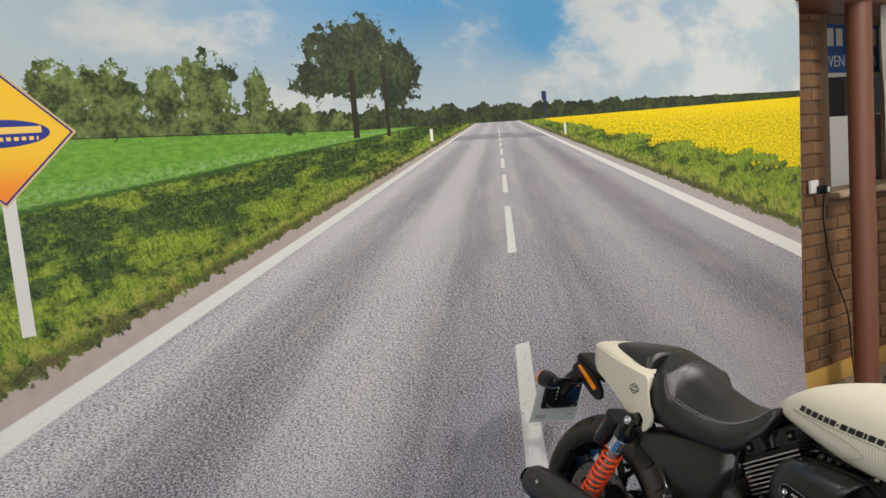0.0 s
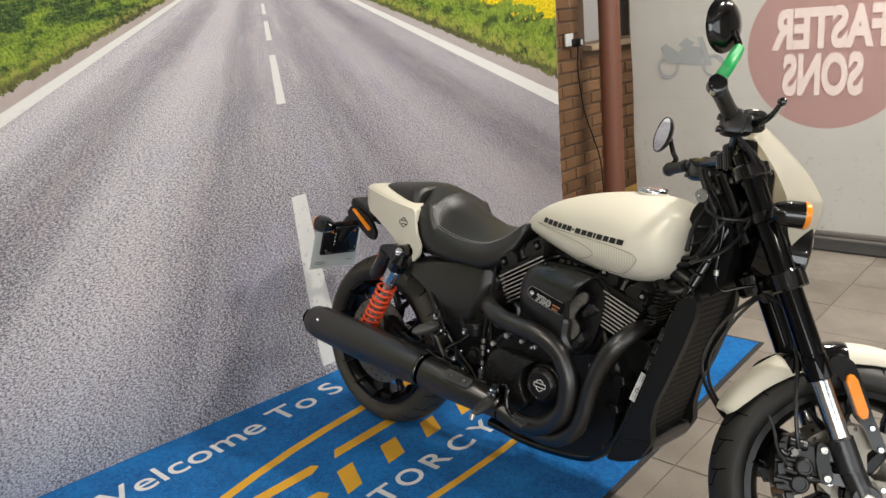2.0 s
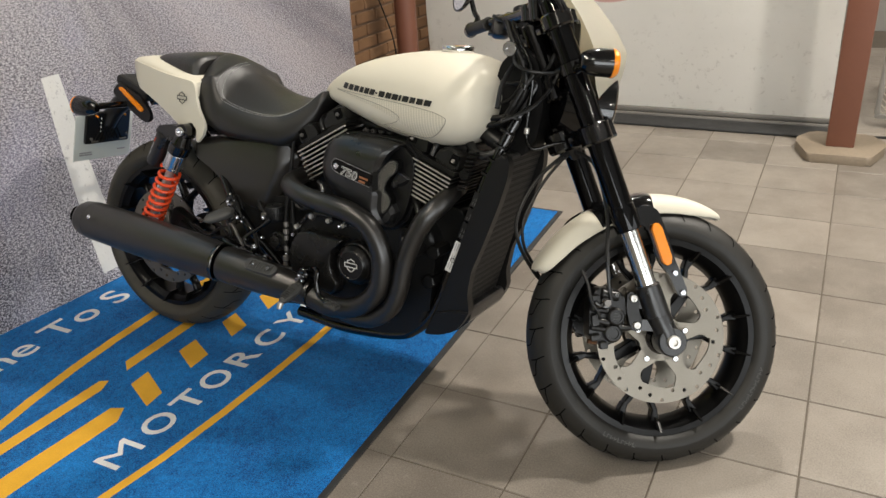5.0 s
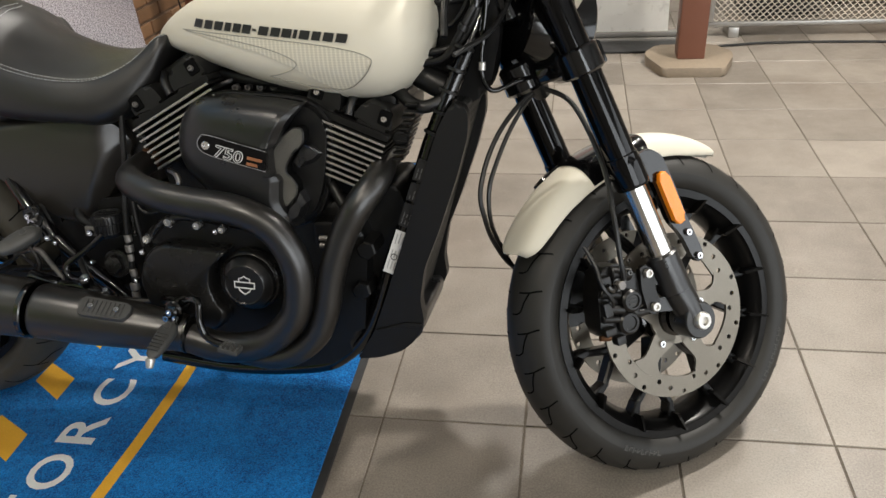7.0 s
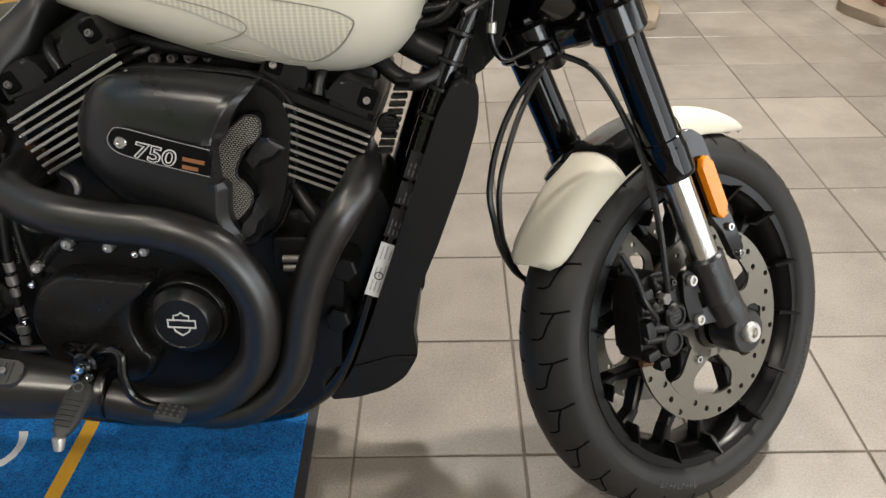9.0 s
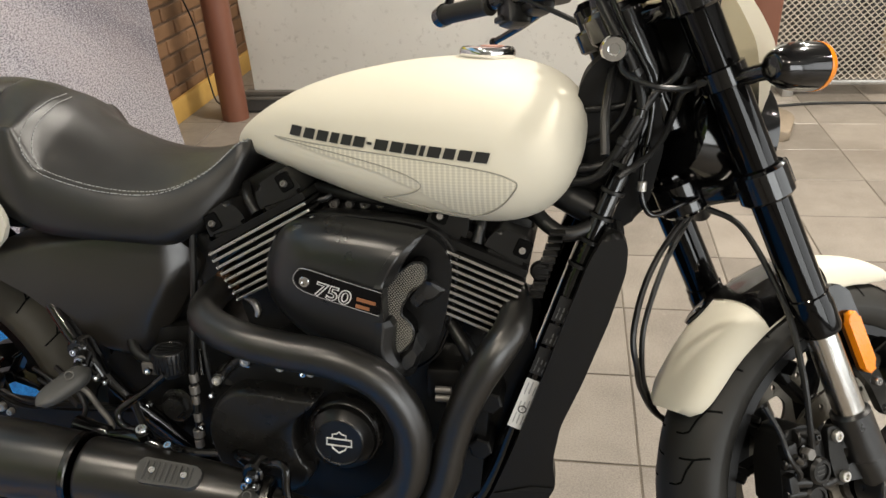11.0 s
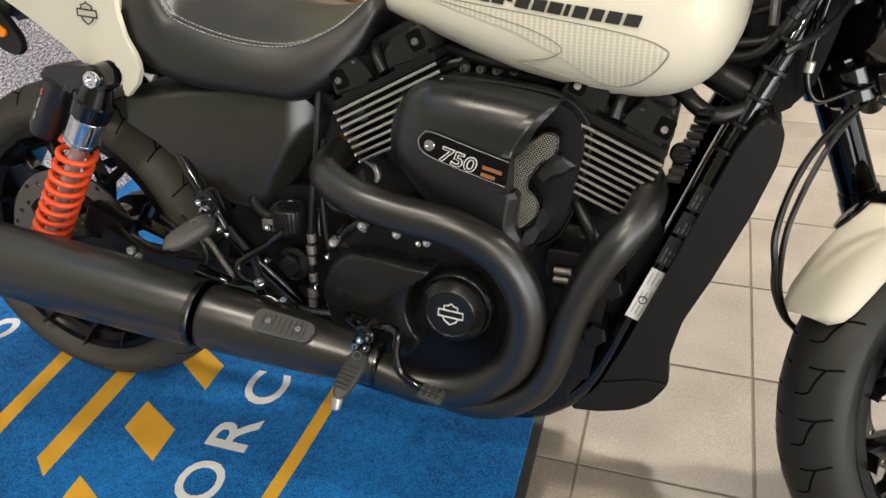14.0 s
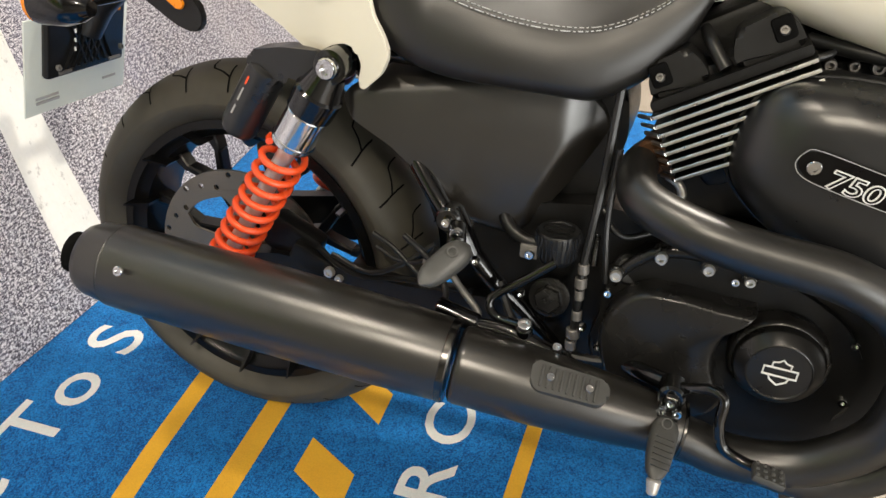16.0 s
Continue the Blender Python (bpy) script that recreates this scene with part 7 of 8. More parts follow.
def peg_ribs(peg, a, b, w, t, n):
    a, b, n = Vector(a), Vector(b), Vector(n).normalized()
    d = (b - a).normalized()
    n = (n - d * n.dot(d)).normalized()
    s, ln = d.cross(n), (b - a).length
    for k in range(6):
        c = a + d * (ln * (0.42 + 0.085 * k)) + n * (t / 2 * 0.96)
        bm = bmesh.new()
        bar(bm, c - s * (w * 0.30), c + s * (w * 0.30), 0.002, 0.002, 0.002, n)
        bp("rib", bm, "peg", "", peg)


bm = bmesh.new()
cyl(bm, (0.672, -0.205, 0.350), (0.672, -0.240, 0.352), 0.016, seg=16, bev=0.003)
cyl(bm, (0.664, -0.232, 0.346), (0.682, -0.232, 0.346), 0.015, seg=14, bev=0.003)
box(bm, (0.662, -0.240, 0.334), (0.006, 0.020, 0.026), 0.002)
box(bm, (0.682, -0.240, 0.334), (0.006, 0.020, 0.026), 0.002)
tube(bm, [(0.60, -0.15, 0.33), (0.64, -0.19, 0.345), (0.684, -0.215, 0.352)], 0.011, 10)
mount = bp("peg_mount", bm, "gloss", "gloss black foot peg mount")
for px_, pz_ in ((0.672, 0.352), (0.664, 0.340), (0.681, 0.340)):
    bolt((px_, -0.246, pz_), R_, 0.006, 0.006, "chrome", mount)
PEG = ((0.672, -0.240, 0.328), (0.668, -0.322, 0.299), 0.036, 0.024, (0.25, -0.45, 1))
bm = pad(bmesh.new(), *PEG, 0.28)
peg = bp("foot_peg", bm, "peg", "grey-black ribbed rubber foot peg")
peg_ribs(peg, *PEG)
bm = bmesh.new()
lathe(bm, [(0.0065, 0.0), (0.0065, 0.001), (0.005, 0.001), (0.005, 0.0)], (0.6725, -0.262, 0.334), (0.25, -0.75, 0.75), 20, cap=False)
bp("oval_mark", bm, "peg", "", peg)
bm = bmesh.new()
cyl(bm, (0.668, -0.318, 0.300), (0.668, -0.326, 0.284), 0.0085, 0.006, 12, 0.002)
bp("feeler", bm, "steel", "bare steel feeler tip", peg)
bm = bmesh.new()
tube(bm, [(0.668, -0.215, 0.352), (0.690, -0.228, 0.364), (0.712, -0.238, 0.375), (0.727, -0.245, 0.370), (0.727, -0.250, 0.341), (0.736, -0.252, 0.312), (0.760, -0.254, 0.300), (0.790, -0.256, 0.296)], 0.0065, 12)
pedal = bp("brake_pedal", bm, "gloss", "gloss black brake pedal lever")
bm = bmesh.new()
box(bm, (0.787, -0.268, 0.299), (0.036, 0.026, 0.010), 0.003, Euler((0, radians(12), 0)).to_matrix().to_4x4())
for i in range(4):
    for j in range(3):
        box(bm, (0.7745 + 0.0085 * i, -0.277 + 0.009 * j, 0.3068 - 0.0018 * i), (0.004, 0.004, 0.005), 0.001, None, 1)
bp("pedal_pad", bm, "peg", "studded black pedal pad", pedal)
bm = bmesh.new()
tube(bm, [(0.512, -0.165, 0.459), (0.480, -0.172, 0.434), (0.448, -0.180, 0.411), (0.438, -0.185, 0.400), (0.441, -0.189, 0.388), (0.457, -0.193, 0.381), (0.489, -0.200, 0.382)], 0.0062, 10)
bp("brake_lever", bm, "gloss", "bent black brake lever rod")
bm = bmesh.new()
cyl(bm, (0.372, -0.200, 0.387), (0.428, -0.200, 0.371), 0.0135, seg=18, bev=0.003)
tube(bm, [(0.428, -0.200, 0.371), (0.460, -0.200, 0.370), (0.488, -0.202, 0.366), (0.534, -0.205, 0.353), (0.570, -0.206, 0.337), (0.650, -0.210, 0.310)], [0.0095, 0.0105, 0.0110, 0.0095, 0.0085, 0.008], 12)
link = bp("brake_linkage", bm, "gloss", "black brake master cylinder and linkage rod")
bm = bmesh.new()
cyl(bm, (0.489, -0.196, 0.360), (0.489, -0.208, 0.388), 0.0105, seg=16, bev=0.002)
bp("pivot_pin", bm, "gloss", "", link)
bolt((0.489, -0.208, 0.388), (0, -0.4, 0.92), 0.0095, 0.006, "chrome", link)
for k, (px_, pz_) in enumerate(((0.522, 0.358), (0.540, 0.351))):
    bm = bmesh.new()
    lathe(bm, [(0.0095, 0), (0.0125, 0.001), (0.0125, 0.006), (0.0095, 0.007)], (px_, -0.205, pz_), (0.93, 0, -0.34), 18)
    bp("collar", bm, "clamp", "dark steel collar", link)
bolt((0.533, -0.214, 0.366), (0, -0.4, 0.92), 0.0065, 0.010, "chrome", link)
# pillion peg
bm = bmesh.new()
cyl(bm, (0.372, -0.140, 0.492), (0.372, -0.170, 0.492), 0.017, seg=16, bev=0.003)
tube(bm, [(0.372, -0.150, 0.498), (0.388, -0.158, 0.476), (0.404, -0.160, 0.448)], [0.016, 0.0165, 0.014], 14)
cyl(bm, (0.384, -0.165, 0.486), (0.394, -0.195, 0.474), 0.012, seg=14, bev=0.003)
pm = bp("pillion_peg_mount", bm, "gloss", "gloss black pillion peg mount")
bolt((0.390, -0.184, 0.485), R_, 0.0085, 0.008, "chrome", pm)
for px_, pz_ in ((0.372, 0.492), (0.404, 0.452)):
    bolt((px_, -0.172, pz_), R_, 0.006, 0.006, "chrome", pm)
bm = pad(bmesh.new(), (0.408, -0.192, 0.476), (0.374, -0.272, 0.456), 0.040, 0.026, (0.25, -0.5, 1), 0.22)
ppeg = bp("pillion_peg", bm, "peg", "grey-black smooth rubber pillion peg")
bm = bmesh.new()
lathe(bm, [(0.0070, 0.0), (0.0070, 0.001), (0.0052, 0.001), (0.0052, 0.0)], (0.3985, -0.226, 0.4815), (0.25, -0.62, 0.80), 20, cap=False)
bp("oval_mark", bm, "peg", "", ppeg)
# fluid cup with a ribbed cap, plug, hoses and wiring beside the engine
bm = bmesh.new()
lathe(bm, [(0.020, -0.006), (0.0235, 0.0), (0.0250, 0.003), (0.0250, 0.020), (0.0280, 0.022), (0.0280, 0.034), (0.0255, 0.0375), (0.020, 0.038), (0.019, 0.0365), (0.004, 0.0365)], (0.508, -0.138, 0.455), (0, -0.05, 1), 32)
cup = bp("fluid_cup", bm, "plastic", "black fluid reservoir with a ribbed cap")
bm = bmesh.new()
for k in range(26):
    a = 2 * math.pi * k / 26
    box(bm, (0.508 + 0.0280 * math.cos(a), -0.1395 + 0.0280 * math.sin(a), 0.483), (0.0022, 0.0022, 0.012))
    box(bm, (0.508 + 0.0250 * math.cos(a), -0.1390 + 0.0250 * math.sin(a), 0.466), (0.0020, 0.0020, 0.016))
tagged(bp("rib", bm, "plastic", "", cup), kind="stuff")
for k in range(5):
    bm = box(bmesh.new(), (0.508, -0.156 + 0.009 * k, 0.4925), (0.036 - 0.006 * abs(k - 2), 0.002, 0.002))
    bp("cap_rib", bm, "plastic", "", cup)
bm = box(bmesh.new(), (0.474, -0.140, 0.458), (0.024, 0.016, 0.020), 0.003)
lug = bp("lug", bm, "dull", "bare cast lug", cup)
bolt((0.476, -0.149, 0.457), R_, 0.0065, 0.006, "chrome", lug)
bm = bmesh.new()
lathe(bm, [(0.026, -0.004), (0.027, 0.004), (0.021, 0.006)], (0.503, -0.126, 0.388), (0, -1, 0.15), 28)
plug = bp("oil_plug", bm, "cast", "black hexagon oil plug")
bm = bmesh.new()
lathe(bm, [(0.019, 0.004), (0.019, 0.014), (0.017, 0.017), (0.005, 0.0175), (0.004, 0.016)], (0.503, -0.126, 0.388), (0, -1, 0.15), 6)
bp("hexagon", bm, "cast", "", plug)
bm = bmesh.new()
lathe(bm, [(0.020, 0), (0.020, 0.010), (0.016, 0.014), (0.006, 0.015)], (0.596, -0.120, 0.446), (0.2, -0.9, 0.3), 20)
bp("dipstick_cap", bm, "plastic", "black oil filler cap")
# ribbed arc of the clutch side with its bolts
bm = bmesh.new()
tube(bm, [(0.580, -0.132, 0.430), (0.591, -0.134, 0.450), (0.607, -0.136, 0.468), (0.629, -0.137, 0.483), (0.663, -0.137, 0.489), (0.700, -0.137, 0.486)], 0.0075, 12)
arc = bp("cover_rim", bm, "cast", "black rounded cover rim")
for px_, pz_, r in ((0.584, 0.446, 0.0075), (0.633, 0.481, 0.0078), (0.688, 0.476, 0.0072), (0.735, 0.470, 0.0065)):
    bm = bmesh.new()
    cyl(bm, (px_, -0.120, pz_), (px_, -0.144, pz_), r * 1.35, seg=14, bev=0.002)
    boss = bp("boss", bm, "cast", "", arc)
    bolt((px_, -0.144, pz_), R_, r, 0.006, "steel", boss)
# thin black spring and a clamp beside the hose
bm = bmesh.new()
tube(bm, [(0.5545 + 0.0042 * math.cos(i * 0.7), -0.132 + 0.0042 * math.sin(i * 0.7), 0.490 - 0.00042 * i) for i in range(105)], 0.0010, 6, smooth=False)
bp("return_spring", bm, "clamp", "thin dark return spring", angle=80)
for pts, r, mat, lab in (([(0.335, -0.145, 0.415), (0.369, -0.160, 0.420), (0.398, -0.172, 0.398), (0.421, -0.182, 0.380), (0.424, -0.190, 0.372)], 0.0048, "dull", "grey braided hose"),
                         ([(0.300, -0.13, 0.44), (0.340, -0.15, 0.425), (0.372, -0.17, 0.400), (0.380, -0.190, 0.388)], 0.0042, "cable", "black hose"),
                         ([(0.556, -0.120, 0.520), (0.572, -0.130, 0.500), (0.590, -0.128, 0.492), (0.620, -0.118, 0.500)], 0.0042, "cable", "black hose"),
                         ([(0.425, -0.100, 0.500), (0.440, -0.125, 0.480), (0.468, -0.136, 0.468), (0.500, -0.136, 0.468)], 0.0085, "hose", "black ribbed breather hose"),
                         ([(0.250, -0.120, 0.430), (0.285, -0.130, 0.418), (0.320, -0.140, 0.395), (0.352, -0.160, 0.390)], 0.0036, "cable", "black hose"),
                         ([(0.255, -0.120, 0.410), (0.292, -0.132, 0.402), (0.330, -0.140, 0.412), (0.352, -0.150, 0.440)], 0.0034, "cable", "black hose")):
    bm = bmesh.new()
    tube(bm, pts, r, 10)
    bp("hose", bm, mat, lab)
for pts, r in (([(0.558, -0.115, 0.68), (0.553, -0.128, 0.57), (0.549, -0.138, 0.514), (0.543, -0.140, 0.452), (0.542, -0.140, 0.40), (0.540, -0.138, 0.33)], 0.0055),
               ([(0.566, -0.125, 0.60), (0.564, -0.135, 0.52), (0.568, -0.140, 0.47), (0.572, -0.138, 0.43)], 0.004),
               ([(0.44, -0.15, 0.41), (0.47, -0.165, 0.36), (0.53, -0.17, 0.335), (0.60, -0.16, 0.33)], 0.006),
               ([(0.66, -0.15, 0.245), (0.74, -0.165, 0.235), (0.82, -0.16, 0.235), (0.88, -0.15, 0.24)], 0.006),
               ([(0.34, -0.12, 0.43), (0.30, -0.135, 0.40), (0.25, -0.135, 0.375), (0.19, -0.13, 0.39)], 0.004)):
    bm = bmesh.new()
    tube(bm, pts, r, 8)
    bp("hose", bm, "cable", "black hose")
for x, z, r in ((0.543, 0.452, 0.0072), (0.542, 0.432, 0.0080), (0.542, 0.414, 0.0062), (0.542, 0.384, 0.0068), (0.540, 0.356, 0.0090), (0.539, 0.338, 0.0075)):
    bm = bmesh.new()
    cyl(bm, (x, -0.140, z), (x + 0.001, -0.140, z - 0.014), r, seg=12, bev=0.001)
    bp("hose_fitting", bm, "dull", "dull steel hose fitting")
for x, y, z in ((0.578, -0.15, 0.425), (0.470, -0.15, 0.40), (0.575, -0.15, 0.345), (0.552, -0.145, 0.365), (0.410, -0.160, 0.440)):
    bolt((x, y, z), R_, 0.0055, 0.008, "chrome", bike, name="bolt")
bm = bmesh.new()
tube(bm, [(0.622, -0.10, 0.566), (0.637, -0.104, 0.560), (0.643, -0.106, 0.548), (0.640, -0.106, 0.538)], [0.004, 0.0055, 0.0055, 0.004], 10)
bp("exhaust_flange", bm, "steel", "pale steel exhaust flange")
# front of the engine: small brackets behind the front pipe
bm = bmesh.new()
box(bm, (0.935, -0.13, 0.47), (0.05, 0.05, 0.05), 0.008)
bp("front_bracket", bm, "engine", "black engine bracket behind the front pipe")
bm = bmesh.new()
cyl(bm, (0.955, -0.12, 0.44), (0.955, -0.175, 0.44), 0.016, seg=14, bev=0.003)
bp("bush", bm, "engine", "black rubber bush")
for p, q in (((1.00, -0.08, 0.44), (1.00, -0.145, 0.44)), ((0.985, -0.08, 0.36), (0.985, -0.14, 0.36))):
    bm = bmesh.new()
    cyl(bm, p, q, 0.018, seg=6, bev=0.003)
    bp("engine_bolt", bm, "engine", "black hexagon engine bolt")
bm = bmesh.new()
tube(bm, [(0.94, -0.13, 0.56), (0.965, -0.15, 0.53), (0.985, -0.15, 0.49)], 0.010, 10)
bp("hose", bm, "cable", "black hose")
for z in (0.455, 0.468):
    bm = bmesh.new()
    cyl(bm, (0.925, -0.165, z), (0.948, -0.165, z), 0.0055, seg=10, bev=0.001)
    bp("union", bm, "dull", "dull steel pipe union")
bm = bmesh.new()
lathe(bm, [(0.012, 0), (0.014, 0.003), (0.014, 0.008), (0.011, 0.012), (0.005, 0.013)], (1.065, -0.112, 0.635), R_, 20)
horn = bp("horn", bm, "engine", "black finned horn beside the frame")
for k in range(10):
    bm = bmesh.new()
    box(bm, (1.06 + 0.003 * k, -0.118, 0.600 + 0.010 * k), (0.02, 0.02, 0.004), 0.001, None, 1)
    bp("fin", bm, "engine", "", horn)
bm = bmesh.new()
tube(bm, [(1.045, -0.07, 0.715), (1.075, -0.09, 0.690), (1.105, -0.095, 0.682), (1.15, -0.08, 0.700)], 0.011, 12)
tube(bm, [(1.06, -0.04, 0.745), (1.10, -0.06, 0.725), (1.15, -0.065, 0.70)], 0.022, 16)
bp("coolant_hose", bm, "cable", "black coolant hose")
bm = bmesh.new()
tube(bm, [(0.62, -0.04, 0.22), (0.60, 0.10, 0.19), (0.52, 0.22, 0.10), (0.46, 0.287, 0.058)], 0.011, 10)
bp("side_stand", bm, "gloss", "black side stand resting on the mat")

# ---- front end, turned with the bars ----
FD = Vector((0.415, 0, -0.910)).normalized()


def fork_at(z):
    return 1.449 + (0.413 - z) * 0.452


for sgn in (-1, 1):
    y = sgn * 0.103
    P = lambda z: Vector((fork_at(z), y, z))
    bm = bmesh.new()
    lathe(bm, [(0.014, -0.006), (0.020, 0.0), (0.0255, 0.004), (0.0255, 0.03), (0.0265, 0.05), (0.0265, 0.478), (0.0285, 0.480), (0.0285, 0.492), (0.0300, 0.494), (0.0300, 0.530), (0.0280, 0.537), (0.022, 0.538)], P(1.010), FD, 36)
    leg = bp("fork_leg", bm, "fork", "gloss black fork tube", steer=True)
    bm = bmesh.new()
    cyl(bm, P(0.53), P(0.375), 0.0215, seg=32)
    bp("slider", bm, "slider", "bright steel fork slider", leg, True)
    bm = bmesh.new()
    cyl(bm, P(0.405), P(0.335), 0.0275, 0.0285, 28, 0.004)
    tube(bm, [P(0.35), P(0.315) + Vector((0.004, sgn * 0.004, 0)), Vector((1.514, sgn * 0.110, 0.283))], [0.027, 0.026, 0.024], 20)
    lathe(bm, [(0.030, -0.030), (0.033, -0.026), (0.033, 0.014), (0.030, 0.018), (0.020, 0.018)], (1.514, sgn * 0.112, 0.283), (0, sgn, 0), 32)
    bar(bm, Vector((1.478, sgn * 0.098, 0.36)), Vector((1.425, sgn * 0.092, 0.365)), 0.03, 0.026, 0.016)
    bar(bm, Vector((1.485, sgn * 0.098, 0.315)), Vector((1.432, sgn * 0.092, 0.312)), 0.028, 0.022, 0.016)
    foot = bp("fork_foot", bm, "satin", "satin black fork foot", leg, True)
    bolt(Vector((1.514, sgn * 0.128, 0.283)), (0, sgn, 0), 0.016, 0.012, "steel", foot, True, "axle_nut")
    # caliper
    cal_rot = Euler((0, radians(-12), 0)).to_matrix().to_4x4()
    bm = bmesh.new()
    prism(bm, [(1.334, 0.276), (1.330, 0.340), (1.340, 0.386), (1.372, 0.392), (1.404, 0.380), (1.414, 0.345), (1.408, 0.284), (1.384, 0.262), (1.350, 0.262)], sgn * 0.046, sgn * 0.096, 0.006, 0.008)
    cal = bp("front_caliper", bm, "caliper", "black front brake caliper", steer=True)
    for x, z, y0, y1, r in ((1.388, 0.328, 0.090, 0.114, 0.0195), (1.384, 0.290, 0.090, 0.110, 0.0205)):
        bm = bmesh.new()
        lathe(bm, [(r, 0), (r, y1 - y0 - 0.004), (r - 0.004, y1 - y0), (r * 0.62, y1 - y0), (r * 0.58, y1 - y0 - 0.003), (0.001, y1 - y0 - 0.003)], (x, sgn * y0, z), (0, sgn, 0), 28)
        bp("piston_cap", bm, "caliper", "", cal, True)
    for dz in (-0.006, 0.0, 0.006):
        bm = bmesh.new()
        bar(bm, (1.381, sgn * 0.1115, 0.328 + dz), (1.395, sgn * 0.1115, 0.330 + dz), 0.0016, 0.0016, 0.0010)
        bp("cap_mark", bm, "peg", "", cal, True)
    for x0, x1, z0, z1, y0, r in ((1.352, 1.392, 0.376, 0.373, 0.098, 0.0125), (1.336, 1.376, 0.318, 0.312, 0.102, 0.0080), (1.334, 1.374, 0.300, 0.297, 0.100, 0.0070), (1.332, 1.372, 0.342, 0.338, 0.098, 0.0075)):
        bm = bmesh.new()
        cyl(bm, (x0, sgn * y0, z0), (x1, sgn * y0, z1), r, seg=16, bev=0.002)
        bp("slide_pin", bm, "caliper", "", cal, True)
    for x, z, sx, sz in ((1.342, 0.316, 0.016, 0.026), (1.346, 0.278, 0.022, 0.014), (1.366, 0.262, 0.018, 0.016), (1.340, 0.362, 0.018, 0.022)):
        bm = bmesh.new()
        box(bm, (x, sgn * 0.100, z), (sx, 0.020, sz), 0.003, cal_rot, 2)
        bp("pad_carrier", bm, "caliper", "", cal, True)
    bm = bmesh.new()
    prism(bm, [(1.410, 0.384), (1.428, 0.386), (1.437, 0.374), (1.440, 0.345), (1.452, 0.316), (1.446, 0.300), (1.428, 0.298), (1.420, 0.318), (1.412, 0.345)], sgn * 0.092, sgn * 0.104, 0.003, 0.006)
    bp("caliper_bridge", bm, "caliper", "", cal, True)
    bm = bmesh.new()
    tube(bm, [(1.424, sgn * 0.098, 0.306), (1.400, sgn * 0.100, 0.304), (1.400, sgn * 0.100, 0.318)], 0.008, 10)
    bp("caliper_arm", bm, "caliper", "", cal, True)
    bm = bmesh.new()
    cyl(bm, (1.363, sgn * 0.100, 0.357), (1.363, sgn * 0.120, 0.357), 0.0085, seg=6, bev=0.001)
    bp("banjo_bolt", bm, "dull", "worn steel banjo bolt", cal, True)
    bm = bmesh.new()
    lathe(bm, [(0.0115, 0), (0.0115, 0.004), (0.008, 0.0045)], (1.363, sgn * 0.104, 0.357), (0, sgn, 0), 18)
    tube(bm, [(1.363, sgn * 0.106, 0.357), (1.346, sgn * 0.116, 0.350), (1.334, sgn * 0.118, 0.358)], 0.0055, 10)
    bp("banjo", bm, "clamp", "dark steel banjo", cal, True)
    bm = bmesh.new()
    tube(bm, [(1.306, sgn * 0.096, 0.425), (1.319, sgn * 0.108, 0.392), (1.326, sgn * 0.116, 0.360), (1.345, sgn * 0.116, 0.334), (1.350, sgn * 0.108, 0.322)], 0.0036, 8)
    bp("sensor_cable", bm, "cable", "thin black sensor cable", cal, True)
    bm = bmesh.new()
    cyl(bm, (1.330, sgn * 0.098, 0.268), (1.350, sgn * 0.098, 0.266), 0.005, seg=8)
    bp("bleed_nipple", bm, "copper", "browned bleed screw", cal, True)
    for x, z in ((1.424, 0.371), (1.437, 0.312)):
        bolt((x, sgn * 0.105, z), (0, sgn, 0), 0.0085, 0.007, "steel", cal, True)
    for x, z in ((1.372, 0.366), (1.384, 0.376), (1.346, 0.330)):
        bolt((x, sgn * 0.108, z), (0, sgn, 0), 0.0050, 0.005, "clamp", cal, True)
    # reflector on its bracket
    bm = bmesh.new()
    prism(bm, [(1.415, 0.570), (1.440, 0.585), (1.468, 0.572), (1.494, 0.520), (1.517, 0.464), (1.533, 0.435), (1.553, 0.395), (1.546, 0.379), (1.532, 0.384), (1.506, 0.430), (1.480, 0.456), (1.446, 0.530), (1.41, 0.548)], sgn * 0.082, sgn * 0.095, 0.003, 0.008)
    br = bp("fender_bracket", bm, "gloss", "gloss black fender bracket", steer=True)
    for x, z in ((1.518, 0.435), (1.540, 0.392)):
        bolt((x, sgn * 0.095, z), (0, sgn, 0), 0.0065, 0.006, "chrome", br, True)
    bm = bmesh.new()
    prism(bm, [(1.452, 0.532), (1.460, 0.545), (1.473, 0.541), (1.508, 0.464), (1.502, 0.450), (1.488, 0.452)], sgn * 0.095, sgn * 0.106, 0.004, 0.008)
    bp("reflector", bm, "amber", "amber reflector", br, True)
    # indicator
    bm = bmesh.new()
    lathe(bm, [(0.010, 0), (0.018, 0.004), (0.0255, 0.018), (0.0295, 0.038), (0.0300, 0.066)], (1.236, sgn * 0.19, 0.862), (1, 0, 0.02), 28)
    tube(bm, [(1.245, sgn * 0.115, 0.858), (1.250, sgn * 0.15, 0.860), (1.258, sgn * 0.178, 0.862)], 0.011, 12)
    lathe(bm, [(0.0275, -0.014), (0.032, -0.012), (0.032, 0.012), (0.0275, 0.014)], P(0.866), FD, 28)
    ind = bp("front_indicator", bm, "gloss", "gloss black bullet indicator", steer=True)
    bm = bmesh.new()
    lathe(bm, [(0.0305, 0.066), (0.0305, 0.072), (0.026, 0.079), (0.010, 0.083), (0.002, 0.0835)], (1.236, sgn * 0.19, 0.862), (1, 0, 0.02), 28)
    bp("lens", bm, "amber", "amber indicator lens", ind, True)
    bm = bmesh.new()
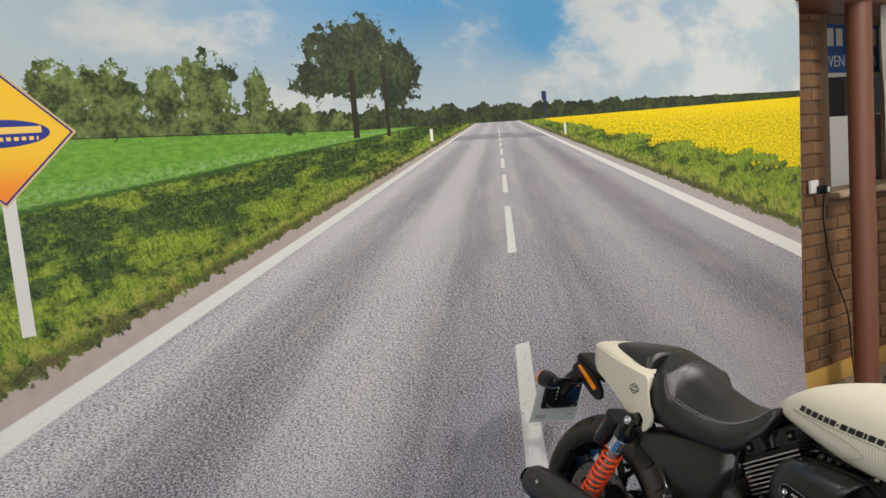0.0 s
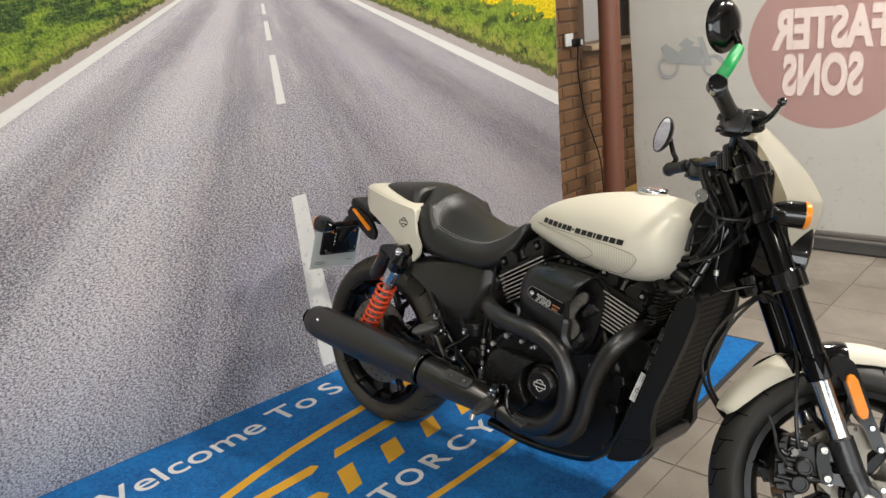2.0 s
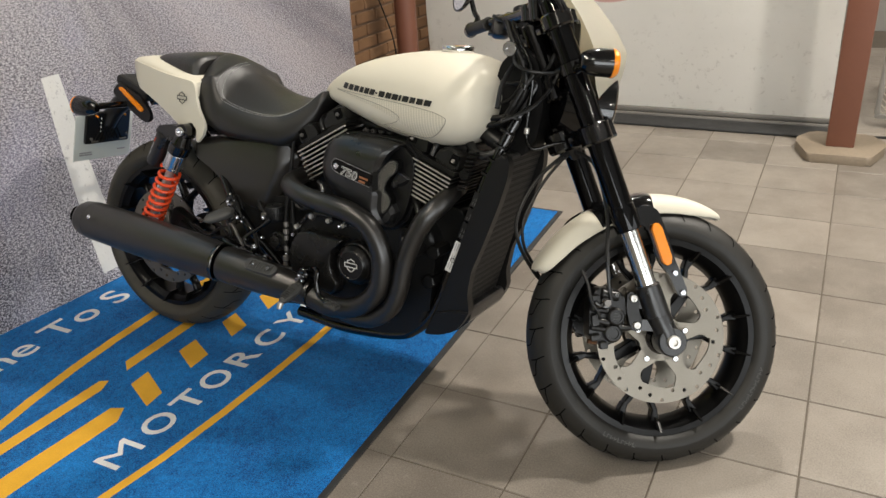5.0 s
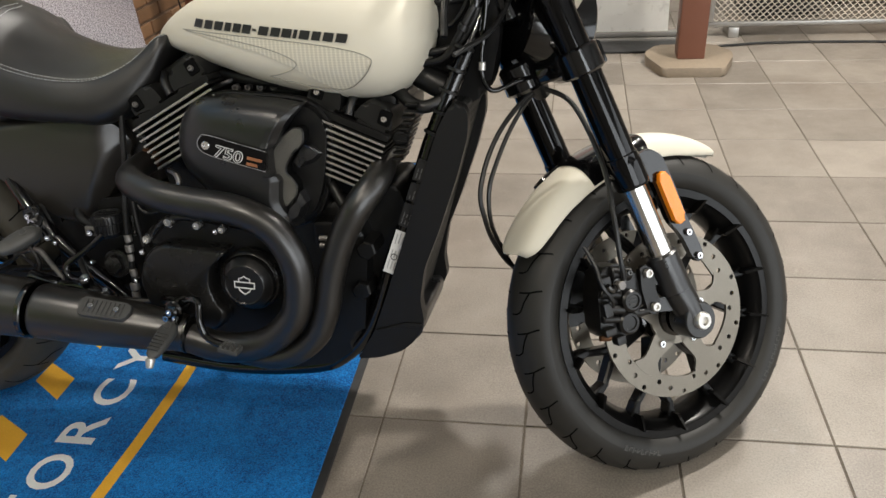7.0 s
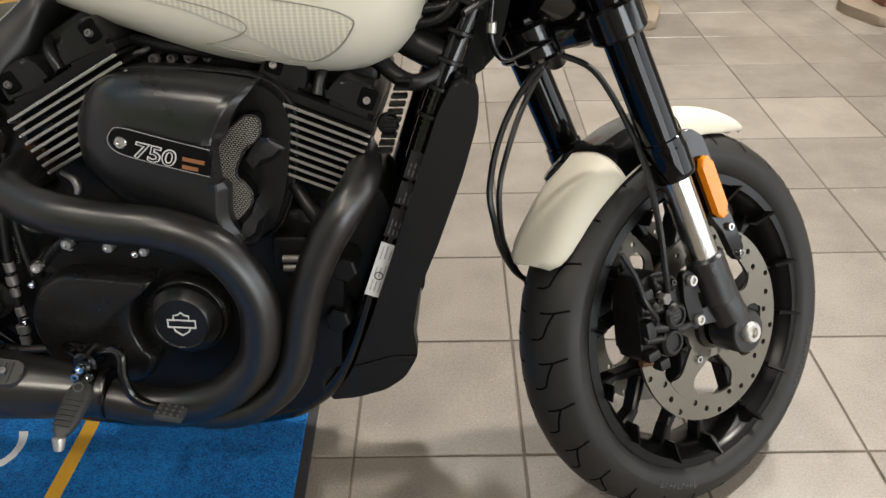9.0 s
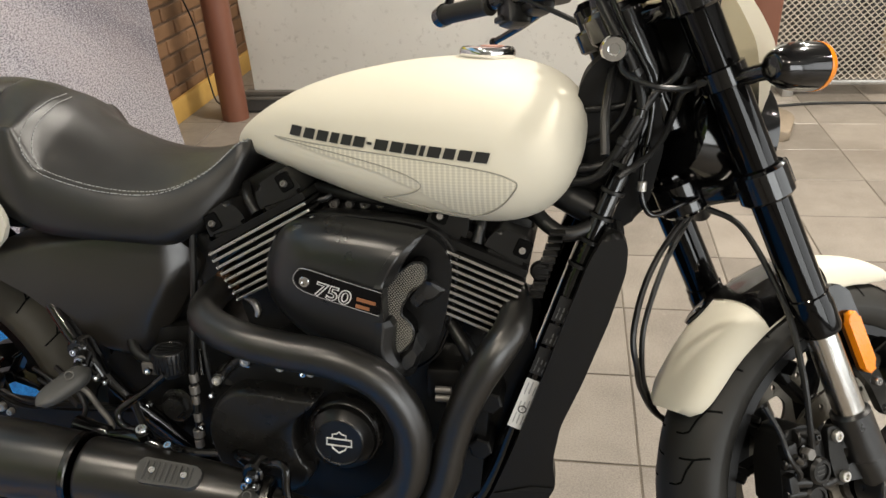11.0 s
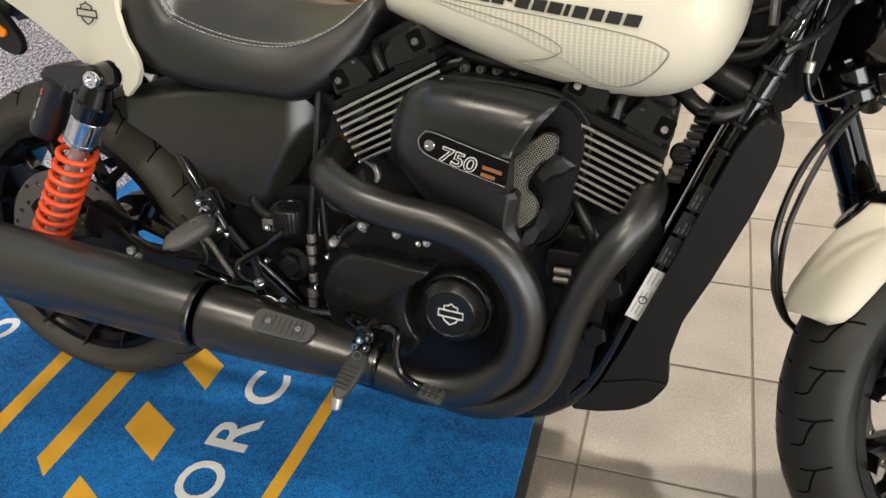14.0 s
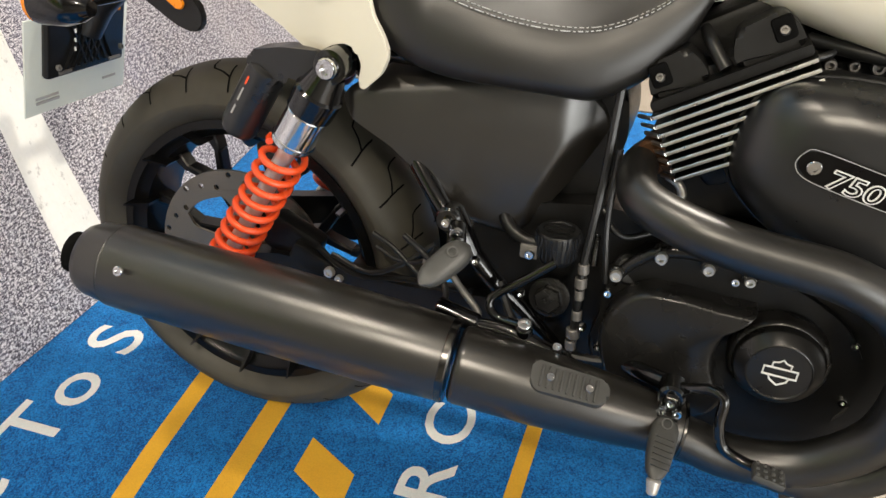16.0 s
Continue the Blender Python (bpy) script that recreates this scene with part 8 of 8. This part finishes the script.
    tube(bm, [(1.225, sgn * 0.115, 0.862), (1.20, sgn * 0.08, 0.85), (1.21, sgn * 0.05, 0.83)], 0.005, 8)
    bp("wire", bm, "cable", "", ind, True)

# triple clamps
for zc, th in ((0.728, 0.045), (0.965, 0.035)):
    c = Vector((fork_at(zc), 0, zc))
    rot = Matrix((FD.cross(Vector((0, 1, 0))), Vector((0, 1, 0)), FD)).transposed().to_4x4()
    bm = bmesh.new()
    stem = c - Vector((0.050, 0, 0.010))
    cyl(bm, stem - FD * (th / 2 + 0.004), stem + FD * (th / 2 + 0.004), 0.036, seg=32, bev=0.006)
    cyl(bm, stem - FD * (th / 2 + 0.012), stem - FD * (th / 2 + 0.002), 0.020, seg=6, bev=0.002)
    for sgn in (-1, 1):
        rings = []
        for k in range(9):
            f = k / 8
            m = stem.lerp(c + Vector((0, sgn * 0.103, 0)), f) + Vector((0.016 * math.sin(f * math.pi), 0, 0))
            wx, wz = 0.034 - 0.012 * math.sin(f * math.pi), th * (0.46 - 0.10 * math.sin(f * math.pi))
            ex, ez = FD.cross(Vector((0, 1, 0))), FD
            rings.append([m + ex * (wx * math.copysign(abs(math.cos(q)) ** 0.6, math.cos(q))) + ez * (wz * math.copysign(abs(math.sin(q)) ** 0.6, math.sin(q))) for q in [2 * math.pi * i / 20 for i in range(20)]])
        loft(bm, rings)
    clamp = bp("triple_clamp", bm, "gloss", "gloss black triple clamp", steer=True)
    for sgn in (-1, 1):
        bm = bmesh.new()
        cyl(bm, c + Vector((0, sgn * 0.103, 0)) - FD * th / 2, c + Vector((0, sgn * 0.103, 0)) + FD * th / 2, 0.0365, seg=28, bev=0.004)
        bp("clamp_ring", bm, "gloss", "", clamp, True)
        bm = bmesh.new()
        box(bm, c + Vector((0.030, sgn * 0.103, 0.012)), (0.022, 0.026, th * 0.9), 0.005, rot)
        bp("pinch_lug", bm, "gloss", "", clamp, True)
        for dz in (-0.012, 0.012):
            bolt(c + Vector((0.040, sgn * 0.103, 0.014)) - FD * dz, (1, 0, 0.3), 0.0045, 0.004, "dull", clamp, True)

# front fender
bm = bmesh.new()
rings = []
FENDER = ([64, 66, 70, 78, 90, 100, 112, 125, 140, 150, 154, 156], [0.322, 0.326, 0.329, 0.331, 0.333, 0.334, 0.333, 0.332, 0.331, 0.330, 0.329, 0.327])
F_HALF = ([64, 65, 67, 72, 80, 90, 100, 112, 150, 154, 156], [0.010, 0.020, 0.028, 0.036, 0.046, 0.053, 0.057, 0.058, 0.057, 0.051, 0.036])
F_DROP = ([64, 67, 72, 80, 90, 104, 118, 130, 145, 153, 156], [0.004, 0.012, 0.024, 0.036, 0.042, 0.046, 0.047, 0.044, 0.036, 0.026, 0.016])


def fender_at(deg, q, lift=0.0):
    r, hw, drop = (float(np.interp(deg, *p)) for p in (FENDER, F_HALF, F_DROP))
    e = Vector((math.cos(radians(deg)), 0, math.sin(radians(deg))))
    return HUB_F + e * (r + lift - drop * abs(q) ** 2.6) + Vector((0, (hw + lift * 0.5) * math.sin(q * math.pi / 2 * 0.96) / math.sin(math.pi / 2 * 0.96), 0))


for k in range(47):
    deg = 156 - 92 * k / 46
    qs = [-1 + 2 * j / 16 for j in range(17)]
    rings.append([fender_at(deg, q) for q in qs] + [fender_at(deg, q, -0.004) for q in qs[::-1]])
loft(bm, rings)
fender = bp("front_fender", bm, "paint_white", "pearl white front fender", steer=True, angle=60)
bm = bmesh.new()
rings = []
for k in range(13):
    deg = 123 - 25 * k / 12
    qs = [-1.0 + 2 * j / 14 for j in range(15)]
    ease = 0.0035 if 0 < k < 12 else 0.0015
    rings.append([fender_at(deg, q, ease) for q in qs] + [fender_at(deg, q, 0.0003) for q in qs[::-1]])
loft(bm, rings)
brace = bp("fender_brace", bm, "gloss", "gloss black fender brace", steer=True, angle=50)
c, up = fender_at(127, 0.50, 0.002), fender_at(127, 0.50, 1.002) - fender_at(127, 0.50, 0.002)
up.y = 0.35
nrm, along = up.normalized(), Vector((math.sin(radians(127)), 0, -math.cos(radians(127))))
bm = bmesh.new()
lathe(bm, [(0.017, -0.008), (0.017, 0.002), (0.014, 0.004), (0.009, 0.002)], Vector((0, 0, 0)), nrm, 24)
for v in bm.verts:
    v.co += along * (v.co.dot(along) * 0.8) + c
bp("boss", bm, "gloss", "", brace, True)
bolt(c + nrm * 0.0015, nrm, 0.006, 0.003, "chrome", brace, True)

# headlamp fairing and lamp
FC = [(1.222, 1.108), (1.236, 1.096), (1.292, 1.046), (1.345, 0.990), (1.377, 0.944), (1.386, 0.920), (1.378, 0.868), (1.352, 0.800)]
FS = [(1.200, 1.056), (1.208, 1.042), (1.247, 0.981), (1.276, 0.925), (1.284, 0.900), (1.288, 0.876), (1.300, 0.826), (1.334, 0.785)]
FW = [0.070, 0.092, 0.112, 0.120, 0.122, 0.120, 0.105, 0.062]
fc, fs, fw = (spline([(*p, 0) if len(p) == 2 else p for p in q], 4) for q in (FC, FS, [(w, 0) for w in FW]))
bm = bmesh.new()
rows = []
for c, s, w in zip(fc, fs, fw):
    row = []
    for j in range(17):
        q = -1 + 2 * j / 16
        k = abs(q) ** 2.6
        row.append(Vector((c.x + (s.x - c.x) * k, w.x * math.copysign(abs(q) ** 0.85, q), c.y + (s.y - c.y) * k)))
    rows.append(row)
g = [[bm.verts.new(p) for p in r] for r in rows]
for i in range(len(g) - 1):
    for j in range(16):
        bm.faces.new((g[i][j], g[i][j + 1], g[i + 1][j + 1], g[i + 1][j]))
bmesh.ops.solidify(bm, geom=list(bm.faces), thickness=0.005)
bp("headlamp_fairing", bm, "paint_white", "pearl white headlamp fairing", steer=True, angle=45)
bm = bmesh.new()
lathe(bm, [(0.03, -0.11), (0.07, -0.09), (0.088, -0.04), (0.092, 0.0), (0.092, 0.015), (0.086, 0.02)], (1.335, 0, 0.80), (1, 0, -0.12), 40)
lamp_body = bp("headlamp", bm, "gloss", "black round headlamp under the fairing", steer=True)
bm = bmesh.new()
lathe(bm, [(0.086, 0.012), (0.07, 0.026), (0.03, 0.034), (0.002, 0.036)], (1.335, 0, 0.80), (1, 0, -0.12), 36)
bp("lens", bm, "mirror", "clear lamp glass", lamp_body, True)
bm = bmesh.new()
box(bm, (1.24, 0, 0.93), (0.05, 0.17, 0.12), 0.02)
box(bm, (1.20, 0, 1.035), (0.05, 0.10, 0.05), 0.015)
bp("instrument", bm, "plastic", "black instrument pod", steer=True)

# handlebar, grips, switches, levers, mirrors
bm = bmesh.new()
tube(bm, [(1.092, -0.32, 1.055), (1.126, -0.235, 1.045), (1.148, -0.17, 1.040), (1.160, -0.09, 1.034), (1.163, -0.05, 1.031), (1.163, 0, 1.030), (1.163, 0.05, 1.031), (1.160, 0.09, 1.034), (1.140, 0.17, 1.043), (1.112, 0.235, 1.050), (1.085, 0.32, 1.056)], 0.0125, 14)
for sgn in (-1, 1):
    cyl(bm, (1.170, sgn * 0.045, 0.975), (1.160, sgn * 0.045, 1.04), 0.020, seg=18, bev=0.004)
hb = bp("handlebar", bm, "gloss", "gloss black handlebar", steer=True)
for sgn in (-1, 1):
    bm = bmesh.new()
    lathe(bm, [(0.014, 0), (0.0185, 0.002), (0.0165, 0.008), (0.0165, 0.11), (0.0185, 0.116), (0.0185, 0.120), (0.012, 0.124)], (1.113 if sgn < 0 else 1.098, sgn * 0.268, 1.050), (-0.38 if sgn < 0 else -0.28, sgn * 0.95, 0.085), 24)
    bp("grip", bm, "rubber", "black rubber grip", hb, True)
    bm = bmesh.new()
    box(bm, (1.126, sgn * 0.238, 1.036), (0.050, 0.050, 0.060), 0.014)
    box(bm, (1.150, sgn * 0.205, 1.042), (0.050, 0.045, 0.045), 0.012)
    lathe(bm, [(0.024, 0), (0.027, 0.004), (0.027, 0.026), (0.029, 0.028), (0.029, 0.036), (0.025, 0.040), (0.004, 0.041)], (1.176, sgn * 0.190, 1.038), (0, 0, 1), 22)
    for zz in (1.018, 1.045):
        box(bm, (1.100, sgn * 0.240, zz), (0.012, 0.024, 0.010), 0.003)
    bp("switch_pod", bm, "plastic", "black switch housing", hb, True)
    bm = bmesh.new()
    tube(bm, [(1.165, sgn * 0.205, 1.045), (1.184, sgn * 0.245, 1.042), (1.189, sgn * 0.31, 1.037), (1.186, sgn * 0.38, 1.032), (1.182, sgn * 0.425, 1.029)], [0.010, 0.0085, 0.007, 0.0065, 0.006], 10)
    lathe(bm, [(0.002, -0.009), (0.007, -0.006), (0.009, 0), (0.007, 0.006), (0.002, 0.009)], (1.181, sgn * 0.430, 1.0285), (0, 1, 0), 14)
    bp("lever", bm, "gloss", "black brake lever" if sgn < 0 else "black clutch lever", hb, True)
for sgn, cx, cy, cz, mat in ((-1, 1.066, -0.365, 1.196, "green"), (1, 1.034, 0.402, 1.168, "gloss")):
    bm = bmesh.new()
    base = Vector((1.064, sgn * 0.392, 1.062))
    tube(bm, [base, base + Vector((0.016, sgn * 0.004, 0.032)), Vector((cx + 0.036, cy, cz - 0.052)), Vector((cx + 0.022, cy, cz - 0.010))], [0.010, 0.008, 0.0075, 0.007], 12)
    lathe(bm, [(0.012, -0.016), (0.019, -0.012), (0.019, 0.012), (0.012, 0.016)], base, (0, 1, 0), 20)
    stalk = bp("mirror_stalk", bm, "gloss", "black bar-end mirror stalk", steer=True)
    if sgn < 0:
        bm = bmesh.new()
        tube(bm, [base + Vector((0.005, 0, 0.014)), base + Vector((0.018, -0.004, 0.042)), Vector((cx + 0.034, cy, cz - 0.046))], [0.0135, 0.0130, 0.0115], 12)
        bp("tape", bm, mat, "bright green tape", stalk, True)
    n = Vector((-0.74, 0.67, 0.10) if sgn < 0 else (-0.92, -0.34, 0.10)).normalized()
    bm = bmesh.new()
    lathe(bm, [(0.020, -0.018), (0.044, -0.012), (0.054, -0.003), (0.0555, 0.004), (0.052, 0.006), (0.051, 0.003)], (cx, cy, cz), n, 40)
    mir = bp("mirror", bm, "gloss", "round black mirror", stalk, True)
    bm = bmesh.new()
    lathe(bm, [(0.0505, 0.0035), (0.0505, 0.0042)], (cx, cy, cz), n, 40)
    bp("mirror_glass", bm, "mirror", "mirror glass", mir, True)
# cables and brake lines round the steering head
for pts, r in (([(1.10, -0.21, 1.055), (1.19, -0.15, 0.99), (1.235, -0.075, 0.92), (1.215, -0.05, 0.84), (1.17, -0.06, 0.78), (1.10, -0.07, 0.74)], 0.0045),
               ([(1.10, 0.21, 1.055), (1.20, 0.13, 0.98), (1.23, 0.06, 0.90), (1.20, 0.02, 0.82), (1.12, 0.02, 0.76)], 0.0045),
               ([(1.12, -0.19, 1.05), (1.225, -0.12, 0.97), (1.245, -0.06, 0.88), (1.262, -0.02, 0.78), (1.285, -0.01, 0.705)], 0.0045),
               ([(1.285, -0.01, 0.700), (1.330, -0.04, 0.665), (1.352, -0.09, 0.560), (1.352, -0.118, 0.47), (1.362, -0.118, 0.40), (1.372, -0.112, 0.365)], 0.0045),
               ([(1.287, 0.0, 0.700), (1.262, 0.0, 0.684), (1.215, 0.0, 0.635), (1.183, 0.0, 0.581), (1.166, 0.0, 0.522), (1.176, 0.008, 0.478), (1.205, 0.040, 0.436), (1.255, 0.070, 0.385), (1.335, 0.095, 0.345)], 0.0045),
               ([(1.289, 0.008, 0.698), (1.261, 0.0, 0.674), (1.229, 0.0, 0.630), (1.202, 0.0, 0.579), (1.183, 0.0, 0.528), (1.190, 0.015, 0.474), (1.222, 0.050, 0.430), (1.262, 0.072, 0.380), (1.34, 0.10, 0.33)], 0.004),
               ([(1.14, -0.05, 0.93), (1.12, -0.06, 0.88), (1.15, -0.10, 0.85), (1.22, -0.09, 0.86), (1.25, -0.05, 0.90)], 0.004),
               ([(1.20, 0.02, 0.96), (1.14, -0.02, 0.90), (1.10, -0.05, 0.83), (1.09, -0.06, 0.77)], 0.006)):
    bm = bmesh.new()
    tube(bm, pts, r, 8)
    bp("cable", bm, "cable", "black control cable", steer=True)
# hoses, loom and cables swept round the steering neck
for pts, r, mat, lab in (([(1.095, -0.04, 0.842), (1.125, -0.05, 0.845), (1.155, -0.05, 0.848), (1.183, -0.05, 0.855), (1.213, -0.05, 0.871), (1.235, -0.05, 0.892), (1.245, -0.05, 0.917)], 0.0050, "hose", "black corrugated hose"),
                         ([(1.085, -0.07, 0.764), (1.106, -0.075, 0.767), (1.152, -0.075, 0.778), (1.185, -0.075, 0.824), (1.189, -0.075, 0.857), (1.183, -0.075, 0.883), (1.169, -0.075, 0.915), (1.147, -0.07, 0.952), (1.130, -0.06, 0.985)], 0.0068, "hose", "thick black hose"),
                         ([(1.145, -0.065, 0.985), (1.161, -0.07, 0.952), (1.184, -0.07, 0.915), (1.199, -0.07, 0.883), (1.203, -0.07, 0.844), (1.197, -0.07, 0.783), (1.196, -0.07, 0.733), (1.213, -0.07, 0.705), (1.250, -0.05, 0.716), (1.275, -0.03, 0.722)], 0.0042, "gloss", "black brake line"),
                         ([(1.100, -0.08, 0.750), (1.137, -0.085, 0.761), (1.162, -0.085, 0.797), (1.183, -0.080, 0.835), (1.205, -0.07, 0.870)], 0.0062, "hose", "black wiring loom"),
                         ([(1.120, -0.05, 0.80), (1.150, -0.06, 0.815), (1.172, -0.06, 0.850), (1.176, -0.06, 0.90), (1.160, -0.05, 0.955)], 0.0040, "cable", "black cable")):
    bm = bmesh.new()
    tube(bm, pts, r, 10)
    bp("neck_hose", bm, mat, lab)
# sleeves, ties and fittings on them
for p, q, r, mat in (((1.198, -0.07, 0.800), (1.197, -0.07, 0.778), 0.0068, "gloss"), ((1.1965, -0.07, 0.752), (1.196, -0.07, 0.738), 0.0062, "steel"), ((1.186, -0.075, 0.838), (1.188, -0.075, 0.850), 0.0098, "gloss"),
                     ((1.165, -0.085, 0.802), (1.171, -0.084, 0.812), 0.0092, "plastic"), ((1.181, -0.072, 0.890), (1.176, -0.073, 0.900), 0.0100, "plastic")):
    bp("sleeve", cyl(bmesh.new(), p, q, r, seg=14, bev=0.001), mat)
for k in range(5):
    c = Vector((1.118 + 0.013 * k, -0.102 + 0.003 * k, 0.640 + 0.034 * k))
    bp("tie_clip", lathe(bmesh.new(), [(0.0155, -0.003), (0.0168, -0.002), (0.0168, 0.002), (0.0155, 0.003)], c, (0.33, 0.1, 0.93), 18, cap=False), "plastic")
# ignition lock beside the steering head
bm = bmesh.new()
lathe(bm, [(0.016, 0), (0.018, 0.003), (0.018, 0.022), (0.015, 0.026), (0.008, 0.026), (0.007, 0.022), (0.001, 0.022)], (1.150, -0.060, 0.925), R_, 24)
bp("ignition_lock", bm, "chrome", "small bright ignition lock")
bm = bmesh.new()
cyl(bm, (1.268, -0.018, 0.715), (1.300, 0.012, 0.690), 0.016, seg=16, bev=0.004)
bp("brake_hose_joint", bm, "plastic", "black brake hose joint", steer=True)


# ---- floor tiles and bricks, each a piece of its own ----
TX, TY, TP = -0.935, 1.538, 0.30
tile_mesh = None


def tile_bm(w, h):
    bm = bmesh.new()
    box(bm, (0, 0, -0.008), (w, w, h))
    top = [e for e in bm.edges if all(v.co.z > -0.008 + h / 2 - 1e-5 for v in e.verts)]
    bmesh.ops.bevel(bm, geom=top, offset=0.0014, segments=1, affect="EDGES")
    return bm


first_tile = link_mesh("tile", tile_bm(TP - 0.0042, 0.016), "tile", 10)
tile_mesh = first_tile.data
first_tile.parent = floor
rest = []
rng = random.Random(4)
for i in range(-6, 16):
    for j in range(-14, 16):
        cx, cy = TX + (i + 0.5) * TP, TY + (j + 0.5) * TP
        near = -1.3 < cx < 2.3 and -0.1 < cy < 4.9
        if near:
            if i == 0 and j == 0:
                ob = first_tile
            else:
                ob = new("tile", tile_mesh)
                ob.parent = floor
            ob.location = (cx, cy, rng.uniform(-0.0006, 0.0003))
            ob.rotation_euler = (rng.uniform(-0.0004, 0.0004), rng.uniform(-0.0004, 0.0004), rng.randrange(4) * math.pi / 2 + rng.uniform(-0.002, 0.002))
        else:
            rest.append((cx, cy))
bm = bmesh.new()
for cx, cy in rest:
    if -3.6 < cx < 5.4:
        h = 0.147
        q = [bm.verts.new((cx + a * h, cy + c * h, 0.0)) for a, c in ((-1, -1), (1, -1), (1, 1), (-1, 1))]
        p = [bm.verts.new((cx + a * 0.1485, cy + c * 0.1485, -0.003)) for a, c in ((-1, -1), (1, -1), (1, 1), (-1, 1))]
        bm.faces.new(q)
        for k in range(4):
            bm.faces.new((p[k], p[(k + 1) % 4], q[(k + 1) % 4], q[k]))
tagged(part("far_tiles", bm, "tile", floor, angle=10), kind="stuff")

BL, BH, BJ = 0.205, 0.062, 0.013
first_brick = link_mesh("brick", box(bmesh.new(), (0, 0, 0), (0.016, BL, BH), 0.004, seg=1), "brick", 20)
half_brick = link_mesh("half_brick", box(bmesh.new(), (0, 0, 0), (0.016, BL / 2 - BJ / 2, BH), 0.004, seg=1), "brick", 20)
used = set()
for row in range(42):
    zc = 0.115 + row * (BH + BJ)
    if zc > 2.2:
        break
    for k in range(9):
        yc = 3.36 + k * (BL + BJ) + ((BL + BJ) / 2 if row % 2 else 0)
        src, y = first_brick, yc
        if W_Z0 - 0.05 < zc < W_Z1 + 0.02:
            if W_Y0 < yc + BL / 2 and yc - BL / 2 < W_Y1:
                if yc - BL / 2 < W_Y0 - 0.06:
                    src, y = half_brick, yc - BL / 4 - 0.003
                    if y + BL / 4 > W_Y0 + 0.01:
                        continue
                else:
                    continue
        if yc > 5.1:
            continue
        ob = src if src not in used else new(src.name.split(".")[0], src.data)
        used.add(src)
        ob.parent = brick_wall
        ob.location = (X_BRICK - 0.0165 + rng.uniform(-0.001, 0.002), y, zc)
for ob in (first_brick, half_brick):
    if ob not in used:
        bpy.data.objects.remove(ob)
